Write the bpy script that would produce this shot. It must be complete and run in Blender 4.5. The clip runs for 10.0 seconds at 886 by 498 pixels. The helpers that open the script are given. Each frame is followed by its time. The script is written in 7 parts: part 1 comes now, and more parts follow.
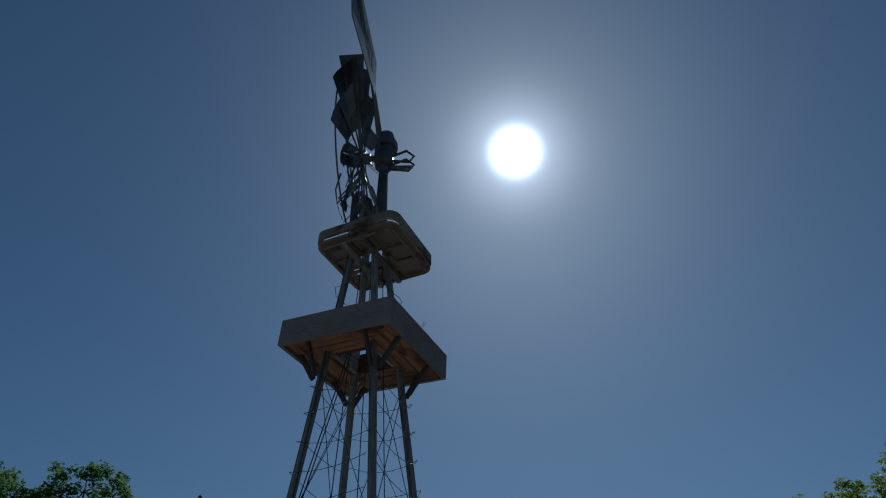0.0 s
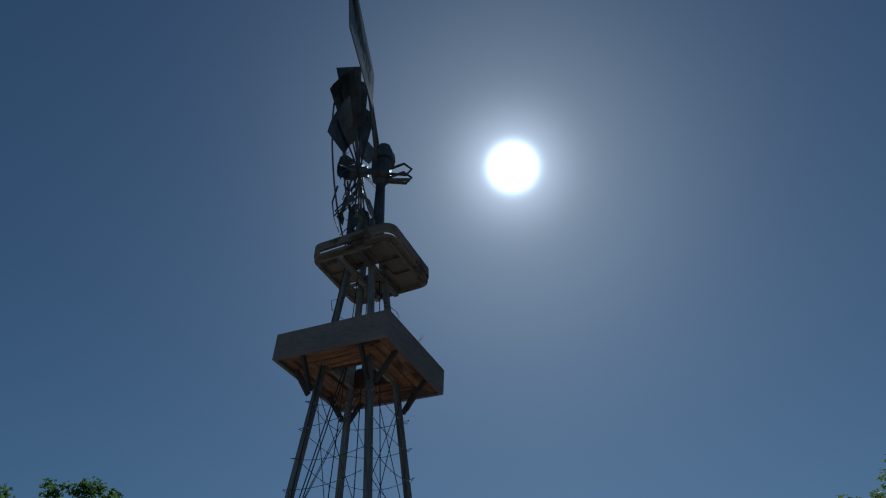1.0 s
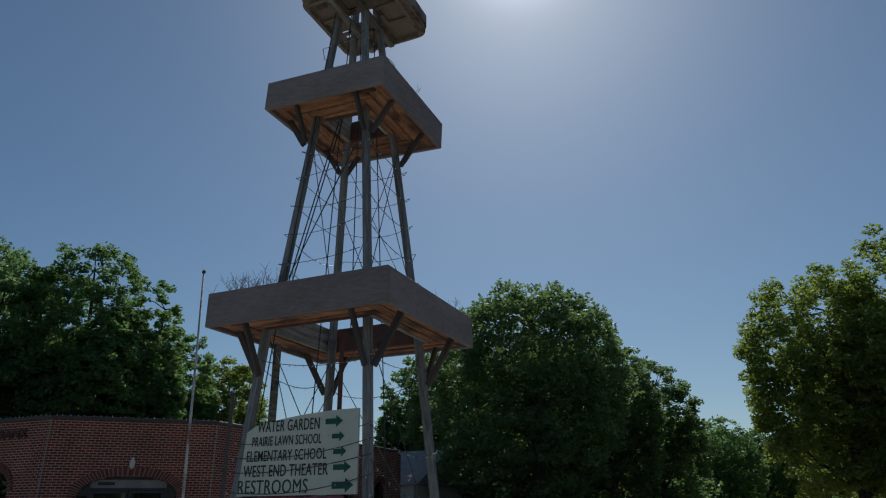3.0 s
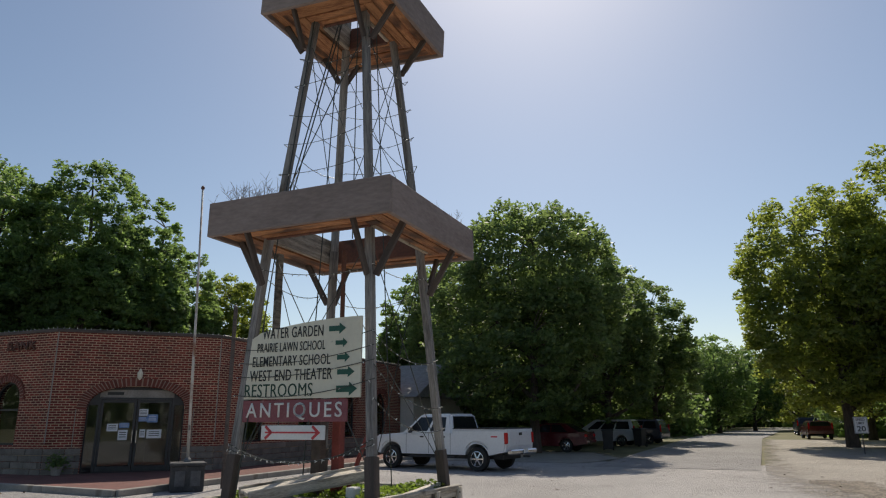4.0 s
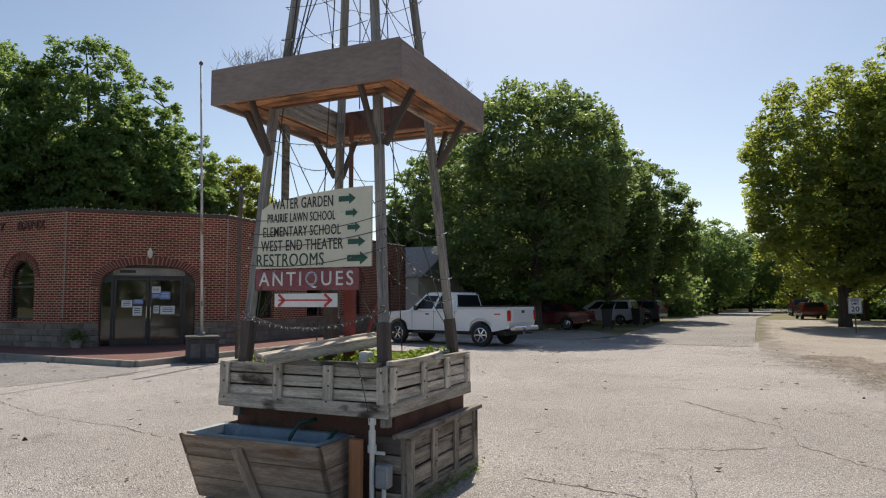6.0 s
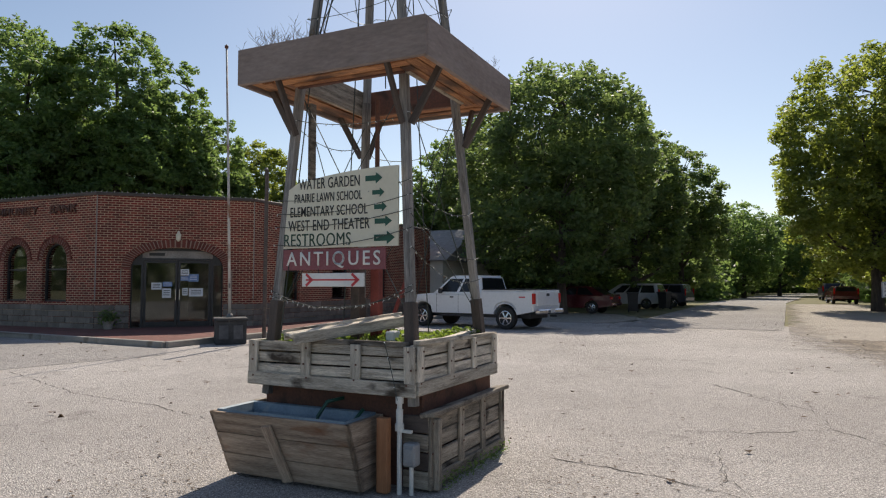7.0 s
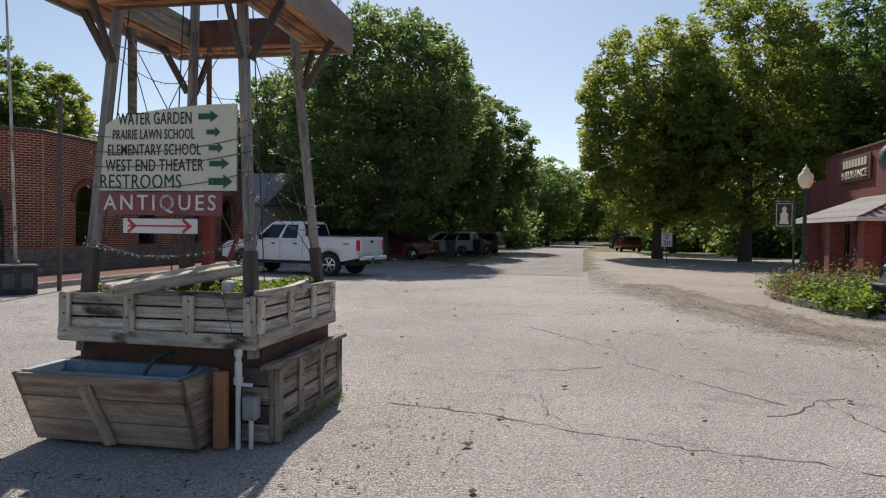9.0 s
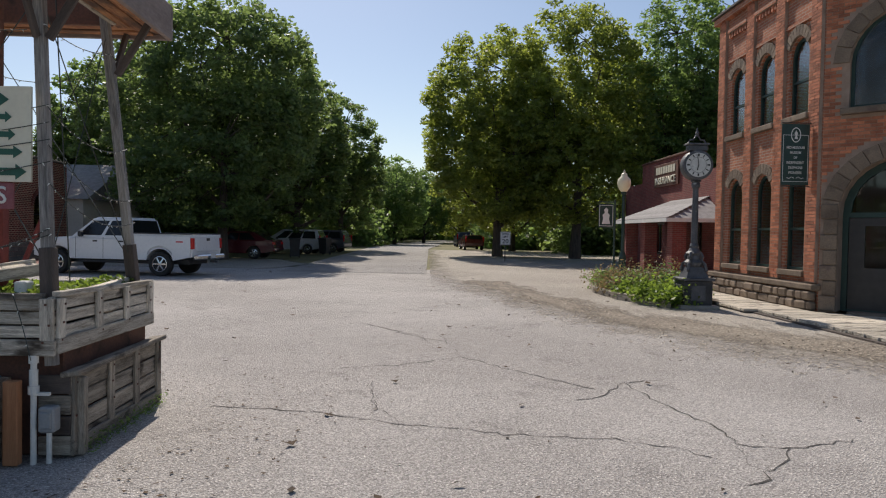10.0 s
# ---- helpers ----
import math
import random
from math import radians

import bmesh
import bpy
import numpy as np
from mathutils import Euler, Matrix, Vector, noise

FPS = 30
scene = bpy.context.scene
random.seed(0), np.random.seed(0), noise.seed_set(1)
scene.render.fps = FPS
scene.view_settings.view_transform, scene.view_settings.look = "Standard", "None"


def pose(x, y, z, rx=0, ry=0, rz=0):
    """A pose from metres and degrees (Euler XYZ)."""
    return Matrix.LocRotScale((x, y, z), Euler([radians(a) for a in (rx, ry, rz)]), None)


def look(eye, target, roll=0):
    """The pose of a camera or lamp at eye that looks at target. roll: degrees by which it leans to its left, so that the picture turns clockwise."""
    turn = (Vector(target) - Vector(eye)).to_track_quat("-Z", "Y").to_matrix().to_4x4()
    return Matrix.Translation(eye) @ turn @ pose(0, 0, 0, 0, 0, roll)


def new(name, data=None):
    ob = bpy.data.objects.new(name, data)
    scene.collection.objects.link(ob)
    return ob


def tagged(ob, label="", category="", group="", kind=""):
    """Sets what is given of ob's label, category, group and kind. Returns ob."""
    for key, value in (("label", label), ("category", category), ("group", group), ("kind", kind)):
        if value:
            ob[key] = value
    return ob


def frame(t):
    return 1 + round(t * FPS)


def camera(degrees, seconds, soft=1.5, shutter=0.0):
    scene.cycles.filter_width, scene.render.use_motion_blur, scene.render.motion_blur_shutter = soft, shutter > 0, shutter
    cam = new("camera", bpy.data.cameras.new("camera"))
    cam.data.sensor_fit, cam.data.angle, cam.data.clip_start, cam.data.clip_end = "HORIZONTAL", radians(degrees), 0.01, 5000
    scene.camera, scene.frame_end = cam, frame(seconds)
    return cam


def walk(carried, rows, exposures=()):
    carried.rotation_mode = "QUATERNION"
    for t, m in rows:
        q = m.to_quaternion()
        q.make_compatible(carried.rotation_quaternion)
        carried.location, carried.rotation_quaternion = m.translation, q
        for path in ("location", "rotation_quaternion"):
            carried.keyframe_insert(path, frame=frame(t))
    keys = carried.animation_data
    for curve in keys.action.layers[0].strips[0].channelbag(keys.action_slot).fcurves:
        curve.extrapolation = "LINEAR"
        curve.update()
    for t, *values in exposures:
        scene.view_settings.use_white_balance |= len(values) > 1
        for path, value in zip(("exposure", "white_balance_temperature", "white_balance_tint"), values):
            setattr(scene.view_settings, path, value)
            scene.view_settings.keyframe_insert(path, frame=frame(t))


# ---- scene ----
cam = camera(67.0, 10.0, soft=1.15)
PATH = [
    (0.0, (0.211, -0.489, 1.754), (0.2898, 1.0683, 3.0056), -1.01),
    (0.5, (0.208, -0.478, 1.786), (0.2923, 1.0574, 3.0648), -1.04),
    (1.0, (0.209, -0.412, 1.791), (0.2958, 1.1175, 3.0777), -1.14),
    (1.5, (0.222, -0.410, 1.746), (0.3113, 1.1280, 3.0220), -1.11),
    (2.0, (0.223, -0.299, 1.678), (0.3197, 1.3411, 2.8179), -0.88),
    (2.5, (0.228, -0.211, 1.664), (0.3275, 1.5689, 2.5716), -0.62),
    (3.0, (0.210, -0.146, 1.662), (0.3138, 1.7166, 2.3825), -0.64),
    (3.2, (0.206, -0.139, 1.649), (0.3104, 1.7449, 2.3133), -0.58),
    (4.3, (0.184, -0.096, 1.574), (0.2939, 1.8565, 1.9925), -0.23),
    (4.5, (0.180, -0.088, 1.560), (0.2914, 1.8766, 1.9163), -0.19),
    (5.0, (0.163, -0.066, 1.531), (0.2740, 1.9188, 1.7507), -0.20),
    (5.5, (0.150, -0.051, 1.517), (0.2567, 1.9393, 1.6816), -0.06),
    (5.7, (0.146, -0.045, 1.511), (0.2523, 1.9456, 1.6695), -0.06),
    (7.0, (0.121, -0.007, 1.468), (0.1489, 1.9896, 1.5744), 0.02),
    (7.5, (-0.000, 0.000, 1.494), (0.0000, 1.9999, 1.5095), 0.16),
    (8.0, (-0.066, 0.032, 1.483), (0.0594, 2.0282, 1.4548), 0.32),
    (8.5, (-0.087, 0.068, 1.478), (0.3006, 2.0292, 1.4343), 0.63),
    (9.0, (-0.061, 0.063, 1.488), (0.4987, 1.9828, 1.4376), 0.76),
    (9.5, (-0.008, 0.029, 1.483), (0.7215, 1.8909, 1.4327), 0.86),
    (10.0, (0.075, -0.049, 1.481), (1.0484, 1.6970, 1.4330), 1.03),
]
EXPOSE = [(0, -1.93, 4850, -5), (1.6, -2.0, 4850, -5), (2.0, -1.95, 4850, -5), (2.5, -1.55, 5050, -4), (3.0, -1.05, 5600, 0), (3.3, -0.72, 6000, 4), (4.2, 0.0, 6900, 10), (5.5, 0.2, 7000, 11), (7.5, 0.19, 6950, 12), (10, 0.03, 6700, 12)]
walk(cam, [(t, look(eye, target, roll)) for t, eye, target, roll in PATH], EXPOSE)

# ---- sky and sun ----
SUN_DIR = Vector((0.2037, 0.9567, 1.0325)).normalized()
SUN_EL = math.asin(SUN_DIR.z)
SUN_AZ = math.atan2(SUN_DIR.x, SUN_DIR.y)
world = bpy.data.worlds.new("sky")
scene.world = world
world.use_nodes = True
wn = world.node_tree
wn.nodes.clear()


def wnode(kind, **props):
    n = wn.nodes.new(kind)
    for k, v in props.items():
        setattr(n, k, v)
    return n


sky = wnode("ShaderNodeTexSky", sky_type="NISHITA", sun_disc=False, sun_elevation=SUN_EL, sun_rotation=SUN_AZ,
            air_density=1.0, dust_density=0.6, ozone_density=1.4)
bg = wnode("ShaderNodeBackground")
bg.inputs[1].default_value = 0.104
coord = wnode("ShaderNodeTexCoord")
dot = wnode("ShaderNodeVectorMath", operation="DOT_PRODUCT")
dot.inputs[1].default_value = SUN_DIR
wn.links.new(coord.outputs["Generated"], dot.inputs[0])
clamped = wnode("ShaderNodeMath", operation="MAXIMUM")
clamped.inputs[1].default_value = 0.0
wn.links.new(dot.outputs["Value"], clamped.inputs[0])
total = None
# the sun's disc, its aureole and the haze round it
for power, gain, tint in ((4200.0, 40.0, (1, 0.97, 0.93, 1)), (420.0, 2.0, (1, 0.85, 0.85, 1)), (40.0, 0.06, (0.6, 0.8, 1, 1))):
    up = wnode("ShaderNodeMath", operation="POWER")
    up.inputs[1].default_value = power
    wn.links.new(clamped.outputs[0], up.inputs[0])
    scale = wnode("ShaderNodeMath", operation="MULTIPLY")
    scale.inputs[1].default_value = gain
    wn.links.new(up.outputs[0], scale.inputs[0])
    glow = wnode("ShaderNodeBackground")
    glow.inputs[0].default_value = tint
    wn.links.new(scale.outputs[0], glow.inputs[1])
    add = wnode("ShaderNodeAddShader")
    wn.links.new((total or bg).outputs[0], add.inputs[0])
    wn.links.new(glow.outputs[0], add.inputs[1])
    total = add
wn.links.new(sky.outputs[0], bg.inputs[0])
out = wnode("ShaderNodeOutputWorld")
wn.links.new(total.outputs[0], out.inputs[0])

sun_data = bpy.data.lights.new("sun", "SUN")
sun_data.energy, sun_data.angle, sun_data.color = 4.2, radians(0.53), (1.0, 0.94, 0.84)
sun = new("sun", sun_data)
sun.matrix_world = Matrix.Translation((0, 0, 60)) @ SUN_DIR.to_track_quat("Z", "Y").to_matrix().to_4x4()

# ---- materials ----


def mat(name, c1, c2, scale=3.0, rough=0.8, metal=0.0, bump=0.15, fine=12.0, stretch=(1, 1, 1), vary=0.0, spots=None, island=False, coat=0.0, sharp=0.28):
    """Two colours mixed by coarse and fine noise, with relief. vary: difference from object to object."""
    m = bpy.data.materials.new(name)
    m.use_nodes = True
    nt = m.node_tree
    b = nt.nodes["Principled BSDF"]
    tc = nt.nodes.new("ShaderNodeTexCoord")
    mp = nt.nodes.new("ShaderNodeMapping")
    mp.inputs["Scale"].default_value = stretch
    nt.links.new(tc.outputs["Object"], mp.inputs[0])
    vec = mp.outputs[0]
    info = nt.nodes.new("ShaderNodeObjectInfo")
    if vary or island:
        shift = nt.nodes.new("ShaderNodeVectorMath")
        shift.operation = "MULTIPLY_ADD"
        shift.inputs[1].default_value = (37, 19, 53)
        nt.links.new(info.outputs["Random"], shift.inputs[0])
        nt.links.new(vec, shift.inputs[2])
        vec = shift.outputs[0]
    n1 = nt.nodes.new("ShaderNodeTexNoise")
    n1.inputs["Scale"].default_value = scale
    n1.inputs["Detail"].default_value = 5
    n2 = nt.nodes.new("ShaderNodeTexNoise")
    n2.inputs["Scale"].default_value = scale * fine
    n2.inputs["Detail"].default_value = 6
    n2.inputs["Roughness"].default_value = 0.65
    for n in (n1, n2):
        nt.links.new(vec, n.inputs["Vector"])
    s = nt.nodes.new("ShaderNodeMath")
    s.operation = "ADD"
    nt.links.new(n1.outputs[0], s.inputs[0])
    nt.links.new(n2.outputs[0], s.inputs[1])
    ramp = nt.nodes.new("ShaderNodeMapRange")
    ramp.inputs[1].default_value, ramp.inputs[2].default_value = 1 - sharp, 1 + sharp
    nt.links.new(s.outputs[0], ramp.inputs[0])
    mix = nt.nodes.new("ShaderNodeMix")
    mix.data_type = "RGBA"
    mix.inputs[6].default_value, mix.inputs[7].default_value = (*c1, 1), (*c2, 1)
    nt.links.new(ramp.outputs[0], mix.inputs[0])
    col = mix.outputs[2]
    if spots:
        n3 = nt.nodes.new("ShaderNodeTexNoise")
        n3.inputs["Scale"].default_value = spots[1]
        n3.inputs["Detail"].default_value = 4
        wide = nt.nodes.new("ShaderNodeVectorMath")  # stains run less along the grain than the fibres do
        wide.operation = "MULTIPLY"
        wide.inputs[1].default_value = tuple(2.2 / q if q > 3 else 1 for q in stretch)
        nt.links.new(vec, wide.inputs[0])
        nt.links.new(wide.outputs[0], n3.inputs["Vector"])
        r3 = nt.nodes.new("ShaderNodeMapRange")
        r3.inputs[1].default_value, r3.inputs[2].default_value = spots[2], spots[2] + 0.1
        nt.links.new(n3.outputs[0], r3.inputs[0])
        m3 = nt.nodes.new("ShaderNodeMix")
        m3.data_type = "RGBA"
        m3.inputs[7].default_value = (*spots[0], 1)
        nt.links.new(r3.outputs[0], m3.inputs[0])
        nt.links.new(col, m3.inputs[6])
        col = m3.outputs[2]
    if vary:
        hsv = nt.nodes.new("ShaderNodeHueSaturation")
        vr = nt.nodes.new("ShaderNodeMapRange")
        vr.inputs[3].default_value, vr.inputs[4].default_value = 1 - vary, 1 + vary
        if island:
            geo = nt.nodes.new("ShaderNodeNewGeometry")
            nt.links.new(geo.outputs["Random Per Island"], vr.inputs[0])
        else:
            nt.links.new(info.outputs["Random"], vr.inputs[0])
        nt.links.new(vr.outputs[0], hsv.inputs["Value"])
        nt.links.new(col, hsv.inputs["Color"])
        col = hsv.outputs[0]
    nt.links.new(col, b.inputs["Base Color"])
    rr = nt.nodes.new("ShaderNodeMapRange")
    rr.inputs[3].default_value, rr.inputs[4].default_value = max(rough - 0.1, 0.02), min(rough + 0.1, 1)
    nt.links.new(n2.outputs[0], rr.inputs[0])
    nt.links.new(rr.outputs[0], b.inputs["Roughness"])
    b.inputs["Metallic"].default_value = metal
    b.inputs["Coat Weight"].default_value = coat
    if bump:
        bp = nt.nodes.new("ShaderNodeBump")
        bp.inputs["Strength"].default_value = bump
        bp.inputs["Distance"].default_value = 0.01
        nt.links.new(s.outputs[0], bp.inputs["Height"])
        nt.links.new(bp.outputs[0], b.inputs["Normal"])
    return m


def ground_mat(name, base, pale, dark, speck, grain=85.0, relief=1.0):
    """Asphalt or gravel: broad patches, stains, loose grit and single pale and dark stones."""
    m = bpy.data.materials.new(name)
    m.use_nodes = True
    nt = m.node_tree
    b = nt.nodes["Principled BSDF"]
    tc = nt.nodes.new("ShaderNodeTexCoord")

    def noise_at(scale, detail=5, rough=0.6):
        n = nt.nodes.new("ShaderNodeTexNoise")
        n.inputs["Scale"].default_value, n.inputs["Detail"].default_value, n.inputs["Roughness"].default_value = scale, detail, rough
        nt.links.new(tc.outputs["Object"], n.inputs["Vector"])
        return n.outputs[0]

    def ramp_of(v, lo, hi, a=0.0, c=1.0):
        r = nt.nodes.new("ShaderNodeMapRange")
        r.inputs[1].default_value, r.inputs[2].default_value, r.inputs[3].default_value, r.inputs[4].default_value = lo, hi, a, c
        nt.links.new(v, r.inputs[0])
        return r.outputs[0]

    def mixed(f, a, c):
        x = nt.nodes.new("ShaderNodeMix")
        x.data_type = "RGBA"
        nt.links.new(f, x.inputs[0])
        for slot, v in ((6, a), (7, c)):
            if isinstance(v, tuple):
                x.inputs[slot].default_value = (*v, 1)
            else:
                nt.links.new(v, x.inputs[slot])
        return x.outputs[2]

    col = mixed(ramp_of(noise_at(0.22, 4), 0.4, 0.62), base, pale)
    col = mixed(ramp_of(noise_at(1.1, 7, 0.7), 0.56, 0.74, 0, 0.75), col, dark)
    col = mixed(ramp_of(noise_at(grain, 3, 0.7), 0.48, 0.68, 0, 0.8), col, dark)
    col = mixed(ramp_of(noise_at(grain * 0.7, 2, 0.6), 0.57, 0.64, 0, 0.95), col, speck)
    b.inputs["Roughness"].default_value = 0.93
    v = nt.nodes.new("ShaderNodeTexVoronoi")
    v.inputs["Scale"].default_value = grain
    nt.links.new(tc.outputs["Object"], v.inputs["Vector"])
    one = nt.nodes.new("ShaderNodeSeparateColor")
    nt.links.new(v.outputs["Color"], one.inputs[0])
    stone = nt.nodes.new("ShaderNodeHueSaturation")
    nt.links.new(col, stone.inputs["Color"])
    nt.links.new(ramp_of(one.outputs[0], 0.0, 1.0, 0.62, 1.38), stone.inputs["Value"])
    nt.links.new(stone.outputs[0], b.inputs["Base Color"])
    add = nt.nodes.new("ShaderNodeMath")
    nt.links.new(noise_at(grain * 0.35, 6, 0.75), add.inputs[0])
    nt.links.new(v.outputs["Distance"], add.inputs[1])
    bp = nt.nodes.new("ShaderNodeBump")
    bp.inputs["Strength"].default_value = min(relief, 1.0)
    bp.inputs["Distance"].default_value = 0.012 * relief
    nt.links.new(add.outputs[0], bp.inputs["Height"])
    nt.links.new(bp.outputs[0], b.inputs["Normal"])
    return m


def brick_mat(name, c1, c2, mortar, w=0.2, h=0.067, m_size=0.011):
    """Running-bond brick on the local x-z plane."""
    m = bpy.data.materials.new(name)
    m.use_nodes = True
    nt = m.node_tree
    b = nt.nodes["Principled BSDF"]
    tc = nt.nodes.new("ShaderNodeTexCoord")
    sep = nt.nodes.new("ShaderNodeSeparateXYZ")
    nt.links.new(tc.outputs["Object"], sep.inputs[0])
    ad = nt.nodes.new("ShaderNodeMath")
    nt.links.new(sep.outputs[0], ad.inputs[0])
    nt.links.new(sep.outputs[1], ad.inputs[1])
    com = nt.nodes.new("ShaderNodeCombineXYZ")
    nt.links.new(ad.outputs[0], com.inputs[0])
    nt.links.new(sep.outputs[2], com.inputs[1])
    br = nt.nodes.new("ShaderNodeTexBrick")
    br.inputs["Color1"].default_value, br.inputs["Color2"].default_value = (*c1, 1), (*c2, 1)
    br.inputs["Mortar"].default_value = (*mortar, 1)
    br.inputs["Scale"].default_value = 1.0
    br.inputs["Mortar Size"].default_value = m_size
    br.inputs["Mortar Smooth"].default_value = 0.2
    br.inputs["Brick Width"].default_value = w
    br.inputs["Row Height"].default_value = h
    nt.links.new(com.outputs[0], br.inputs["Vector"])
    n = nt.nodes.new("ShaderNodeTexNoise")
    n.inputs["Scale"].default_value = 1.3
    n.inputs["Detail"].default_value = 8
    n.inputs["Roughness"].default_value = 0.7
    nt.links.new(tc.outputs["Object"], n.inputs["Vector"])
    vr = nt.nodes.new("ShaderNodeMapRange")
    vr.inputs[1].default_value, vr.inputs[2].default_value = 0.25, 0.75
    vr.inputs[3].default_value, vr.inputs[4].default_value = 0.62, 1.3
    nt.links.new(n.outputs[0], vr.inputs[0])
    hsv = nt.nodes.new("ShaderNodeHueSaturation")
    nt.links.new(br.outputs["Color"], hsv.inputs["Color"])
    nt.links.new(vr.outputs[0], hsv.inputs["Value"])
    nt.links.new(hsv.outputs[0], b.inputs["Base Color"])
    b.inputs["Roughness"].default_value = 0.88
    bp = nt.nodes.new("ShaderNodeBump")
    bp.invert = True
    bp.inputs["Strength"].default_value = 0.7
    bp.inputs["Distance"].default_value = 0.012
    nt.links.new(br.outputs["Fac"], bp.inputs["Height"])
    nt.links.new(bp.outputs[0], b.inputs["Normal"])
    return m


def leaf_mat(name, dark, light, glow):
    m = bpy.data.materials.new(name)
    m.use_nodes = True
    nt = m.node_tree
    b = nt.nodes["Principled BSDF"]
    tc = nt.nodes.new("ShaderNodeTexCoord")
    n = nt.nodes.new("ShaderNodeTexNoise")
    n.inputs["Scale"].default_value = 0.55
    n.inputs["Detail"].default_value = 3
    nt.links.new(tc.outputs["Object"], n.inputs["Vector"])
    geo = nt.nodes.new("ShaderNodeNewGeometry")
    s = nt.nodes.new("ShaderNodeMath")
    s.operation = "MULTIPLY_ADD"
    s.inputs[1].default_value = 0.55
    nt.links.new(geo.outputs["Random Per Island"], s.inputs[0])
    nt.links.new(n.outputs[0], s.inputs[2])
    r = nt.nodes.new("ShaderNodeMapRange")
    r.inputs[1].default_value, r.inputs[2].default_value = 0.45, 1.1
    nt.links.new(s.outputs[0], r.inputs[0])
    mix = nt.nodes.new("ShaderNodeMix")
    mix.data_type = "RGBA"
    mix.inputs[6].default_value, mix.inputs[7].default_value = (*dark, 1), (*light, 1)
    nt.links.new(r.outputs[0], mix.inputs[0])
    nt.links.new(mix.outputs[2], b.inputs["Base Color"])
    b.inputs["Roughness"].default_value = 0.5
    tr = nt.nodes.new("ShaderNodeBsdfTranslucent")
    gm = nt.nodes.new("ShaderNodeMix")
    gm.data_type = "RGBA"
    gm.inputs[6].default_value, gm.inputs[7].default_value = (*[g * 0.6 for g in glow], 1), (*glow, 1)
    nt.links.new(r.outputs[0], gm.inputs[0])
    nt.links.new(gm.outputs[2], tr.inputs[0])
    ms = nt.nodes.new("ShaderNodeMixShader")
    ms.inputs[0].default_value = 0.55
    nt.links.new(b.outputs[0], ms.inputs[1])
    nt.links.new(tr.outputs[0], ms.inputs[2])
    nt.links.new(ms.outputs[0], nt.nodes["Material Output"].inputs[0])
    return m


def glass_mat(name, tint, rough=0.02, ior=1.5):
    m = bpy.data.materials.new(name)
    m.use_nodes = True
    nt = m.node_tree
    b = nt.nodes["Principled BSDF"]
    b.inputs["Base Color"].default_value = (*tint, 1)
    b.inputs["Roughness"].default_value = rough
    b.inputs["Transmission Weight"].default_value = 1.0
    b.inputs["IOR"].default_value = ior
    return m


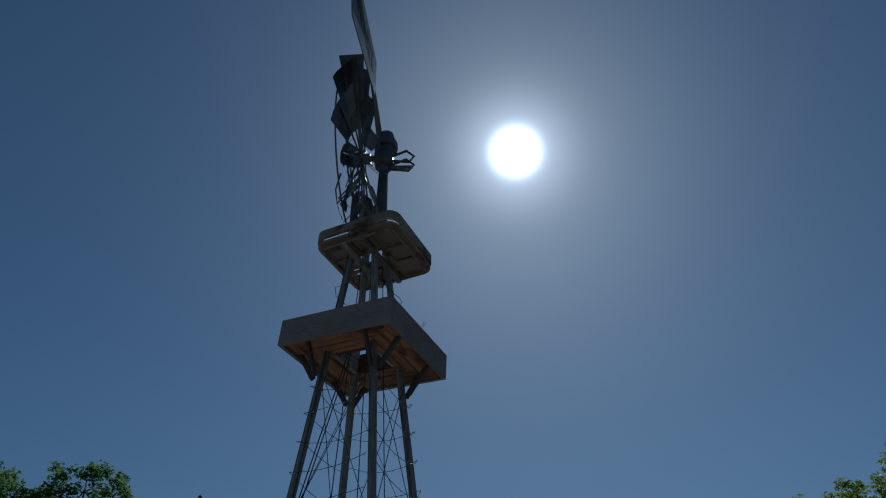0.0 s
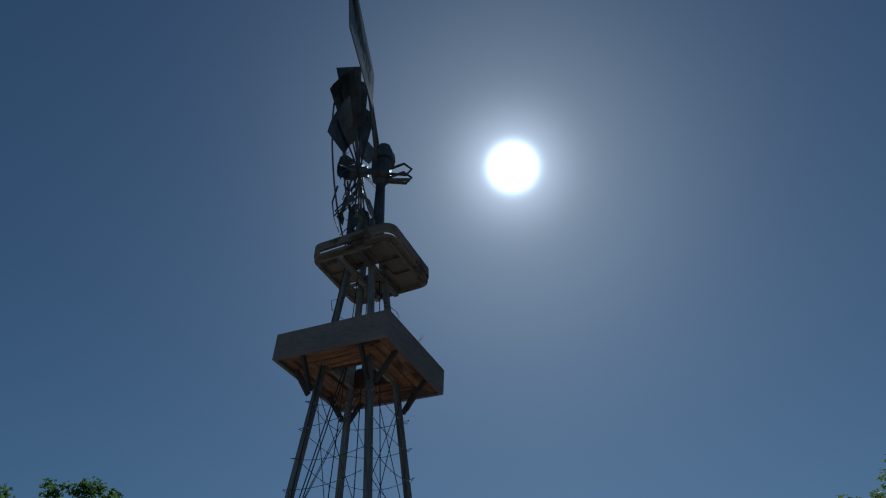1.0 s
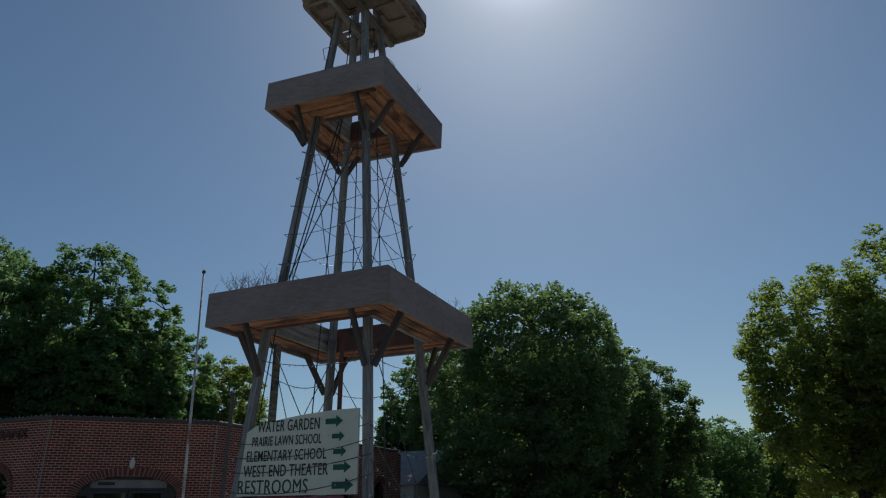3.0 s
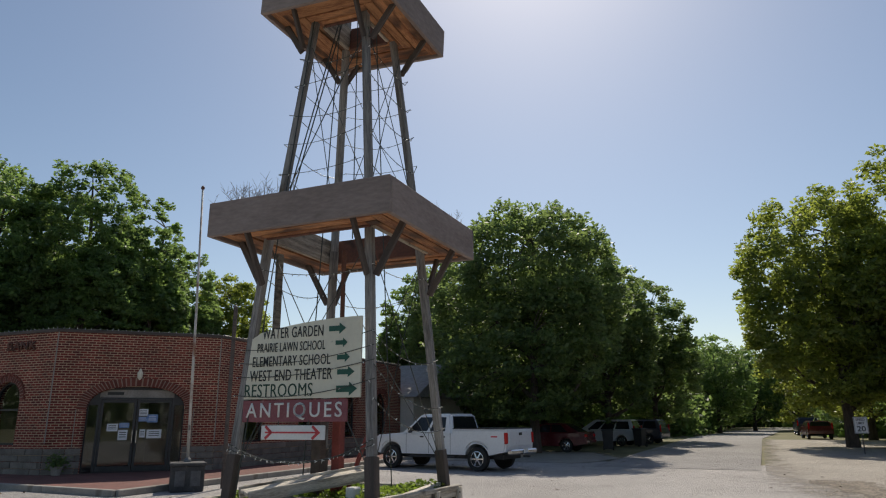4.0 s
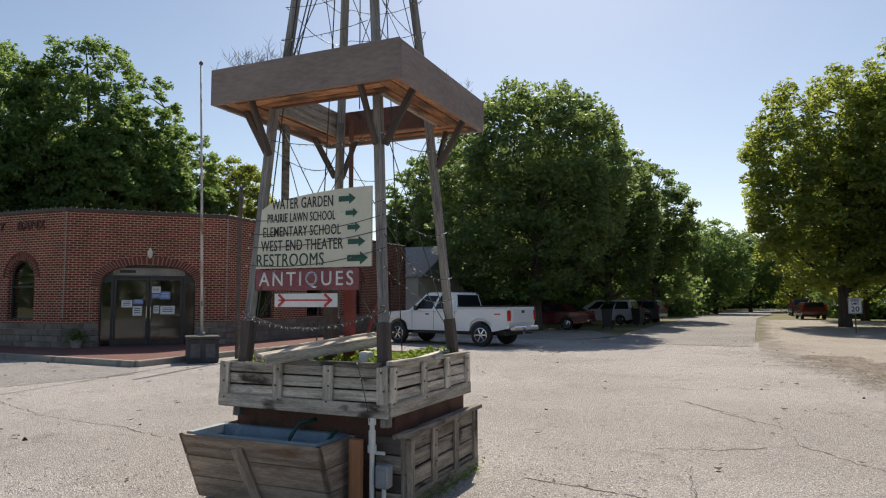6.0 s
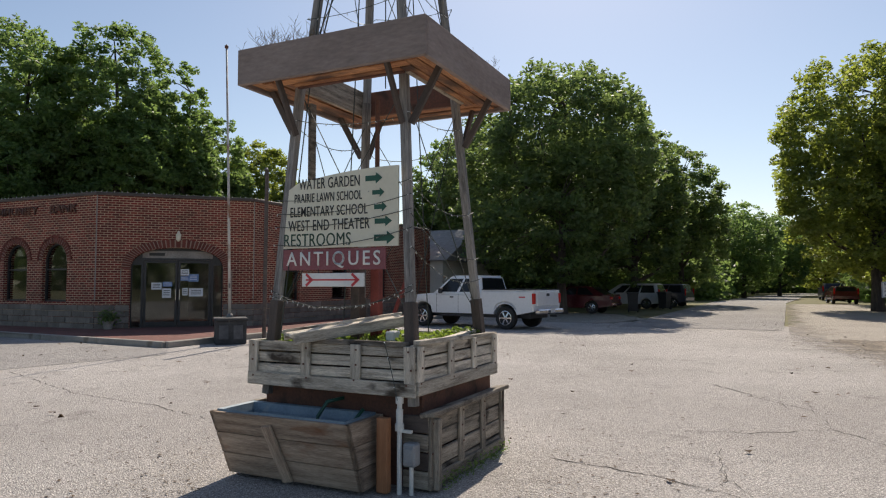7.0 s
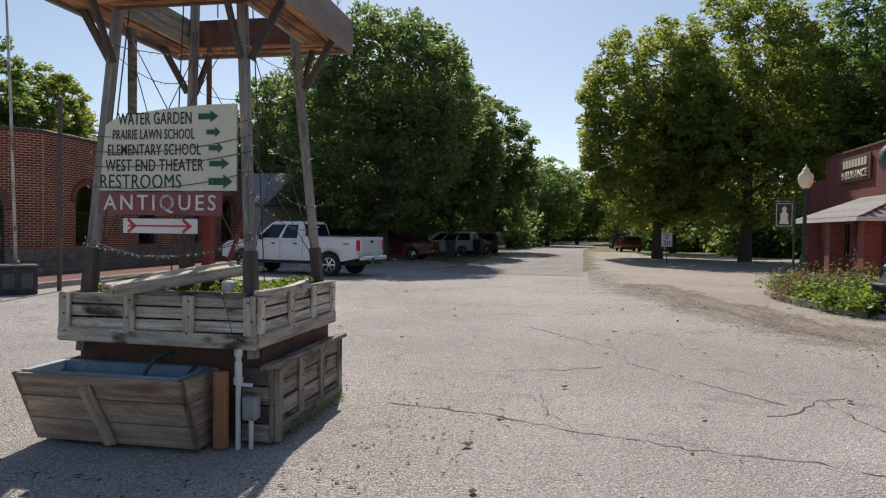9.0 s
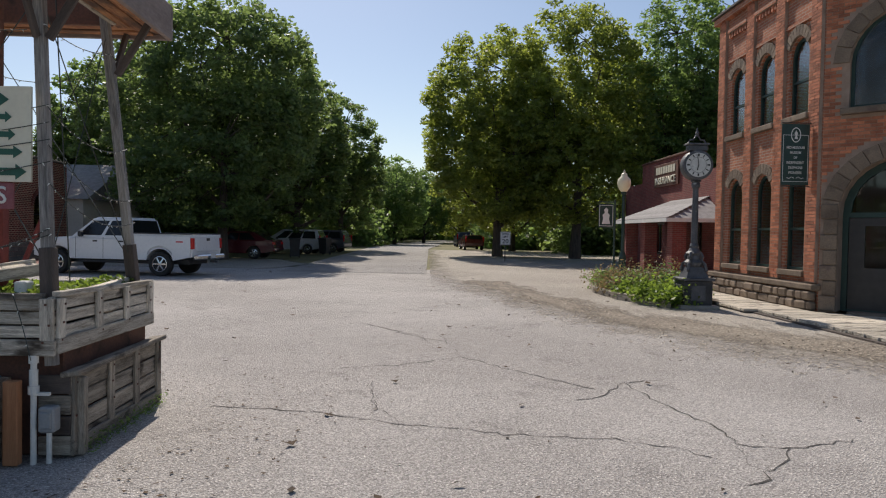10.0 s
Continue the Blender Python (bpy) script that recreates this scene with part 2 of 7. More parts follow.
M = {
    "wood": mat("weathered_grey_wood", (0.14, 0.115, 0.09), (0.50, 0.43, 0.345), 2.4, 0.85, bump=0.9, fine=9, stretch=(1.0, 13, 13), vary=0.34, spots=((0.05, 0.038, 0.028), 3.0, 0.58), sharp=0.22),
    "plank": mat("bleached_plank", (0.27, 0.225, 0.175), (0.82, 0.74, 0.62), 2.4, 0.85, bump=0.9, fine=9, stretch=(1.0, 13, 13), vary=0.3, spots=((0.07, 0.052, 0.037), 3.0, 0.60), sharp=0.24),
    "cedar": mat("brown_plank", (0.20, 0.14, 0.10), (0.50, 0.385, 0.285), 2.0, 0.8, bump=0.7, fine=9, stretch=(0.9, 11, 11), vary=0.22, spots=((0.24, 0.115, 0.06), 2.2, 0.62), sharp=0.22),
    "fascia": mat("rough_sawn_board", (0.185, 0.142, 0.125), (0.36, 0.29, 0.26), 1.1, 0.85, bump=0.45, fine=11, stretch=(0.9, 3.2, 3.2), vary=0.1, spots=((0.10, 0.075, 0.06), 1.6, 0.63), sharp=0.34),
    "ply": mat("peeling_orange_plywood", (0.24, 0.085, 0.035), (0.56, 0.27, 0.12), 2.0, 0.8, bump=0.7, fine=7, stretch=(0.9, 5, 5), vary=0.2, spots=((0.10, 0.05, 0.03), 1.6, 0.52), sharp=0.17),
    "leg": mat("grey_post_timber", (0.12, 0.112, 0.105), (0.36, 0.335, 0.31), 2.0, 0.85, bump=0.5, fine=8, stretch=(0.5, 9, 9), vary=0.15, spots=((0.07, 0.055, 0.045), 1.8, 0.62), sharp=0.2),
    "orange_wood": mat("raw_orange_board", (0.30, 0.12, 0.05), (0.46, 0.21, 0.10), 2, 0.75, bump=0.4, stretch=(0.7, 8, 8)),
    "mortar": mat("brown_mortar", (0.26, 0.18, 0.135), (0.40, 0.30, 0.235), 5, 0.95, bump=0.4),
    "brick_rest2": mat("orange_brick_rest", (0.33, 0.105, 0.055), (0.54, 0.21, 0.11), 6, 0.85, bump=0.4, vary=0.36, island=True),
    "dark_wood": mat("dark_wood", (0.05, 0.04, 0.035), (0.13, 0.10, 0.085), 3, 0.8, bump=0.4, stretch=(0.7, 7, 7), vary=0.15),
    "rust": mat("rusty_brown_steel", (0.07, 0.033, 0.024), (0.18, 0.075, 0.047), 4, 0.75, bump=0.3, spots=((0.06, 0.03, 0.02), 6, 0.6)),
    "iron": mat("dull_galvanised_iron", (0.10, 0.10, 0.10), (0.24, 0.23, 0.22), 4, 0.55, metal=0.7, bump=0.2, vary=0.2, spots=((0.13, 0.06, 0.035), 5, 0.62)),
    "tin": mat("weathered_tin_roof", (0.22, 0.16, 0.11), (0.36, 0.28, 0.20), 3, 0.6, metal=0.2, bump=0.2, spots=((0.12, 0.07, 0.04), 5, 0.55)),
    "wire": mat("dark_wire", (0.02, 0.025, 0.02), (0.05, 0.06, 0.05), 8, 0.5, bump=0),
    "bulb": mat("clear_bulb", (0.55, 0.55, 0.52), (0.8, 0.8, 0.76), 8, 0.15, bump=0),
    "cream": mat("cream_sign_paint", (0.66, 0.62, 0.49), (0.76, 0.72, 0.58), 2, 0.6, bump=0.06, spots=((0.50, 0.44, 0.33), 5, 0.7)),
    "ink": mat("black_sign_paint", (0.02, 0.022, 0.02), (0.05, 0.05, 0.045), 9, 0.6, bump=0),
    "green": mat("green_sign_paint", (0.01, 0.075, 0.05), (0.02, 0.11, 0.075), 9, 0.55, bump=0),
    "green_dark": mat("dark_green_lettering_paint", (0.015, 0.045, 0.028), (0.03, 0.075, 0.045), 9, 0.6, bump=0),
    "maroon": mat("faded_maroon_paint", (0.20, 0.05, 0.06), (0.30, 0.11, 0.12), 4, 0.7, bump=0.15, spots=((0.36, 0.22, 0.2), 9, 0.64)),
    "white": mat("white_paint", (0.70, 0.69, 0.66), (0.82, 0.81, 0.78), 5, 0.55, bump=0.05, spots=((0.5, 0.46, 0.4), 9, 0.7)),
    "pole": mat("rust_streaked_pole_paint", (0.36, 0.34, 0.31), (0.62, 0.60, 0.57), 3, 0.6, bump=0.1, stretch=(1, 1, 0.6), spots=((0.24, 0.12, 0.07), 2.2, 0.52)),
    "dial": mat("dull_clock_dial", (0.48, 0.47, 0.45), (0.66, 0.65, 0.62), 9, 0.35, bump=0.02, spots=((0.34, 0.33, 0.31), 8, 0.6)),
    "red": mat("red_paint", (0.50, 0.03, 0.04), (0.62, 0.06, 0.07), 5, 0.5, bump=0.03),
    "red_post": mat("barn_red_post", (0.16, 0.03, 0.025), (0.26, 0.06, 0.05), 5, 0.7, bump=0.2),
    "pvc": mat("white_pvc", (0.62, 0.61, 0.57), (0.76, 0.75, 0.71), 5, 0.4, bump=0.03),
    "grey_box": mat("grey_enclosure", (0.22, 0.23, 0.24), (0.30, 0.31, 0.32), 6, 0.5, bump=0.05),
    "tank": mat("blue_grey_plastic", (0.13, 0.19, 0.24), (0.24, 0.31, 0.36), 4, 0.55, bump=0.08, spots=((0.30, 0.33, 0.33), 6, 0.6)),
    "hose": mat("dark_green_hose", (0.01, 0.05, 0.035), (0.02, 0.09, 0.06), 9, 0.4, bump=0),
    "soil": mat("dark_soil", (0.05, 0.035, 0.025), (0.12, 0.09, 0.06), 6, 0.95, bump=0.6),
    "asphalt": ground_mat("worn_pale_asphalt", (0.38, 0.347, 0.323), (0.50, 0.462, 0.435), (0.15, 0.133, 0.12), (0.68, 0.64, 0.6)),
    "road": ground_mat("grey_asphalt", (0.30, 0.28, 0.268), (0.38, 0.355, 0.338), (0.13, 0.12, 0.115), (0.45, 0.43, 0.4)),
    "gravel": ground_mat("tan_gravel", (0.37, 0.325, 0.28), (0.46, 0.415, 0.36), (0.18, 0.15, 0.12), (0.62, 0.57, 0.49), 45.0, 1.6),
    "crack": mat("crack", (0.045, 0.04, 0.035), (0.10, 0.09, 0.08), 6, 0.95, bump=0.2),
    "earth": mat("grass_and_earth", (0.085, 0.095, 0.032), (0.21, 0.175, 0.085), 0.35, 0.95, bump=0.5, fine=50, spots=((0.30, 0.24, 0.14), 0.2, 0.6)),
    "kerb": mat("concrete_kerb", (0.22, 0.20, 0.175), (0.38, 0.35, 0.31), 2, 0.9, bump=0.3, spots=((0.2, 0.17, 0.14), 2, 0.62)),
    "paver": brick_mat("red_pavers", (0.15, 0.05, 0.04), (0.20, 0.07, 0.055), (0.12, 0.09, 0.075), 0.2, 0.1, 0.008),
    "brick": brick_mat("dark_red_brick", (0.25, 0.04, 0.026), (0.115, 0.022, 0.017), (0.56, 0.40, 0.27), 0.205, 0.073, 0.0095),
    "brick2": brick_mat("orange_brick", (0.50, 0.19, 0.10), (0.35, 0.115, 0.06), (0.42, 0.32, 0.25), 0.2, 0.067, 0.008),
    "brick3": brick_mat("red_shop_brick", (0.26, 0.06, 0.05), (0.19, 0.045, 0.04), (0.22, 0.13, 0.11), 0.2, 0.067, 0.008),
    "brick_piece": mat("brick_piece", (0.12, 0.032, 0.022), (0.20, 0.055, 0.038), 6, 0.85, bump=0.3, vary=0.25),
    "brick_piece2": mat("orange_brick_piece", (0.33, 0.105, 0.058), (0.52, 0.205, 0.11), 6, 0.85, bump=0.4, vary=0.36),
    "stone": mat("grey_block", (0.13, 0.11, 0.092), (0.26, 0.225, 0.19), 3, 0.9, bump=0.5, vary=0.18),
    "sandstone": mat("brown_sandstone", (0.13, 0.095, 0.07), (0.27, 0.205, 0.15), 3, 0.9, bump=0.9, vary=0.18, spots=((0.14, 0.10, 0.08), 4, 0.62)),
    "frame": mat("dark_frame", (0.02, 0.02, 0.02), (0.045, 0.04, 0.04), 6, 0.45, bump=0.03),
    "frame_green": mat("dark_green_frame", (0.01, 0.035, 0.03), (0.025, 0.06, 0.05), 6, 0.5, bump=0.05),
    "glass": glass_mat("window_glass", (0.75, 0.82, 0.82)),
    "glass_old": glass_mat("old_window_glass", (0.7, 0.8, 0.84), rough=0.09, ior=1.75),
    "paper": mat("white_paper", (0.62, 0.63, 0.65), (0.8, 0.81, 0.82), 6, 0.7, bump=0),
    "blue_paper": mat("blue_print", (0.08, 0.16, 0.4), (0.3, 0.42, 0.6), 9, 0.6, bump=0),
    "inside": mat("plain_interior", (0.25, 0.2, 0.16), (0.36, 0.3, 0.25), 1, 0.9, bump=0),
    "roofing": mat("roof_felt", (0.10, 0.10, 0.10), (0.18, 0.17, 0.165), 2, 0.95, bump=0.4),
    "shingle": mat("grey_shingle", (0.20, 0.19, 0.19), (0.33, 0.315, 0.31), 5, 0.9, bump=0.5, vary=0.15),
    "siding": mat("pale_siding", (0.55, 0.53, 0.48), (0.66, 0.64, 0.58), 1, 0.8, bump=0.05),
    "bark": mat("bark", (0.045, 0.035, 0.028), (0.13, 0.105, 0.085), 3, 0.95, bump=0.9, stretch=(3, 3, 0.7)),
    "leaf": leaf_mat("green_leaf", (0.052, 0.098, 0.04), (0.145, 0.215, 0.072), (0.36, 0.52, 0.14)),
    "leaf_dark": leaf_mat("dark_green_leaf", (0.048, 0.086, 0.038), (0.135, 0.19, 0.068), (0.33, 0.45, 0.13)),
    "leaf_gold": leaf_mat("yellowing_leaf", (0.058, 0.092, 0.028), (0.185, 0.225, 0.056), (0.50, 0.58, 0.10)),
    "weed": leaf_mat("bright_weed", (0.06, 0.12, 0.02), (0.17, 0.25, 0.05), (0.3, 0.42, 0.06)),
    "dry": leaf_mat("dry_stalk", (0.16, 0.11, 0.06), (0.34, 0.26, 0.15), (0.3, 0.22, 0.1)),
    "car_white": mat("white_car_paint", (0.72, 0.73, 0.74), (0.80, 0.81, 0.82), 1, 0.3, bump=0, coat=0.6),
    "car_red": mat("dark_red_car_paint", (0.09, 0.012, 0.018), (0.13, 0.02, 0.026), 1, 0.25, bump=0, coat=0.8),
    "car_silver": mat("silver_car_paint", (0.55, 0.56, 0.58), (0.64, 0.65, 0.67), 1, 0.3, metal=0.1, bump=0, coat=0.5),
    "car_dark": mat("dark_blue_car_paint", (0.03, 0.035, 0.05), (0.05, 0.055, 0.075), 1, 0.3, bump=0, coat=0.5),
    "car_glass": mat("dark_car_glass", (0.012, 0.014, 0.016), (0.02, 0.022, 0.025), 1, 0.06, bump=0),
    "tyre": mat("tyre_rubber", (0.015, 0.015, 0.015), (0.04, 0.038, 0.035), 6, 0.85, bump=0.2),
    "chrome": mat("chrome", (0.55, 0.55, 0.56), (0.7, 0.7, 0.71), 3, 0.2, metal=1.0, bump=0),
    "plastic": mat("black_plastic", (0.02, 0.02, 0.022), (0.04, 0.04, 0.042), 4, 0.5, bump=0.05),
    "lens_red": mat("red_lens", (0.5, 0.01, 0.01), (0.6, 0.02, 0.02), 4, 0.2, bump=0),
    "clock_paint": mat("worn_black_iron_paint", (0.035, 0.037, 0.043), (0.12, 0.12, 0.13), 5, 0.5, bump=0.25, spots=((0.30, 0.29, 0.28), 6, 0.66)),
    "globe": mat("cream_lamp_globe", (0.84, 0.74, 0.50), (0.90, 0.82, 0.60), 3, 0.3, bump=0),
    "black_iron": mat("sooty_black_stone", (0.02, 0.02, 0.022), (0.07, 0.068, 0.068), 4, 0.75, bump=0.4, spots=((0.15, 0.14, 0.13), 7, 0.68)),
    "dirt": ground_mat("loose_brown_dirt", (0.23, 0.19, 0.15), (0.30, 0.255, 0.205), (0.15, 0.12, 0.095), (0.5, 0.43, 0.34), 30.0, 1.8),
    "clod": mat("loose_stones_and_clods", (0.22, 0.185, 0.145), (0.42, 0.37, 0.30), 9, 0.95, bump=0.3, vary=0.3, island=True),
    "litter": mat("fallen_leaf", (0.035, 0.022, 0.014), (0.12, 0.07, 0.035), 9, 0.9, bump=0.1, vary=0.3, island=True),
}

# ---- helpers for building ----


def mesh_of(name, bm, material, smooth=False):
    me = bpy.data.meshes.new(name)
    bm.normal_update()
    bm.to_mesh(me)
    bm.free()
    if smooth:
        for p in me.polygons:
            p.use_smooth = True
    me.materials.append(material)
    return me


def part(name, bm, material, parent=None, label="", m=None, smooth=False):
    me = bm if isinstance(bm, bpy.types.Mesh) else mesh_of(name, bm, material, smooth)
    ob = new(name, me)
    if parent:
        ob.parent = parent
    if m is not None:
        ob.matrix_basis = m
    if label:
        tagged(ob, label)
    return ob


def thing(name, m, label, category, group="", kind=""):
    return tagged(place_empty(name, m), label, category, group, kind)


def place_empty(name, m):
    e = new(name)
    e.empty_display_size = 0.1
    e.matrix_basis = m
    return e


def box(sx, sy, sz, bevel=0.0, at=(0, 0, 0), bm=None):
    bm = bm or bmesh.new()
    got = bmesh.ops.create_cube(bm, size=1, matrix=Matrix.Translation(at) @ Matrix.Diagonal((sx, sy, sz, 1)))
    if bevel:
        edges = {e for v in got["verts"] for e in v.link_edges}
        bmesh.ops.bevel(bm, geom=list(edges), offset=bevel, segments=1, affect="EDGES")
    return bm


def span(p, q, up=(0, 0, 1)):
    """A pose half way from p to q, its x axis along the way, its z axis near up."""
    p, q = Vector(p), Vector(q)
    x = (q - p).normalized()
    y = Vector(up).cross(x)
    if y.length < 1e-4:
        y = Vector((0, 1, 0)).cross(x)
    y.normalize()
    z = x.cross(y)
    r = Matrix((x, y, z)).transposed().to_4x4()
    return Matrix.Translation((p + q) / 2) @ r


def beam(name, p, q, w, t, material, parent, label="", up=(0, 0, 1), bevel=0.004):
    L = (Vector(q) - Vector(p)).length
    return part(name, box(L, w, t, bevel), material, parent, label, span(p, q, up))


def tube(points, r, sides=6, bm=None, r2=None):
    """A tube along points; tapers from r to r2."""
    bm = bm or bmesh.new()
    pts = [Vector(p) for p in points]
    n = len(pts)
    rings = []
    for i, p in enumerate(pts):
        d = (pts[min(i + 1, n - 1)] - pts[max(i - 1, 0)]).normalized()
        a = d.cross(Vector((0.31, 0.17, 0.93)))
        if a.length < 0.05:
            a = d.cross(Vector((1, 0, 0)))
        a.normalize()
        b = d.cross(a)
        rad = r if r2 is None else r + (r2 - r) * i / max(n - 1, 1)
        rings.append([bm.verts.new(p + rad * (math.cos(t) * a + math.sin(t) * b)) for t in (2 * math.pi * k / sides for k in range(sides))])
    for u, v in zip(rings, rings[1:]):
        for k in range(sides):
            bm.faces.new((u[k], u[(k + 1) % sides], v[(k + 1) % sides], v[k]))
    bm.faces.new(rings[0][::-1])
    bm.faces.new(rings[-1])
    return bm


def lathe(profile, sides=20, bm=None, square=False):
    """Turns (radius, z) pairs round the z axis."""
    bm = bm or bmesh.new()
    rings = [[bm.verts.new((r * math.cos(2 * math.pi * (k + 0.5 * square) / sides), r * math.sin(2 * math.pi * (k + 0.5 * square) / sides), z)) for k in range(sides)] for r, z in profile]
    for u, v in zip(rings, rings[1:]):
        for k in range(sides):
            bm.faces.new((u[k], u[(k + 1) % sides], v[(k + 1) % sides], v[k]))
    bm.faces.new(rings[0][::-1])
    bm.faces.new(rings[-1])
    return bm


def prism(loop, depth, bm=None, axis="y"):
    """Extrudes a closed (a, z) loop along y from 0 to depth."""
    bm = bm or bmesh.new()
    f = [bm.verts.new((a, 0, z)) for a, z in loop]
    g = [bm.verts.new((a, depth, z)) for a, z in loop]
    n = len(loop)
    bm.faces.new(f)
    bm.faces.new(g[::-1])
    for k in range(n):
        bm.faces.new((f[k], g[k], g[(k + 1) % n], f[(k + 1) % n]))
    bmesh.ops.recalc_face_normals(bm, faces=bm.faces)
    return bm


def pierced(outer, holes, depth):
    """A slab in the x-z plane, depth along y, with holes through it."""
    bm = bmesh.new()
    edges = []
    for loop in [outer, *holes]:
        vs = [bm.verts.new((a, 0, z)) for a, z in loop]
        edges += [bm.edges.new((vs[k], vs[(k + 1) % len(vs)])) for k in range(len(vs))]
    bmesh.ops.triangle_fill(bm, use_beauty=True, use_dissolve=False, edges=edges)
    got = bmesh.ops.extrude_face_region(bm, geom=list(bm.faces))
    bmesh.ops.translate(bm, vec=(0, depth, 0), verts=[v for v in got["geom"] if isinstance(v, bmesh.types.BMVert)])
    bmesh.ops.recalc_face_normals(bm, faces=bm.faces)
    return bm


def rect(x0, z0, x1, z1):
    return [(x0, z0), (x1, z0), (x1, z1), (x0, z1)]


def arch(cx, z0, w, spring, rise, n=14):
    """An opening with an arched head: sill height, width, height of the springing, rise."""
    pts = [(cx - w / 2, z0), (cx + w / 2, z0)]
    for k in range(n + 1):
        a = math.pi * k / n
        pts.append((cx + w / 2 * math.cos(a), spring + rise * math.sin(a)))
    return pts


def inset(loop, d, cx, cz):
    """The loop drawn in towards its middle by about d."""
    xs, zs = [p[0] for p in loop], [p[1] for p in loop]
    sx = 1 - 2 * d / (max(xs) - min(xs))
    sz = 1 - 2 * d / (max(zs) - min(zs))
    mx, mz = (max(xs) + min(xs)) / 2, (max(zs) + min(zs)) / 2
    return [(mx + (a - mx) * sx, mz + (b - mz) * sz) for a, b in loop]


def text_mesh(s, width, height, thick=0.003, weight=0.012, space=1.0):
    """Letters of the built-in font as a mesh: x to the right, y up, from the middle."""
    c = bpy.data.curves.new("letters", "FONT")
    c.offset = weight
    c.body, c.align_x, c.align_y, c.resolution_u, c.space_character = s, "CENTER", "CENTER", 3, space
    ob = bpy.data.objects.new("letters", c)
    scene.collection.objects.link(ob)
    bpy.context.view_layer.update()
    me = bpy.data.meshes.new_from_object(ob.evaluated_get(bpy.context.evaluated_depsgraph_get()))
    bpy.data.objects.remove(ob)
    bpy.data.curves.remove(c)
    co = np.array([v.co[:] for v in me.vertices])
    lo, hi = co.min(0), co.max(0)
    for v in me.vertices:
        v.co = ((v.co.x - (lo[0] + hi[0]) / 2) * width / (hi[0] - lo[0]), (v.co.y - (lo[1] + hi[1]) / 2) * height / (hi[1] - lo[1]), 0)
    bm = bmesh.new()
    bm.from_mesh(me)
    bpy.data.meshes.remove(me)
    got = bmesh.ops.extrude_face_region(bm, geom=list(bm.faces))
    bmesh.ops.translate(bm, vec=(0, 0, thick), verts=[v for v in got["geom"] if isinstance(v, bmesh.types.BMVert)])
    bmesh.ops.recalc_face_normals(bm, faces=bm.faces)
    return bm


FACE = pose(0, 0, 0, 90)  # lays an x-y drawing upright, facing -y


def flat_mesh(name, verts, faces, material):
    me = bpy.data.meshes.new(name)
    me.from_pydata(verts, [], faces)
    me.materials.append(material)
    me.update()
    return me


def leaf_cloud(name, centres, size, rng, material, spread=None, up=0.3):
    """One small folded leaf at each centre, turned by chance."""
    n = len(centres)
    a = rng.normal(size=(n, 3))
    a[:, 2] *= 0.6
    a /= np.linalg.norm(a, axis=1)[:, None]
    b = np.cross(a, rng.normal(size=(n, 3)))
    b /= np.linalg.norm(b, axis=1)[:, None]
    s = size * rng.uniform(0.6, 1.3, (n, 1))
    c = np.cross(a, b)
    v = np.stack([centres - a * s, centres + b * s * 0.55 + c * s * 0.15, centres + a * s, centres - b * s * 0.55 + c * s * 0.15], 1).reshape(-1, 3)
    me = bpy.data.meshes.new(name)
    me.vertices.add(4 * n)
    me.vertices.foreach_set("co", v.ravel())
    me.loops.add(4 * n)
    me.loops.foreach_set("vertex_index", np.arange(4 * n))
    me.polygons.add(n)
    me.polygons.foreach_set("loop_start", np.arange(n) * 4)
    me.polygons.foreach_set("loop_total", np.full(n, 4))
    me.materials.append(material)
    me.update(calc_edges=True)
    return me


STREET_TURN = -27.7


def S(x, y, z=0.0, turn=0.0):
    """A pose on the street's own axes: x metres to its right, y along it."""
    return pose(0, 0, 0, 0, 0, STREET_TURN) @ pose(x, y, z, 0, 0, turn)


def SP(x, y, z=0.0):
    return S(x, y, z).translation.copy()

# ---- ground ----


def sheet(name, pts, z, material, label, category, sub=0):
    bm = bmesh.new()
    bm.faces.new([bm.verts.new((x, y, z)) for x, y in pts])
    bmesh.ops.recalc_face_normals(bm, faces=bm.faces)
    for f in bm.faces:
        if f.normal.z < 0:
            f.normal_flip()
    return tagged(part(name, bm, material), label, category, kind="structure")


def on_street(pts):
    return [tuple(SP(x, y)[:2]) for x, y in pts]


def ragged(pts, step, amp, seed):
    """The closed outline with its sides broken up by chance."""
    r = random.Random(seed)
    res = []
    for (x0, y0), (x1, y1) in zip(pts, pts[1:] + pts[:1]):
        n = max(1, int(math.hypot(x1 - x0, y1 - y0) / step))
        for k in range(n):
            a = r.uniform(-amp, amp) if k else 0
            b = r.uniform(-amp, amp) if k else 0
            res.append((x0 + (x1 - x0) * k / n + a, y0 + (y1 - y0) * k / n + b))
    return res


sheet("ground", [(-2500, -2500), (2500, -2500), (2500, 2500), (-2500, 2500)], -0.03, M["earth"], "patchy grass and bare earth beside the streets", "ground")
sheet("pavement_square", on_street(ragged([(-30, -14), (14, -14), (14, 4), (6.2, 5), (2.6, 26), (-3.5, 27.5), (-6.5, 27), (-14, 27.5), (-16, 16), (-48, 16), (-48, -14)], 2.5, 0.12, 3)), 0.0, M["asphalt"],
      "pale worn asphalt square with cracks", "asphalt")
sheet("road", on_street([(-5.2, 24), (0.1, 24), (0.3, 60), (2.5, 95), (9, 130), (22, 170), (16, 172), (3, 134), (-3, 97), (-5.2, 62)]), 0.006, M["road"], "grey asphalt road running off under trees", "road")
sheet("road_patch", on_street([(-2.3, 24), (0.02, 24), (0.2, 60), (-2.2, 60)]), 0.010, M["road"], "darker resurfaced lane of the road", "road")
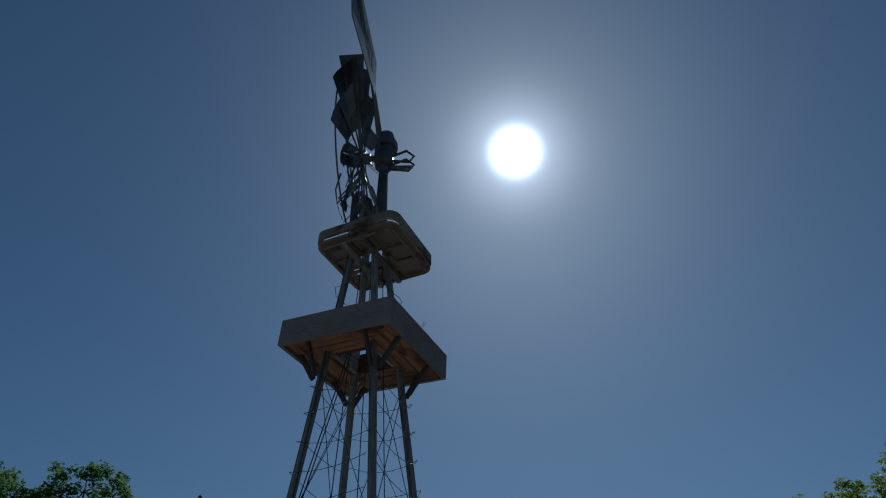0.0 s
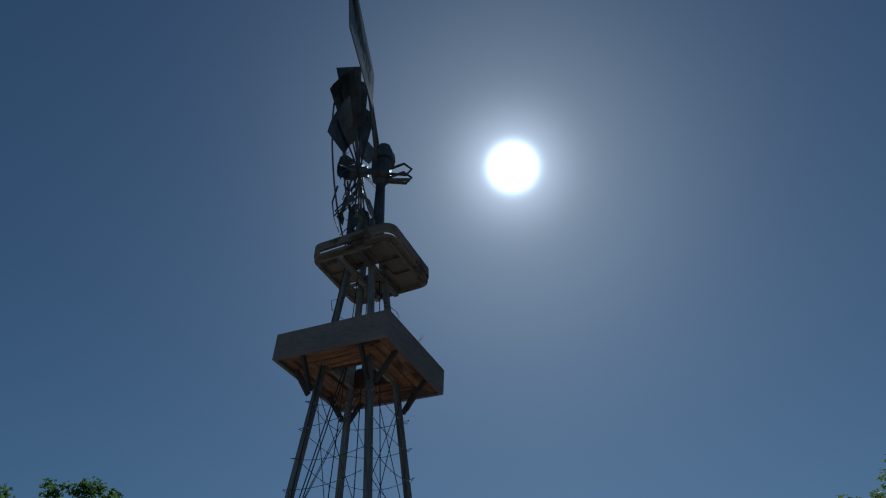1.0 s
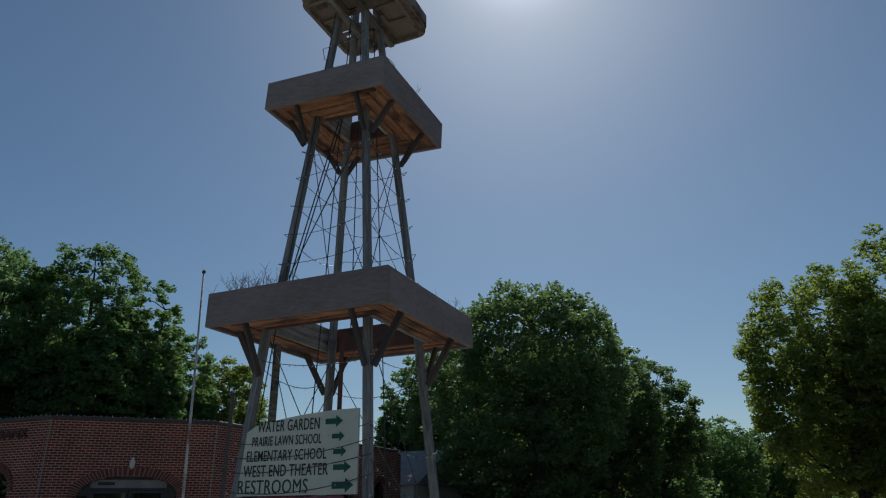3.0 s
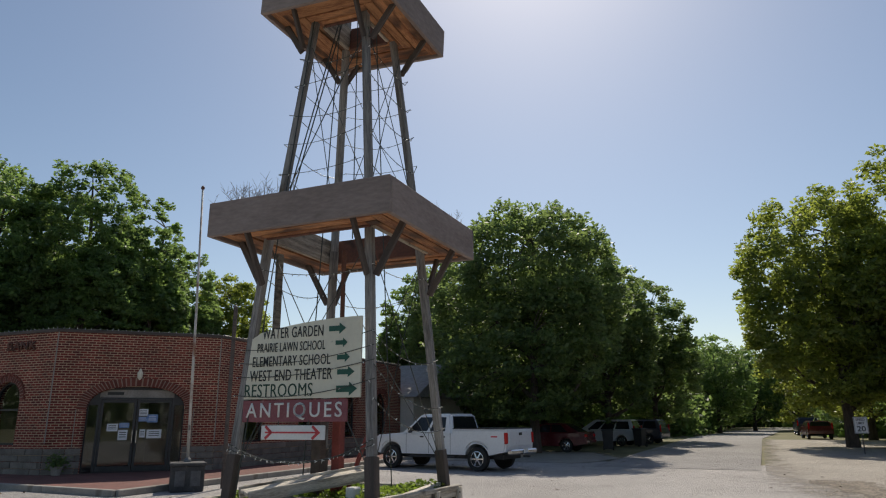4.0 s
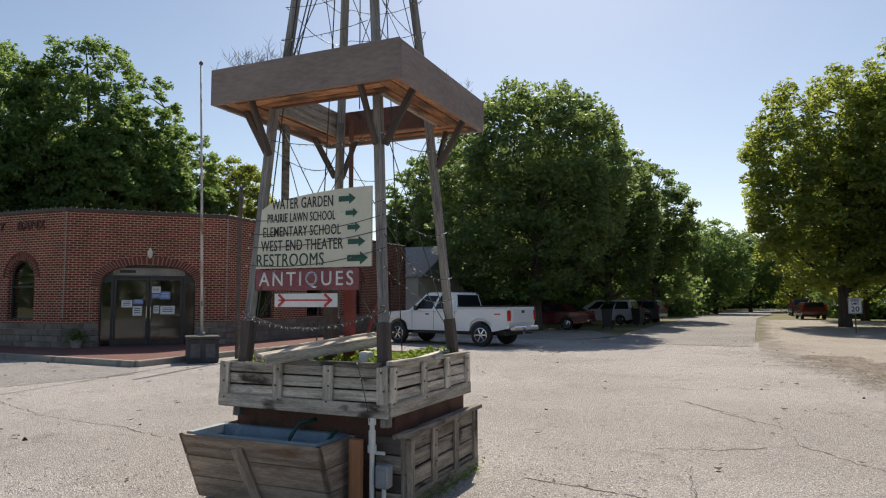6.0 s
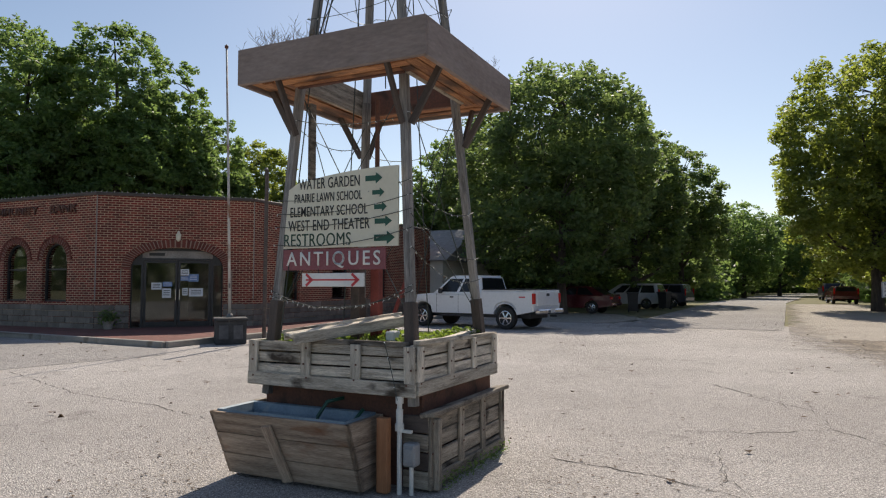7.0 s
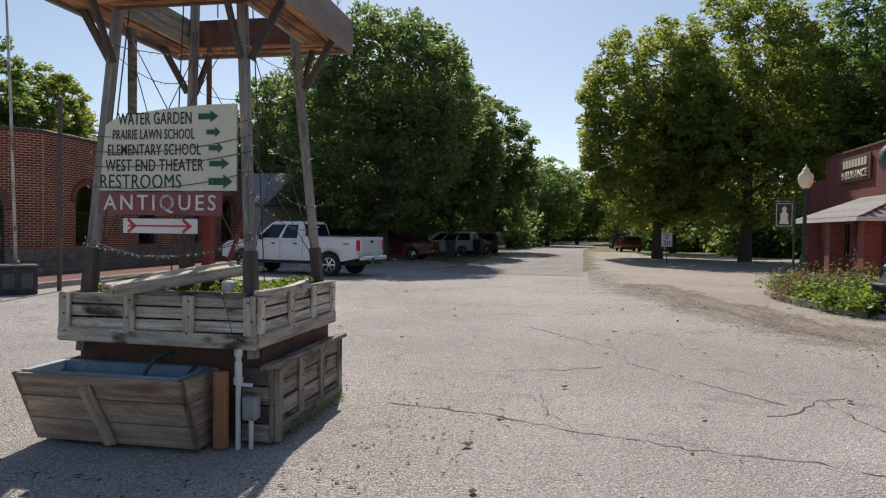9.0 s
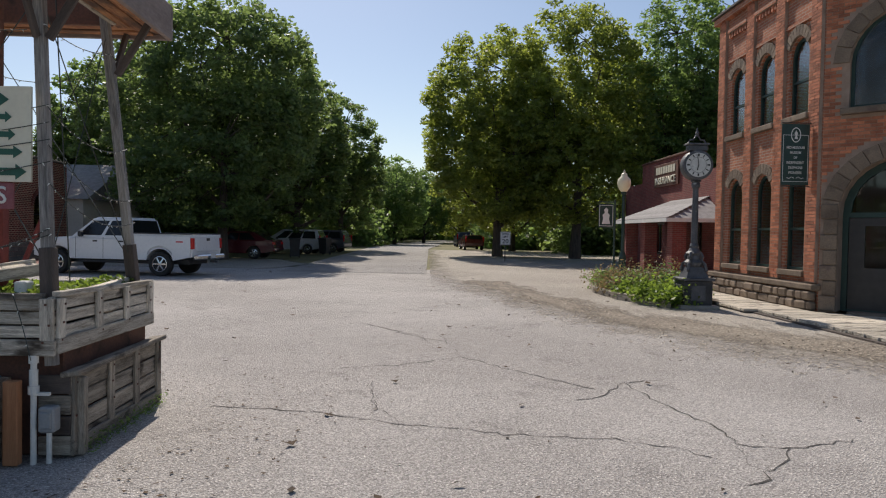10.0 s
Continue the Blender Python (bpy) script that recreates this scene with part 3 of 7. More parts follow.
def worn_sheet(name, pts, z, material, label, category, edge, step=0.5):
    """A sheet that thins out towards its rim: the share of cover is kept in the mesh as 'cover'."""
    xs, ys = [p[0] for p in pts], [p[1] for p in pts]
    nx, ny = int((max(xs) - min(xs)) / step) + 2, int((max(ys) - min(ys)) / step) + 2
    gx, gy = np.meshgrid(np.linspace(min(xs), max(xs), nx), np.linspace(min(ys), max(ys), ny))
    p = np.column_stack([gx.ravel(), gy.ravel()])
    dist, inside = np.full(len(p), 1e9), np.zeros(len(p), bool)
    for (x0, y0), (x1, y1) in zip(pts, pts[1:] + pts[:1]):
        v = np.array([x1 - x0, y1 - y0])
        k = np.clip(((p - (x0, y0)) @ v) / (v @ v), 0, 1)
        dist = np.minimum(dist, np.linalg.norm(p - (x0, y0) - k[:, None] * v, axis=1))
        if y0 != y1:
            inside ^= ((y0 > p[:, 1]) != (y1 > p[:, 1])) & (p[:, 0] < (x1 - x0) * (p[:, 1] - y0) / (y1 - y0) + x0)
    signed = np.where(inside, dist, -dist)
    quads = np.arange(nx * ny).reshape(ny, nx)
    quads = np.stack([quads[:-1, :-1], quads[:-1, 1:], quads[1:, 1:], quads[1:, :-1]], -1).reshape(-1, 4)
    quads = quads[(signed[quads] > -edge).any(1)]
    me = flat_mesh(name, [(a, b, z) for a, b in p], [tuple(q) for q in quads.tolist()], material)
    me.attributes.new("cover", "FLOAT", "POINT").data.foreach_set("value", np.clip(0.5 + 0.5 * signed / edge, 0, 1))
    return tagged(part(name, me, None, m=S(0, 0)), label, category, kind="structure")


def worn_rim(m, scale=0.9, along=(1, 1, 1), turn=0.0, lo=0.86, hi=1.2):
    """Lets what lies below show through in ragged patches where the cover is thin."""
    nt = m.node_tree
    out_ = nt.nodes["Material Output"]
    at = nt.nodes.new("ShaderNodeAttribute")
    at.attribute_name = "cover"
    tc = nt.nodes.new("ShaderNodeTexCoord")
    mp = nt.nodes.new("ShaderNodeMapping")
    mp.inputs["Scale"].default_value = along
    mp.inputs["Rotation"].default_value = (0, 0, radians(turn))
    nt.links.new(tc.outputs["Object"], mp.inputs[0])
    n = nt.nodes.new("ShaderNodeTexNoise")
    n.inputs["Scale"].default_value, n.inputs["Detail"].default_value, n.inputs["Roughness"].default_value = scale, 9, 0.72
    nt.links.new(mp.outputs[0], n.inputs["Vector"])
    ad = nt.nodes.new("ShaderNodeMath")
    nt.links.new(at.outputs["Fac"], ad.inputs[0])
    nt.links.new(n.outputs[0], ad.inputs[1])
    rg_ = nt.nodes.new("ShaderNodeMapRange")
    rg_.inputs[1].default_value, rg_.inputs[2].default_value = lo, hi
    nt.links.new(ad.outputs[0], rg_.inputs[0])
    clear = nt.nodes.new("ShaderNodeBsdfTransparent")
    ms = nt.nodes.new("ShaderNodeMixShader")
    nt.links.new(rg_.outputs[0], ms.inputs[0])
    nt.links.new(clear.outputs[0], ms.inputs[1])
    nt.links.new(nt.nodes["Principled BSDF"].outputs[0], ms.inputs[2])
    nt.links.new(ms.outputs[0], out_.inputs[0])


worn_rim(M["gravel"])
worn_rim(M["dirt"], 0.8, (2.2, 0.6, 1), 24, 0.98, 1.2)
worn_sheet("gravel_lot", [(0.5, 58), (0.4, 40), (0.25, 26), (0.7, 21), (1.3, 17.5), (2.2, 14), (3.2, 10.8), (4.4, 8.6), (6.0, 6.4), (8.2, 3.6), (14, -2), (30, -2), (30, 34), (22, 50), (10, 58)], 0.004, M["gravel"],
           "tan gravel lot worn thin along its edge", "gravel", 1.9)
worn_sheet("dirt_tracks", [(1.2, 21), (2.6, 21), (3.4, 16), (4.4, 12.6), (6.6, 9.8), (9.4, 8.6), (12, 7.5), (12, 5.2), (8.4, 6.2), (5.6, 7.8), (3.6, 10.4), (2.3, 14)], 0.008, M["dirt"],
           "brown tyre tracks of loose dirt along the gravel's edge", "dirt", 1.5)
worn_sheet("drive", [(-15, 25.6), (-5.8, 25.6), (-5.0, 29.5), (-7.2, 34), (-15, 35.5)], 0.008, M["gravel"], "gravel parking strip beside the road", "gravel", 0.8)
# a strip out from the bank's kerb, coloured darker grey than the square
sheet("road_side", ragged([(-5.95, 15.5), (-35, 32.3), (-42, 29.5), (-7.6, 11.3), (-5.5, 14.2)], 1.2, 0.08, 9), 0.005, M["road"], "side street along the bank, in a darker grey than the square", "road")


def crack(way, seed, w=0.012):
    """A wandering dark crack along a few turning points."""
    r = random.Random(seed)
    pts = []
    for (x0, y0), (x1, y1) in zip(way, way[1:]):
        n = max(2, int(math.hypot(x1 - x0, y1 - y0) / 0.09))
        for k in range(n):
            pts.append(Vector((x0 + (x1 - x0) * k / n + r.gauss(0, 0.022), y0 + (y1 - y0) * k / n + r.gauss(0, 0.022), 0.004)))
    bm = bmesh.new()
    last = None
    for p, q in zip(pts, pts[1:]):
        d = (q - p).normalized()
        s = Vector((-d.y, d.x, 0)) * w * r.uniform(0.15, 0.8)
        now = (bm.verts.new(p + s), bm.verts.new(p - s))
        if last:
            bm.faces.new((last[0], last[1], now[1], now[0]))
        last = now
    bmesh.ops.recalc_face_normals(bm, faces=bm.faces)
    for f in bm.faces:
        if f.normal.z < 0:
            f.normal_flip()
    tagged(part("pavement_crack", bm, M["crack"]), "dark wandering crack in the asphalt", "crack", "cracks in the asphalt", "structure")


crack([(1.10, 5.76), (1.83, 5.18), (2.28, 4.61), (2.91, 3.99), (3.56, 3.56), (3.76, 3.26), (3.93, 2.80)], 0)
crack([(4.95, 4.90), (4.60, 3.97), (4.53, 3.50), (4.25, 3.08), (4.53, 2.84), (5.37, 2.73)], 1)
crack([(4.95, 4.90), (5.25, 4.93), (5.61, 4.76)], 2)
crack([(4.95, 4.90), (4.33, 4.59), (3.87, 4.58)], 3)
crack([(4.53, 2.84), (4.01, 2.61), (3.45, 2.44)], 4)
crack([(4.21, 9.81), (4.48, 8.46), (4.25, 7.73)], 5)
crack([(2.62, 6.79), (3.23, 6.65), (4.17, 6.82)], 6)
crack([(4.17, 6.82), (4.32, 5.71), (4.53, 4.68)], 7)
crack([(2.55, 5.75), (2.18, 4.69)], 8, 0.005)
crack([(4.23, 3.07), (3.93, 2.71), (3.69, 2.61)], 9, 0.005)
crack([(-6.98, 11.43), (-4.65, 9.13), (-3.22, 8.23), (-2.23, 7.37)], 10)
crack([(-4.77, 7.22), (-3.98, 7.00)], 11)
crack([(3.28, 7.24), (3.59, 6.47), (4.10, 6.19)], 12, 0.005)
crack([(4.21, 10.05), (4.39, 8.43), (4.71, 7.12)], 13)
crack([(2.68, 6.03), (2.35, 5.10), (2.27, 4.36)], 14, 0.005)
crack([(4.90, 8.84), (4.30, 7.11), (4.04, 6.59)], 15, 0.005)


# kerbed brick walk round the bank's corner
BANK_L = Vector((-10.15, 20.47, 0))
BANK_A = (-25.0, 20.0, 65.0)


def away(deg, d):
    return Vector((math.cos(radians(deg)) * d, math.sin(radians(deg)) * d, 0))


BANK_R = BANK_L + away(BANK_A[1], 4.64)
KERB = [Vector((-6.1, 15.7, 0)) - away(-30, 34), Vector((-6.1, 15.7, 0)), Vector((-6.1, 15.7, 0)) + away(64, 26)]
walk_pts = [KERB[0], KERB[1], KERB[2], BANK_R + away(65, 22) + away(-25, -0.1), BANK_R + away(155, 1.0), BANK_L + away(80, 1.0), BANK_L - away(-25, 34)]
bm = bmesh.new()
top = bm.faces.new([bm.verts.new((p.x, p.y, 0.13)) for p in walk_pts])
got = bmesh.ops.extrude_face_region(bm, geom=[top])
bmesh.ops.translate(bm, vec=(0, 0, -0.2), verts=[v for v in got["geom"] if isinstance(v, bmesh.types.BMVert)])
bmesh.ops.recalc_face_normals(bm, faces=bm.faces)


def flat_brick(m):
    """Turns the brick pattern to the local x-y plane."""
    nt = m.node_tree
    sep = [n for n in nt.nodes if n.type == "SEPXYZ"][0]
    com = [n for n in nt.nodes if n.type == "COMBXYZ"][0]
    nt.links.new(sep.outputs[0], com.inputs[0])
    nt.links.new(sep.outputs[1], com.inputs[1])


flat_brick(M["paver"])
tagged(part("pavement_bank", bm, M["paver"]), "red brick sidewalk round the corner of the bank", "sidewalk", kind="structure")
for p, q in ((KERB[0], KERB[1]), (KERB[1], KERB[2])):
    n = int((q - p).length / 2.4)
    for k in range(n):
        a, b = p + (q - p) * (k / n), p + (q - p) * ((k + 1) / n)
        g = (b - a).normalized() * 0.008
        kerb = beam("kerb", a + g + Vector((0, 0, 0.05)), b - g + Vector((0, 0, 0.05)), 0.17, 0.19, M["kerb"], None, bevel=0.015)
        tagged(kerb, "weathered concrete kerb stone along the sidewalk", "kerb", "kerb stones", "structure")

# ---- the bank on the corner ----
window_no = [0]


def window(parent_m, loop, depth, bars, material, room=True, label="arched window with a dark frame"):
    """Frame, bars and panes set into an opening; the wall's front is y = 0."""
    window_no[0] += 1
    w = thing("window_%d" % window_no[0], parent_m, label, "window", "", "structure")
    xs, zs = [p[0] for p in loop], [p[1] for p in loop]
    part("window_frame", pierced(loop, [inset(loop, 0.06, 0, 0)], 0.07), material, w, m=pose(0, depth, 0))
    for kind, at in bars:
        if kind == "h":
            part("glazing_bar", box(max(xs) - min(xs) - 0.1, 0.05, 0.05, at=((max(xs) + min(xs)) / 2, depth + 0.03, at)), material, w)
        else:
            part("glazing_bar", box(0.05, 0.05, max(zs) - min(zs) - 0.1, at=(at, depth + 0.03, (max(zs) + min(zs)) / 2)), material, w)
    pane = part("pane", prism(inset(loop, 0.055, 0, 0), 0.008), M["glass_old" if material == M["frame_green"] else "glass"], w, m=pose(0, depth + 0.035, 0))
    pane.visible_shadow = False
    return w


def voussoirs(parent, cx, spring, r, rise_k, band, depth, n, material, name="brick", proud=0.02, m=None, a0=0.0, a1=math.pi, gap=0.14):
    """Wedges round an arch; rise_k flattens it."""
    for k in range(n):
        t0, t1 = a0 + (a1 - a0) * (k + gap) / n, a0 + (a1 - a0) * (k + 1 - gap) / n
        loop = [(cx + (r + d) * math.cos(t), spring + (r + d) * rise_k * math.sin(t)) for d, t in ((0.003, t0), (band, t0), (band, t1), (0.003, t1))]
        part(name, prism(loop, depth), material, parent, m=(m or Matrix()) @ pose(0, -proud, 0))


BANK_H = 4.2


def bank_wall(name, m, length, openings, tall=BANK_H):
    """A brick wall over a base of grey blocks; openings are arches."""
    low = [o for o in openings if min(z for _, z in o) < 0.5]
    wall = tagged(part(name, pierced(rect(0, 0.1, length, tall), openings, 0.35) if not low else pierced(
        [(0, 0.1), (low[0][0][0], 0.1), *[(x, z) for x, z in low[0][2:][::-1]], (low[0][1][0], 0.1), (length, 0.1), (length, tall), (0, tall)],
        [o for o in openings if o not in low], 0.35), M["brick"], m=m), "dark red brick wall of the bank with pale mortar", "wall", kind="structure")
    # courses of large blocks stand a little proud at the foot
    r = random.Random(name)
    rows, bl = 4, 0.55
    for row in range(rows):
        x = -0.0 if row % 2 else -bl / 2
        while x < length:
            a, b = max(x, 0) + 0.006, min(x + bl, length) - 0.006
            z0, z1 = 0.1 + row * 0.186 + 0.006, 0.1 + (row + 1) * 0.186 - 0.006
            spans = [(a, b)]
            for o in openings:
                lo, hi = min(p[0] for p in o) - 0.02, max(p[0] for p in o) + 0.02
                if min(p[1] for p in o) < z1 - 0.02:
                    spans = [s for u, v in spans for s in ((u, min(v, lo)), (max(u, hi), v)) if s[1] - s[0] > 0.05]
            for u, v in spans:
                if v - u > 0.05:
                    part("stone_block", box(v - u, 0.06, z1 - z0, 0.008, at=((u + v) / 2, r.uniform(-0.006, 0.006), (z0 + z1) / 2)), M["stone"], wall)
            x += bl
    part("coping", box(length + 0.05, 0.45, 0.09, 0.01, at=(length / 2, 0.17, tall + 0.045)), M["dark_wood"], wall, "dark metal coping")
    return wall


mL = Matrix.Translation(BANK_L - away(BANK_A[0], 26)) @ pose(0, 0, 0, 0, 0, BANK_A[0])
mC = Matrix.Translation(BANK_L) @ pose(0, 0, 0, 0, 0, BANK_A[1])
mR = Matrix.Translation(BANK_R) @ pose(0, 0, 0, 0, 0, BANK_A[2])
left_open = [arch(26 - d, 0.93, 1.16, 2.22, 0.56) for d in (1.85, 3.74, 7.6, 9.5, 13.4, 15.3)]
right_open = [arch(d, 0.9, 1.16, 2.26, 0.56) for d in (1.93, 5.2, 8.4, 11.4)]
DOOR_X = 2.33


def flat_arch(cx, z0, w, spring, rise, n=22, k=2.4):
    """An opening with a flattened head and rounded shoulders."""
    return [(cx - w / 2, z0), (cx + w / 2, z0)] + [
        (cx + w / 2 * math.copysign(abs(math.cos(a)) ** (2 / k), math.cos(a)), spring + rise * math.sin(a) ** (2 / k)) for a in [math.pi * q / n for q in range(n + 1)]]


door_open = flat_arch(DOOR_X, 0.1, 2.72, 1.94, 0.68)
wl = bank_wall("wall_bank_west", mL, 26, left_open)
wc = bank_wall("wall_bank_corner", mC, 4.64, [door_open])
wr = bank_wall("wall_bank_east", mR, 13.4, right_open)
for wall, m, ops, rr in ((wl, mL, left_open, 0.585), (wr, mR, right_open, 0.585)):
    for o in ops:
        cx = (o[0][0] + o[1][0]) / 2
        bed = [math.pi * k / 24 for k in range(25)]
        part("mortar_bed", prism([(cx + (rr + 0.006) * math.cos(t), o[2][1] + (rr + 0.006) * 0.57 / rr * math.sin(t)) for t in bed] + [(cx + (rr + 0.155) * math.cos(t), o[2][1] + (rr + 0.155) * 0.57 / rr * math.sin(t)) for t in bed[::-1]], 0.04), M["mortar"], wall, m=pose(0, -0.01, 0))
        voussoirs(wall, cx, o[2][1], rr, 0.57 / rr, 0.16, 0.05, 21, M["brick_piece"])
        voussoirs(wall, cx, o[2][1], rr + 0.165, 0.98, 0.06, 0.06, 15, M["brick_piece"], proud=0.035)
        window(m, o, 0.12, [("h", 1.95)], M["frame"])
HEAD_IN, HEAD_OUT = flat_arch(DOOR_X, 0.1, 2.74, 1.94, 0.695, 41)[2:], flat_arch(DOOR_X, 0.1, 3.24, 1.94, 0.94, 41, 2.3)[2:]
part("mortar_bed", prism(HEAD_IN + HEAD_OUT[::-1], 0.05), M["mortar"], wc, "pale mortar behind the arch bricks", m=pose(0, -0.018, 0))
for k in range(41):
    a, b, c, d = (Vector((*p, 0)) for p in (HEAD_IN[k], HEAD_OUT[k], HEAD_OUT[k + 1], HEAD_IN[k + 1]))
    part("brick", prism([(p.x, p.y) for p in (a.lerp(d, 0.14), b.lerp(c, 0.14), b.lerp(c, 0.86), a.lerp(d, 0.86))], 0.06), M["brick_piece"], wc, m=pose(0, -0.03, 0))
for sx in (-1, 1):
    part("brick_pier", box(0.22, 0.06, 1.08, 0.005, at=(DOOR_X + sx * 1.50, -0.02, 1.40)), M["brick"], wc)
# pale joints beside the door and at the corners
for sx in (-1, 1):
    part("corner_joint", box(0.02, 0.02, 1.08, at=(DOOR_X + sx * 1.63, -0.008, 1.40)), M["kerb"], wc)
for at in (0.0, 4.64):
    part("corner_joint", box(0.03, 0.03, BANK_H - 1.0, at=(at, -0.012, 1.0 + (BANK_H - 1.0) / 2)), M["kerb"], wc, "pale corner joint")
# entrance doors
doors = thing("door_1", mC, "glazed double doors in a dark frame with side lights", "door", "", "structure")
part("door_frame", pierced(door_open, [rect(DOOR_X - 1.32, 0.14, DOOR_X - 1.07, 2.08), rect(DOOR_X - 1.0, 0.14, DOOR_X + 1.0, 2.24), rect(DOOR_X + 1.07, 0.14, DOOR_X + 1.32, 2.08),
                                        rect(DOOR_X - 1.04, 2.30, DOOR_X + 1.04, 2.53)], 0.06), M["frame"], doors, m=pose(0, 0.14, 0))
for cx in (DOOR_X - 1.195, DOOR_X + 1.195):
    p = part("side_light", box(0.25, 0.01, 1.94, at=(cx, 0.17, 1.11)), M["glass"], doors)
    p.visible_shadow = False
part("transom_panel", box(2.08, 0.02, 0.23, 0.003, at=(DOOR_X, 0.165, 2.415)), M["kerb"], doors, "pale grey transom panel")
part("transom_print", box(0.45, 0.004, 0.09, at=(DOOR_X - 0.62, 0.153, 2.42)), M["ink"], doors)
for sx in (-1, 1):
    cx = DOOR_X + sx * 0.5
    leaf = part("door_leaf", pierced(rect(cx - 0.49, 0.15, cx + 0.49, 2.23), [rect(cx - 0.42, 0.30, cx + 0.42, 2.15)], 0.05), M["frame"], doors, m=pose(0, 0.16, 0))
    p = part("pane", box(0.84, 0.01, 1.85, at=(cx, 0.025, 1.225)), M["glass"], leaf)
    p.visible_shadow = False
    part("door_handle", box(0.03, 0.05, 0.38, 0.008, at=(cx - sx * 0.44, -0.035, 1.15)), M["chrome"], leaf, "steel pull handle")
r = random.Random(5)
for x, z, w, h, mt in ((-0.62, 1.42, 0.3, 0.22, "paper"), (-0.3, 1.48, 0.28, 0.15, "blue_paper"), (-0.32, 1.2, 0.26, 0.3, "paper"), (0.2, 1.86, 0.27, 0.2, "paper"), (0.2, 1.66, 0.27, 0.14, "blue_paper"),
                       (0.55, 1.22, 0.42, 0.26, "paper"), (0.47, 1.68, 0.3, 0.24, "blue_paper"), (0.22, 1.24, 0.16, 0.24, "paper")):
    notice = tagged(part("notice", box(w, 0.004, h, at=(DOOR_X + x, 0.176, z)), M[mt], m=mC), "printed notice taped to the bank's glass door", "notice", "notices on the door")
    for k in range(3):
        part("print_line", box(w * 0.7, 0.003, h * 0.07, at=(DOOR_X + x, 0.1725, z + h * (0.25 - 0.22 * k))), M["ink" if mt == "paper" else "paper"], notice)
lamp = thing("wall_lamp", mC @ pose(DOOR_X, -0.1, 2.98), "small pale lantern over the bank's doors", "lamp")
part("lantern", lathe([(0.02, -0.16), (0.065, -0.1), (0.085, 0.05), (0.05, 0.1), (0.02, 0.18)], 8), M["cream"], lamp)
part("bracket", box(0.06, 0.12, 0.06, at=(0, 0.06, 0)), M["frame"], lamp)
for word, cx, w in (("COMMUNITY", 26 - 4.0, 2.7), ("BANK", 26 - 1.45, 1.25)):
    tagged(part("lettering", text_mesh(word, w, 0.26, 0.03), M["rust"], m=mL @ pose(cx, -0.032, 3.84) @ FACE), "dark raised letters on the bank's brick wall", "lettering", "letters on the bank")
# inside and the rest of the shell
bm = bmesh.new()
ring = [BANK_L - away(-25, 26), BANK_L, BANK_R, BANK_R + away(65, 13.4), BANK_R + away(65, 13.4) - away(-25, 30)]
centre = sum(ring, Vector()) / 5
f = bm.faces.new([bm.verts.new((*(p + (centre - p).normalized() * 0.3).xy, 3.9)) for p in ring])
got = bmesh.ops.extrude_face_region(bm, geom=[f])
bmesh.ops.translate(bm, vec=(0, 0, 0.12), verts=[v for v in got["geom"] if isinstance(v, bmesh.types.BMVert)])
bmesh.ops.recalc_face_normals(bm, faces=bm.faces)
tagged(part("roof_bank", bm, M["roofing"]), "flat felt roof of the bank", "roof", kind="structure")
for a, b in ((ring[3], ring[4]), (ring[4], ring[0])):
    tagged(part("wall_bank_rear", box((b - a).length, 0.3, 4.1, at=(0, 0, 2.05)), M["brick"], m=span(a, b)), "plain brick rear wall of the bank", "wall", kind="structure")
bm = bmesh.new()
bm.faces.new([bm.verts.new((*(p + (centre - p).normalized() * 0.4).xy, 0.12)) for p in ring])
tagged(part("floor_bank", bm, M["inside"]), "plain floor inside the bank", "floor", kind="structure")
for a, b in ((BANK_L - away(-25, 24) + away(65, 5), BANK_L + away(65, 5.5)), (BANK_R + away(155, 5), BANK_R + away(155, 5) + away(65, 12))):
    tagged(part("wall_inner", box((b - a).length, 0.1, 3.7, at=(0, 0, 1.95)), M["inside"], m=span(a, b)), "plain inner partition of the bank", "wall", kind="structure")

# ---- the two-storey museum ----
MUS = S(7.8, 17.68, 0.0, -90)  # local x runs from the far corner to the near one, -y faces the street
MUS_L, MUS_H = 4.75, 7.1
mus_open, mus_up = [], []
BAYS = (1.1, 2.49, 3.84)
for cx in BAYS:
    mus_open.append(arch(cx, 0.84, 0.72, 2.53, 0.40))
    mus_up.append(arch(cx, 4.06, 0.72, 5.27, 0.40))
wall = tagged(part("wall_museum_street", pierced(rect(0, 0.05, MUS_L, MUS_H), mus_open + mus_up, 0.4), M["brick2"], m=MUS), "orange brick front of the two-storey museum", "wall", kind="structure")
for cx in (0.3, 1.8, 3.17, 4.54):
    part("pilaster", box(0.36, 0.07, MUS_H - 0.62, 0.004, at=(cx, -0.035, 0.62 + (MUS_H - 0.62) / 2)), M["mortar"], wall)
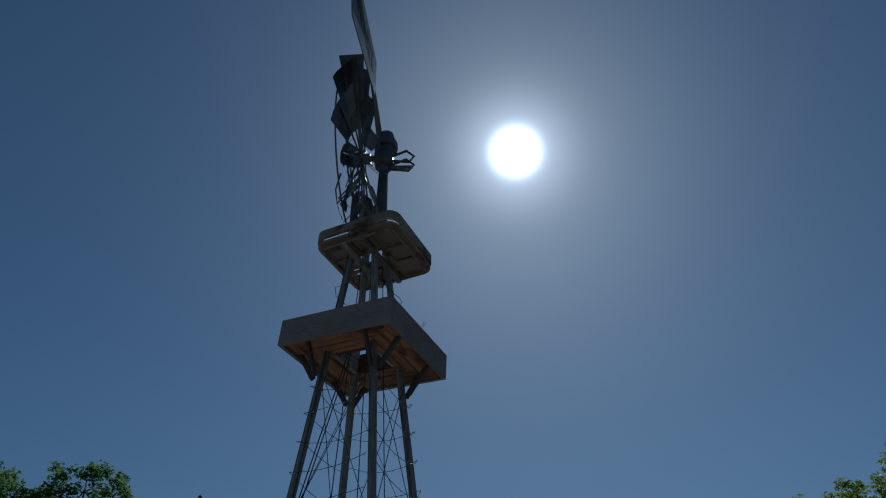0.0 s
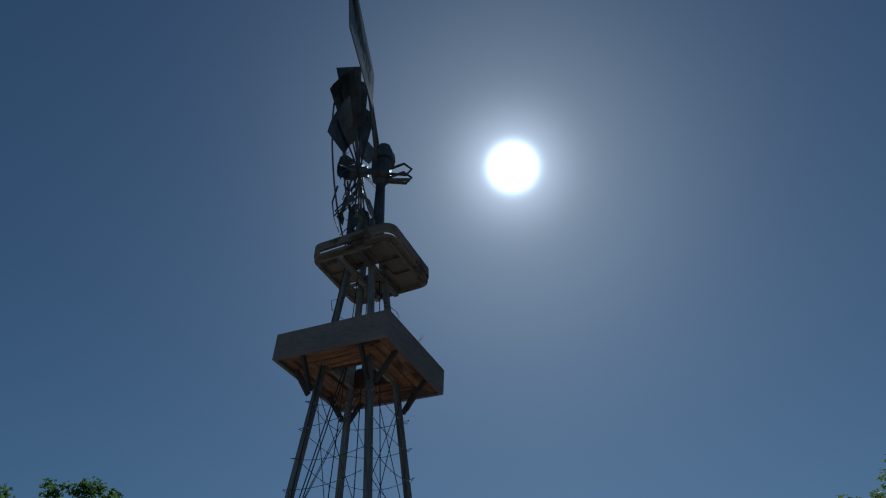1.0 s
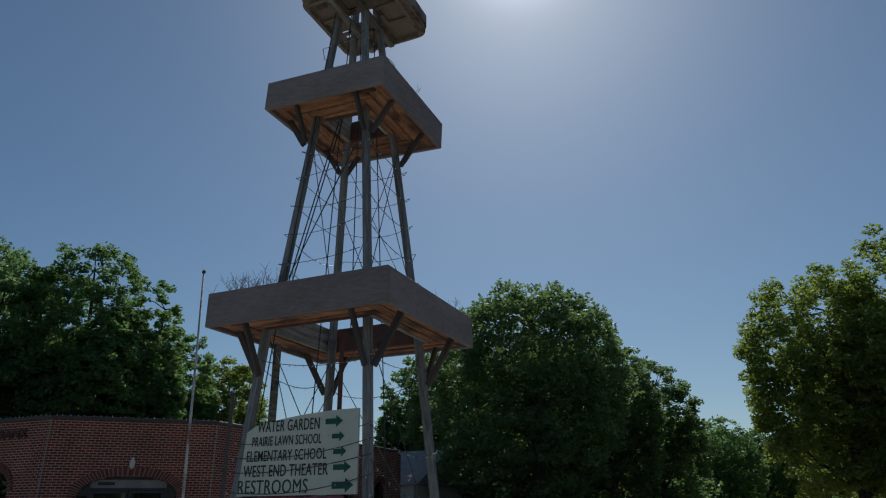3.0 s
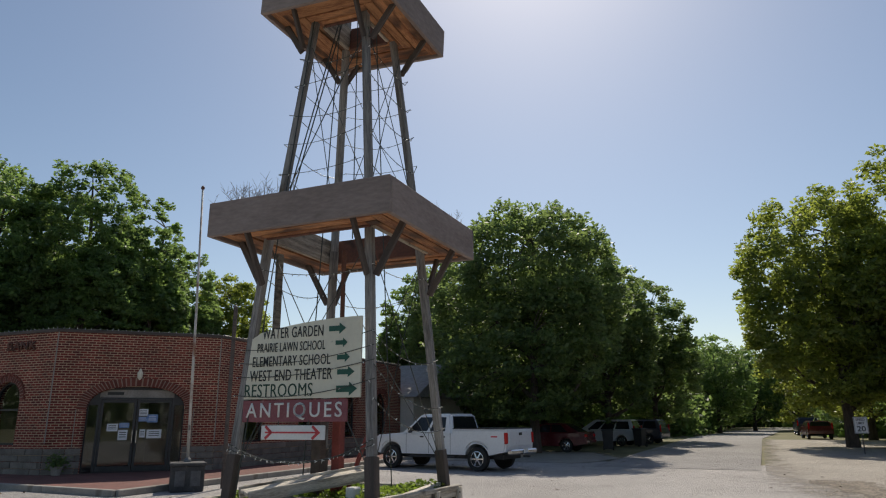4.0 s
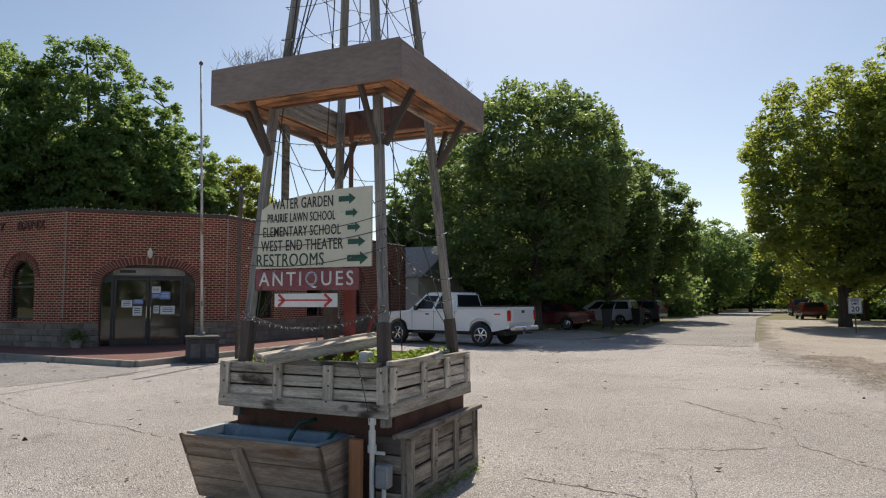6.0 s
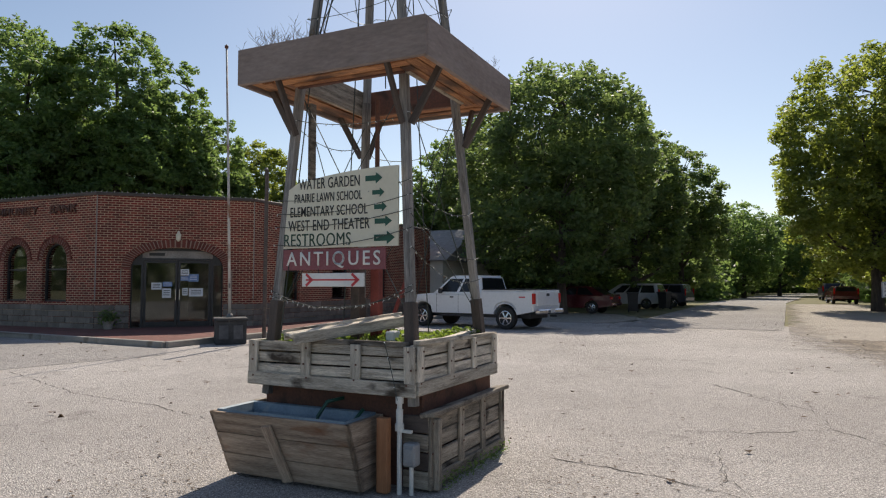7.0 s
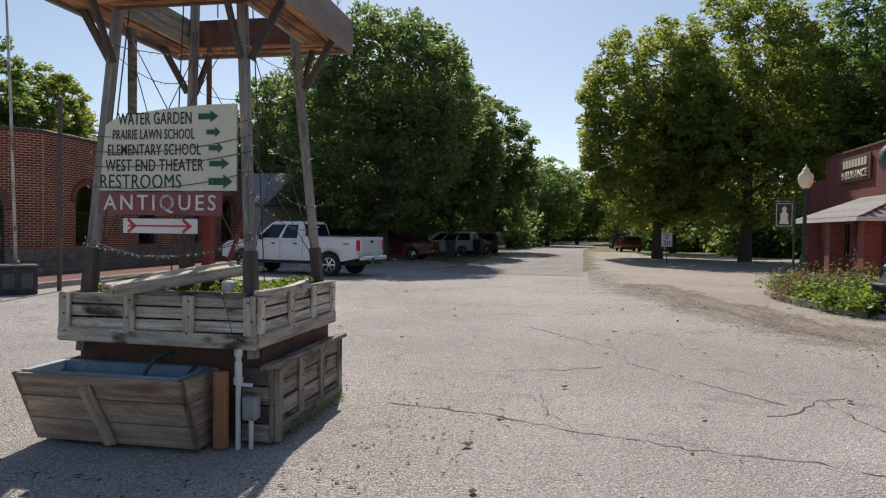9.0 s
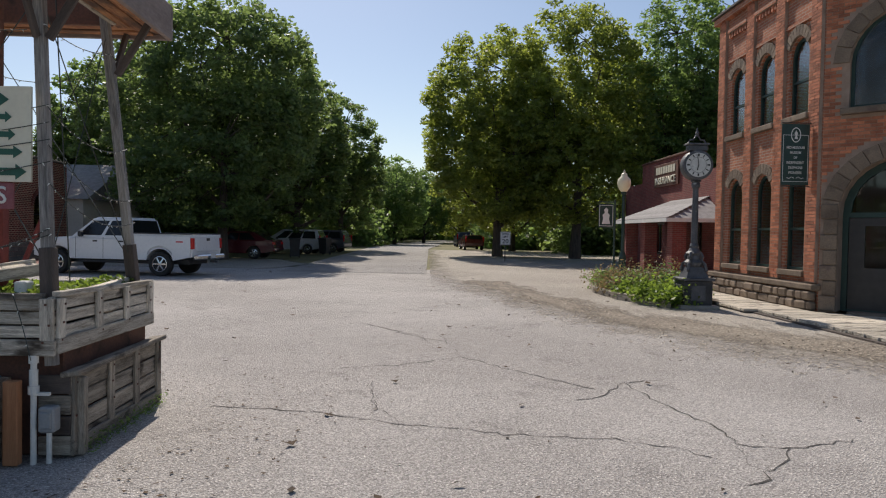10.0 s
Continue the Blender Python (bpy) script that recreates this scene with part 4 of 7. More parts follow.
for cx, o, u in zip(BAYS, mus_open, mus_up):
    for z0, sp in ((0.84, 2.53), (4.06, 5.27)):
        part("sill", box(0.96, 0.16, 0.12, 0.012, at=(cx, -0.03, z0 - 0.06)), M["sandstone"], wall, "rough stone sill")
        voussoirs(wall, cx, sp, 0.385, 0.44 / 0.385, 0.2, 0.07, 9, M["sandstone"], "voussoir", 0.05, a0=0.5, a1=math.pi - 0.5, gap=0.06)
    window(MUS, o, 0.06, [("h", 1.7)], M["frame_green"], label="tall arched sash window with a dark green frame")
    window(MUS, u, 0.06, [("h", 4.78)], M["frame_green"], label="tall arched sash window with a dark green frame")
    # recessed panel under the cornice with a row of dentils
    part("string_course", box(0.96, 0.05, 0.07, at=(cx, -0.025, 5.98)), M["brick2"], wall)
    for k in range(7):
        part("dentil", box(0.07, 0.07, 0.12, at=(cx - 0.42 + 0.14 * k, -0.035, 6.62)), M["brick_piece2"], wall)
    part("corbel", box(0.98, 0.09, 0.09, at=(cx, -0.045, 6.75)), M["brick2"], wall)
part("water_table", box(MUS_L + 0.1, 0.2, 0.12, 0.02, at=(MUS_L / 2, -0.07, 0.54)), M["sandstone"], wall, "projecting stone band")
r = random.Random(2)
for row in range(2):
    x = -r.uniform(0, 0.2)
    while x < MUS_L:
        w = r.uniform(0.26, 0.5)
        a, b = max(x, 0.0), min(x + w, MUS_L)
        if b - a > 0.06:
            stone = box(b - a - 0.018, 0.16, 0.18, 0.035, at=((a + b) / 2, -0.08 - r.uniform(0, 0.035), 0.17 + 0.195 * row))
            for v in stone.verts:
                v.co += Vector((r.uniform(-0.01, 0.01), r.uniform(-0.018, 0.012), r.uniform(-0.008, 0.008)))
            part("base_stone", stone, M["sandstone"], wall)
        x += w
part("cornice", box(MUS_L + 0.2, 0.4, 0.16, 0.02, at=(MUS_L / 2, 0.05, MUS_H + 0.06)), M["brick2"], wall)
part("coping", box(MUS_L + 0.3, 0.5, 0.06, 0.01, at=(MUS_L / 2, 0.05, MUS_H + 0.17)), M["dark_wood"], wall)
# canted corner with the entrance
CANT = MUS @ pose(MUS_L, 0, 0, 0, 0, 45)
CL = 2.7
c_open = arch(1.36, 0.1, 2.08, 2.0, 1.04)
c_up = arch(1.36, 4.0, 1.86, 4.86, 0.93)
cant = tagged(part("wall_museum_corner", pierced([(0, 0.05), c_open[0], *c_open[2:][::-1], c_open[1], (CL, 0.05), (CL, MUS_H), (0, MUS_H)], [c_up], 0.4), M["mortar"], m=CANT), "canted orange brick corner with an arched entrance", "wall", kind="structure")
voussoirs(cant, 1.36, 2.0, 1.045, 1, 0.30, 0.1, 15, M["sandstone"], "voussoir", 0.05, gap=0.04)
voussoirs(cant, 1.36, 4.86, 0.935, 1, 0.28, 0.08, 11, M["sandstone"], "voussoir", 0.04, gap=0.04)
for sx in (-1, 1):
    z = 0.1
    k = 0
    while z < 2.0:
        w = 0.24 if k % 2 else 0.30
        part("jamb_stone", box(w, 0.12, 0.285, 0.015, at=(1.36 + sx * (1.045 + w / 2), -0.01, z + 0.148)), M["sandstone"], cant)
        z += 0.297
        k += 1
part("sill", box(2.1, 0.2, 0.12, 0.01, at=(1.36, -0.05, 3.93)), M["sandstone"], cant, "rough stone sill")
window(CANT, c_up, 0.1, [], M["frame_green"], label="wide round-headed window with a dark green frame")
d2 = thing("door_2", CANT, "dark recessed entrance door under a round arch", "door", "", "structure")
fan = [(1.36 + 0.9 * math.cos(math.pi * k / 12), 2.02 + 0.9 * math.sin(math.pi * k / 12)) for k in range(13)]
part("door_frame", pierced(c_open, [rect(0.42, 0.14, 2.3, 1.92), fan], 0.08), M["frame_green"], d2, m=pose(0, 0.3, 0))
part("door_leaf", pierced(rect(0.43, 0.14, 2.29, 1.91), [rect(0.7, 0.95, 2.02, 1.76)], 0.05), M["frame"], d2, m=pose(0, 0.32, 0))
part("pane", box(1.32, 0.01, 0.81, at=(1.36, 0.345, 1.355)), M["glass"], d2)
part("fanlight", prism(fan, 0.01), M["glass"], d2, m=pose(0, 0.33, 0))
part("threshold", box(1.7, 0.5, 0.06, 0.01, at=(1.36, 0.2, 0.08)), M["sandstone"], d2)
WING = CANT @ pose(CL, 0, 0, 0, 0, 45)
tagged(part("wall_museum_side", box(16, 0.4, MUS_H, at=(8, 0.2, MUS_H / 2)), M["brick2"], m=WING), "orange brick side wall of the museum", "wall", kind="structure")
tagged(part("wall_museum_far", box(14, 0.3, MUS_H, at=(7, 0.02, MUS_H / 2)), M["brick2"], m=S(7.98, 17.52, 0, 0)), "orange brick far wall of the museum", "wall", kind="structure")
tagged(part("roof_museum", box(15, 8, 0.15, at=(7.9, -3.6, MUS_H - 0.4)), M["roofing"], m=S(7.95, 17.2, 0, 0)), "flat roof of the museum", "roof", kind="structure")
tagged(part("floor_upper", box(14, 8, 0.2, at=(7.9, -3.6, 3.45)), M["inside"], m=S(7.95, 17.2, 0, 0)), "upper floor inside the museum", "floor", kind="structure")
tagged(part("wall_museum_inner", box(0.1, 9, MUS_H - 0.5, at=(3.5, -3.0, MUS_H / 2 - 0.25)), M["inside"], m=S(7.95, 17.2, 0, 0)), "plain inner wall of the museum", "wall", kind="structure")
# timber boardwalk in front
bw = thing("boardwalk", S(0, 0), "grey plank boardwalk along the museum front", "boardwalk", kind="structure")
r = random.Random(9)
for k in range(62):
    y = 8.3 + k * 0.155
    x0 = 6.4 + (0.25 if y < 13 else 0) + r.uniform(-0.02, 0.02)
    x1 = 7.62 + max(0.0, (12.8 - y)) * 0.98
    part("plank", box(x1 - x0, 0.145, 0.05, 0.004, at=(0, 0, 0)), M["plank"], bw, m=pose((x0 + x1) / 2, y, 0.06 + r.uniform(-0.004, 0.004), 0, 0, r.uniform(-0.4, 0.4)))
part("edge_joist", box(0.08, 9.7, 0.05, 0.004, at=(6.6, 13.1, 0.01)), M["dark_wood"], bw)

# ---- the low insurance office with its porch ----
INS = S(10.4, 34.5, 0.0, -90)
ins_open = [rect(8.6, 0.7, 9.7, 2.1), rect(4.2, 0.7, 5.4, 2.1), rect(6.6, 0.12, 7.6, 2.1)]
iw = tagged(part("wall_office_street", pierced([(0, 0), (16.2, 0), (16.2, 4.0), (9.2, 4.0), (9.2, 4.85), (2.6, 4.85), (2.6, 4.0), (0, 4.0)], ins_open, 0.3), M["brick3"], m=INS), "dark red brick front of the low office", "wall", kind="structure")
part("coping", box(6.7, 0.4, 0.08, 0.01, at=(5.9, 0.15, 4.89)), M["rust"], iw)
for o in ins_open:
    window(INS, o, 0.12, [("v", (o[0][0] + o[1][0]) / 2)], M["frame"], label="plain shop window with a dark frame")
tagged(part("wall_office_end", box(0.3, 9, 3.35, at=(0.15, 4.5, 1.67)), M["brick3"], m=INS), "brick end wall of the low office", "wall", kind="structure")
tagged(part("wall_office_near", box(0.3, 9, 3.35, at=(16.05, 4.5, 1.67)), M["brick3"], m=INS), "brick near wall of the low office", "wall", kind="structure")
tagged(part("roof_office", box(16.2, 9, 0.12, at=(8.1, 4.6, 3.2)), M["roofing"], m=INS), "flat roof of the low office", "roof", kind="structure")
tagged(part("wall_office_inner", box(16, 0.1, 3.2, at=(8, 3.0, 1.6)), M["inside"], m=INS), "plain inner wall of the office", "wall", kind="structure")
porch = thing("porch", INS, "shingled hip-roofed porch on brick piers", "porch", kind="structure")
PX0, PX1, PY, EZ, RZ = 5.9, 11.6, -1.85, 2.12, 2.98
bm = bmesh.new()
P1 = [(PX0 - 0.25, PY - 0.3, EZ), (PX1 + 0.3, PY - 0.3, EZ), (PX1 + 0.3, 0, EZ), (PX0 - 0.25, 0, EZ)]
P2 = [(PX0 + 0.6, -0.02, RZ), (PX1 - 1.5, -0.02, RZ)]
for dz in (0, -0.1):
    v = [bm.verts.new((x, y, z + dz)) for x, y, z in P1]
    t = [bm.verts.new((x, y, z + dz)) for x, y, z in P2]
    bm.faces.new((v[0], v[1], t[1], t[0]))
    bm.faces.new((v[1], v[2], t[1]))
    bm.faces.new((v[3], v[0], t[0]))
part("porch_roof", bm, M["shingle"], porch)
r = random.Random(4)
for row in range(9):
    f0, f1 = row / 9, (row + 1.15) / 9
    y0, y1 = (PY - 0.3) * (1 - f0), (PY - 0.3) * (1 - f1)
    z0, z1 = EZ + (RZ - EZ) * f0, EZ + (RZ - EZ) * f1
    xa, xb = PX0 - 0.25 + 0.85 * f0, PX1 + 0.3 - 1.8 * f0
    part("shingle_course", box(xb - xa, 0.29, 0.02, at=(0, 0, 0)), M["shingle"], porch, m=span((xa, (y0 + y1) / 2, (z0 + z1) / 2 + 0.02), (xb, (y0 + y1) / 2, (z0 + z1) / 2 + 0.02)) @ pose(0, 0, 0, 21.8))
part("fascia", box(PX1 - PX0 + 0.5, 0.04, 0.13, at=((PX0 + PX1) / 2, PY - 0.28, EZ - 0.05)), M["white"], porch, "pale painted fascia")
part("fascia", box(0.04, -PY + 0.3, 0.13, at=(PX1 + 0.28, PY / 2 - 0.14, EZ - 0.05)), M["white"], porch, "pale painted fascia")
for x in (PX0 + 0.2, PX0 + 2.6, PX1 - 0.2):
    part("pier", box(0.5, 0.5, EZ - 0.1, 0.008, at=(x, PY + 0.25, (EZ - 0.1) / 2)), M["brick3"], porch)
part("porch_floor", box(PX1 - PX0 + 0.6, 2.1, 0.12, 0.01, at=((PX0 + PX1) / 2, -1.03, 0.06)), M["kerb"], porch)
sg = thing("office_sign", INS @ pose(5.9, -0.06, 4.15) @ Matrix.Scale(0.85, 4), "dark red sign panel with raised pale letters", "sign")
part("panel", box(3.4, 0.06, 1.15, 0.01), M["rust"], sg)
for z, w, n in ((0.26, 2.75, 8), (-0.26, 2.85, 9)):
    for k in range(n):
        if z > 0:
            part("letter_bar", box(w / n * 0.7, 0.03, 0.36, at=(-w / 2 + w / n * (k + 0.5), -0.04, z)), M["cream"], sg)
part("lettering", text_mesh("INSURANCE", 2.85, 0.36, 0.03), M["cream"], sg, "raised pale lettering", m=pose(0, -0.031, -0.26) @ FACE)


# small lamps strung along the bank's parapet
def parapet_lamps(m, length, seed):
    r = random.Random(seed)
    vs, fs = [], []
    x = 0.1
    while x < length:
        i = len(vs)
        z = BANK_H + 0.1
        dx, dy = r.gauss(0, 0.02), r.gauss(-0.02, 0.02)
        vs += [(x + 0.012, -0.03, z), (x, -0.018, z), (x - 0.012, -0.03, z), (x, -0.042, z), (x + dx, -0.03 + dy, z + 0.06)]
        fs += [(i, i + 1, i + 4), (i + 1, i + 2, i + 4), (i + 2, i + 3, i + 4), (i + 3, i, i + 4), (i + 3, i + 2, i + 1, i)]
        x += r.uniform(0.14, 0.26)
    s = thing("parapet_lights", m, "row of small clear lamps along the bank's parapet", "string lights")
    part("wire", tube([(0, -0.03, BANK_H + 0.1), (length, -0.03, BANK_H + 0.1)], 0.008, 4), M["wire"], s)
    tagged(part("bulb_strand", flat_mesh("bulb_strand", vs, fs, M["bulb"]), None, s), "small clear lamps", kind="stuff")


for m, L, seed in ((mL, 26, 1), (mC, 4.64, 2), (mR, 13.4, 3)):
    parapet_lamps(m, L, seed)

# ---- the windmill tower ----
TOWER = pose(-0.316, 5.715, 0, 0, 0, 63.3)
LEG0, TAPER = 0.713, 0.0795


LEAN = Vector((0.008, -0.016, 0))  # the upper part leans a little


def leg_at(z):
    return LEG0 - TAPER * z


tower = thing("windmill_tower", TOWER, "tall grey timber windmill tower with tiered square trays", "windmill")
for sx in (-1, 1):
    for sy in (-1, 1):
        a, b, c = leg_at(0.6), leg_at(3.2), leg_at(7.3)
        off = 0.06 if (sx, sy) == (-1, 1) else 0.0
        beam("leg", (sx * a, sy * a, 0.6), (sx * b, sy * (b + off), 3.2), 0.064, 0.064, M["leg"], tower, up=(0, 1, 0))
        f0, f1 = leg_at(0.88), leg_at(1.34)
        beam("leg_boot", (sx * f0, sy * f0, 0.88), (sx * f1, sy * (f1 + off * 0.28), 1.34), 0.082, 0.082, M["dark_wood"], tower, up=(0, 1, 0))
        beam("leg", (sx * b, sy * b, 3.2), (sx * (c - 0.05) - 0.01, sy * (c - 0.05) + 0.02, 7.3), 0.06, 0.06, M["leg"], tower, up=(0, 1, 0))


def tray(parent, z0, z1, outer, inner, brace):
    """A square ring tray: fascia boards, slatted underside, inner walls and braces."""
    t = 0.04
    h = z1 - z0
    for k in range(4):
        turn = pose(0, 0, 0, 0, 0, 90 * k)
        part("fascia_board", box(2 * outer - (0.002 if k % 2 else 2 * t), t, h, 0.005), M["fascia"], parent, m=turn @ pose(0, -outer + t / 2, (z0 + z1) / 2))
        part("inner_board", box(2 * inner, t, h * 0.8, 0.005), M["rust" if k % 2 else "wood"], parent, m=turn @ pose(0, -inner - t / 2 - 0.002 * (k % 2), z0 + h * 0.45))
        n = max(3, int((outer - inner) / 0.1))
        w = (outer - t - inner) / n
        for j in range(n):
            y = -(inner + w * (j + 0.5))
            ln = 2 * (inner + w * (j + (1 if k % 2 == 0 else 0)))
            part("underside_board", box(ln, w - 0.008, 0.018, 0.003), M["ply"], parent, m=turn @ pose(0, y, z0 + 0.035 + 0.006 * ((j * 7 + k) % 3), 0, 0, 0))
        part("ledger", box(2 * outer - 0.16, 0.05, 0.05, 0.004), M["dark_wood"], parent, m=turn @ pose(0, -outer + 0.072, z0 + 0.095))
    for sx in (-1, 1):
        for sy in (-1, 1):
            a = leg_at(z0 - brace)
            p = Vector((sx * a, sy * a, z0 - brace))
            e = min(outer - 0.06, a + brace * 0.95)
            beam("brace", p + Vector((sx * 0.05, 0, 0)), (sx * e, sy * a, z0 + 0.04), 0.03, 0.055, M["dark_wood"], parent)
            beam("brace", p + Vector((0, sy * 0.05, 0)), (sx * a, sy * e, z0 + 0.04), 0.03, 0.055, M["dark_wood"], parent)
    bm = box(2 * outer - 0.1, outer - inner - 0.05, 0.05, at=(0, -(outer + inner) / 2, z1 - 0.08))
    for k in range(1, 4):
        g = box(2 * outer - 0.1, outer - inner - 0.05, 0.05 + 0.002 * k, at=(0, -(outer + inner) / 2, z1 - 0.08))
        bmesh.ops.rotate(g, cent=(0, 0, 0), matrix=Matrix.Rotation(k * math.pi / 2, 3, "Z"), verts=g.verts)
        me = bpy.data.meshes.new("t")
        g.to_mesh(me)
        g.free()
        bm.from_mesh(me)
        bpy.data.meshes.remove(me)
    part("soil_bed", bm, M["soil"], parent, "dry dark soil")


tray(tower, 3.07, 3.36, 0.856, 0.50, 0.38)
upper_tier = tagged(place_empty("upper_tray", pose(0.008, 0.0, 5.28) @ pose(0, 0, 0, 3.0) @ pose(0, 0, -5.28 + 0.045)), "smaller square timber tray")
upper_tier.parent = tower
tray(upper_tier, 5.16, 5.455, 0.645, 0.21, 0.27)

# top tray: pressed sheet with rounded corners and a rolled rim


def rounded(h, r, n=6):
    pts = []
    for cx, cy, a0 in ((h - r, h - r, 0), (-h + r, h - r, 90), (-h + r, -h + r, 180), (h - r, -h + r, 270)):
        pts += [(cx + r * math.cos(radians(a0 + 90 * k / n)), cy + r * math.sin(radians(a0 + 90 * k / n))) for k in range(n + 1)]
    return pts


TOPH, TOPZ = 0.515, 6.575
TX, TY = LEAN.x * 3.3 - 0.006, LEAN.y * 3.3 + 0.01
hole = [rect(-0.11, -0.16, 0.05, 0.14), rect(0.08, -0.36, 0.22, -0.27), rect(0.2, -0.05, 0.26, 0.05)]
part("top_tray", pierced(rounded(TOPH, 0.13), hole, 0.03), M["tin"], tower, "rust-stained pressed sheet tray with rounded corners", m=pose(TX, TY, TOPZ, 90))
part("tray_rim", pierced(rounded(TOPH + 0.012, 0.14), [rounded(TOPH - 0.022, 0.115)], 0.11), M["tin"], tower, m=pose(TX, TY, TOPZ + 0.07, 90))
for k in range(4):
    turn = pose(0, 0, 0, 0, 0, 90 * k)
    part("pressed_panel", pierced(rounded(0.15, 0.03, 3), [rounded(0.11, 0.02, 3)], 0.02), M["tin"], tower, m=pose(TX, TY, 0) @ turn @ pose(0.02, -0.32, TOPZ - 0.025, 90))
    part("pressed_rib", box(0.84, 0.03, 0.03, 0.008), M["tin"], tower, m=pose(TX, TY, 0) @ turn @ pose(0, -0.45, TOPZ - 0.035))
part("cross_beam", box(0.9, 0.06, 0.06, 0.004), M["wood"], tower, m=pose(0, 0.1, TOPZ - 0.07))
part("cross_beam", box(0.9, 0.06, 0.06, 0.004), M["wood"], tower, m=pose(0, -0.14, TOPZ - 0.07))

# ---- windmill head: on its own axes, x from the gearbox to the wheel, y towards the tail ----
HEAD = Matrix.Translation((-0.235, 5.7, 8.24)) @ pose(0, 0, 0, 0, 0, 174)
head = thing("wind_wheel", HEAD, "rusted windmill head with battered blades and tail vane", "windmill")
mast = part("mast", lathe([(0.09, -1.25), (0.075, -0.9), (0.06, -0.25), (0.085, -0.2), (0.085, -0.12)], 10), M["iron"], head)
part("gearbox", box(0.24, 0.26, 0.36, 0.05), M["iron"], head, m=pose(0.0, 0, 0.02))
part("hood", lathe([(0.16, 0.18), (0.15, 0.3), (0.1, 0.46), (0.03, 0.52)], 10), M["iron"], head, m=pose(-0.02, 0, 0))
part("shaft", tube([(0.05, 0, 0.02), (0.58, 0, 0.02)], 0.045, 10), M["iron"], head)
part("collar", tube([(0.18, 0, 0.02), (0.28, 0, 0.02)], 0.075, 10), M["iron"], head)
part("hub", tube([(0.3, 0, 0.02), (0.5, 0, 0.02)], 0.1, 12), M["iron"], head)
for z in (-0.12, 0.04):
    part("furl_lever", tube([(-0.1, 0.0, z), (-0.3, 0.04, z + 0.05), (-0.4, 0.0, z - 0.02), (-0.32, -0.06, z - 0.06), (-0.1, -0.04, z - 0.04)], 0.018, 6), M["iron"], head)
part("furl_rod", tube([(-0.1, 0, -0.16), (-0.38, 0.02, -0.2)], 0.024, 6), M["iron"], head)
# wheel of curved blades; those at the foot are torn and twisted
NB, R0, R1 = 14, 0.58, 1.34
rb = random.Random(11)
for k in range(NB):
    a = 2 * math.pi * (k + 0.35) / NB
    torn = math.sin(a) < -0.35
    bm = bmesh.new()
    rows = []
    for i in range(5):
        f = i / 4
        rad = R0 + (R1 - R0) * f * (0.85 if torn else 1.0)
        half = (0.13 + 0.14 * f) * (rb.uniform(0.5, 1.0) if torn else 1.0)
        row = []
        for j in range(5):
            g = j / 4 * 2 - 1
            bend = 0.05 * (1 - g * g)
            tw = radians(27) + (rb.uniform(-0.3, 0.3) if torn else 0)
            row.append(bm.verts.new((math.sin(tw) * g * half + bend * math.cos(tw) + (rb.uniform(-0.05, 0.05) if torn else 0), math.cos(tw) * g * half, rad + (rb.uniform(-0.05, 0.03) if torn else 0))))
        rows.append(row)
    for u, v in zip(rows, rows[1:]):
        for j in range(4):
            bm.faces.new((u[j], u[j + 1], v[j + 1], v[j]))
    got = bmesh.ops.solidify(bm, geom=list(bm.faces), thickness=0.006)
    # blade axis z is radial; turned round the shaft
    part("blade", bm, M["iron"], head, "torn bent blade" if torn else "", m=Matrix.Translation((0.30, 0, 0.02)) @ Matrix.Rotation(a - math.pi / 2, 4, "X"))
    part("spoke", tube([(0, 0, 0.08), (0.03, 0, 1.2)], 0.012, 5), M["iron"], head, m=Matrix.Translation((0.30, 0, 0.02)) @ Matrix.Rotation(a - math.pi / 2, 4, "X"))
for rad, x in ((0.66, 0.38), (1.12, 0.42)):
    part("wheel_rim", tube([(x, rad * math.cos(2 * math.pi * k / 36), 0.02 + rad * math.sin(2 * math.pi * k / 36)) for k in range(37)], 0.011, 5), M["iron"], head)
rs = random.Random(21)
for k in range(9):
    y, z = rs.uniform(-0.3, 0.3), rs.uniform(-1.0, -0.5)
    part("bent_strut", tube([(0.4 + rs.uniform(-0.1, 0.15), y * 0.4, z + 0.6), (0.4 + rs.uniform(-0.12, 0.2), y * 0.8, z + 0.25), (0.42 + rs.uniform(-0.2, 0.2), y, z)], 0.014, 5, r2=0.006), M["iron"], head)
# tail: arm and lettered vane, folded round towards the front
part("tail_arm", tube([(0.05, 0.1, 0.35), (0.03, 2.3, 0.52)], 0.028, 6), M["iron"], head)
part("tail_arm", tube([(0.05, 0.1, 0.05), (0.03, 1.2, 0.42)], 0.02, 6), M["iron"], head)
vane = part("tail_vane", pierced([(0.95, 0.12), (2.15, -0.02), (2.32, 0.4), (2.2, 0.86), (1.0, 0.72)], [], 0.012), M["iron"], head, "galvanised tail vane with faded lettering", m=pose(-0.05, 0, 0, 0, 0, 87))
for k in range(6):
    part("letter_bar", box(0.1, 0.016, 0.16, at=(1.2 + 0.16 * k, 0.006, 0.4)), M["ink"], vane)
part("letter_bar", box(0.34, 0.017, 0.1, at=(1.35, 0.006, 0.6)), M["ink"], vane)

# ---- planter at the foot ----
BOX = pose(-0.335, 5.735, 0, 0, 0, 63.3)


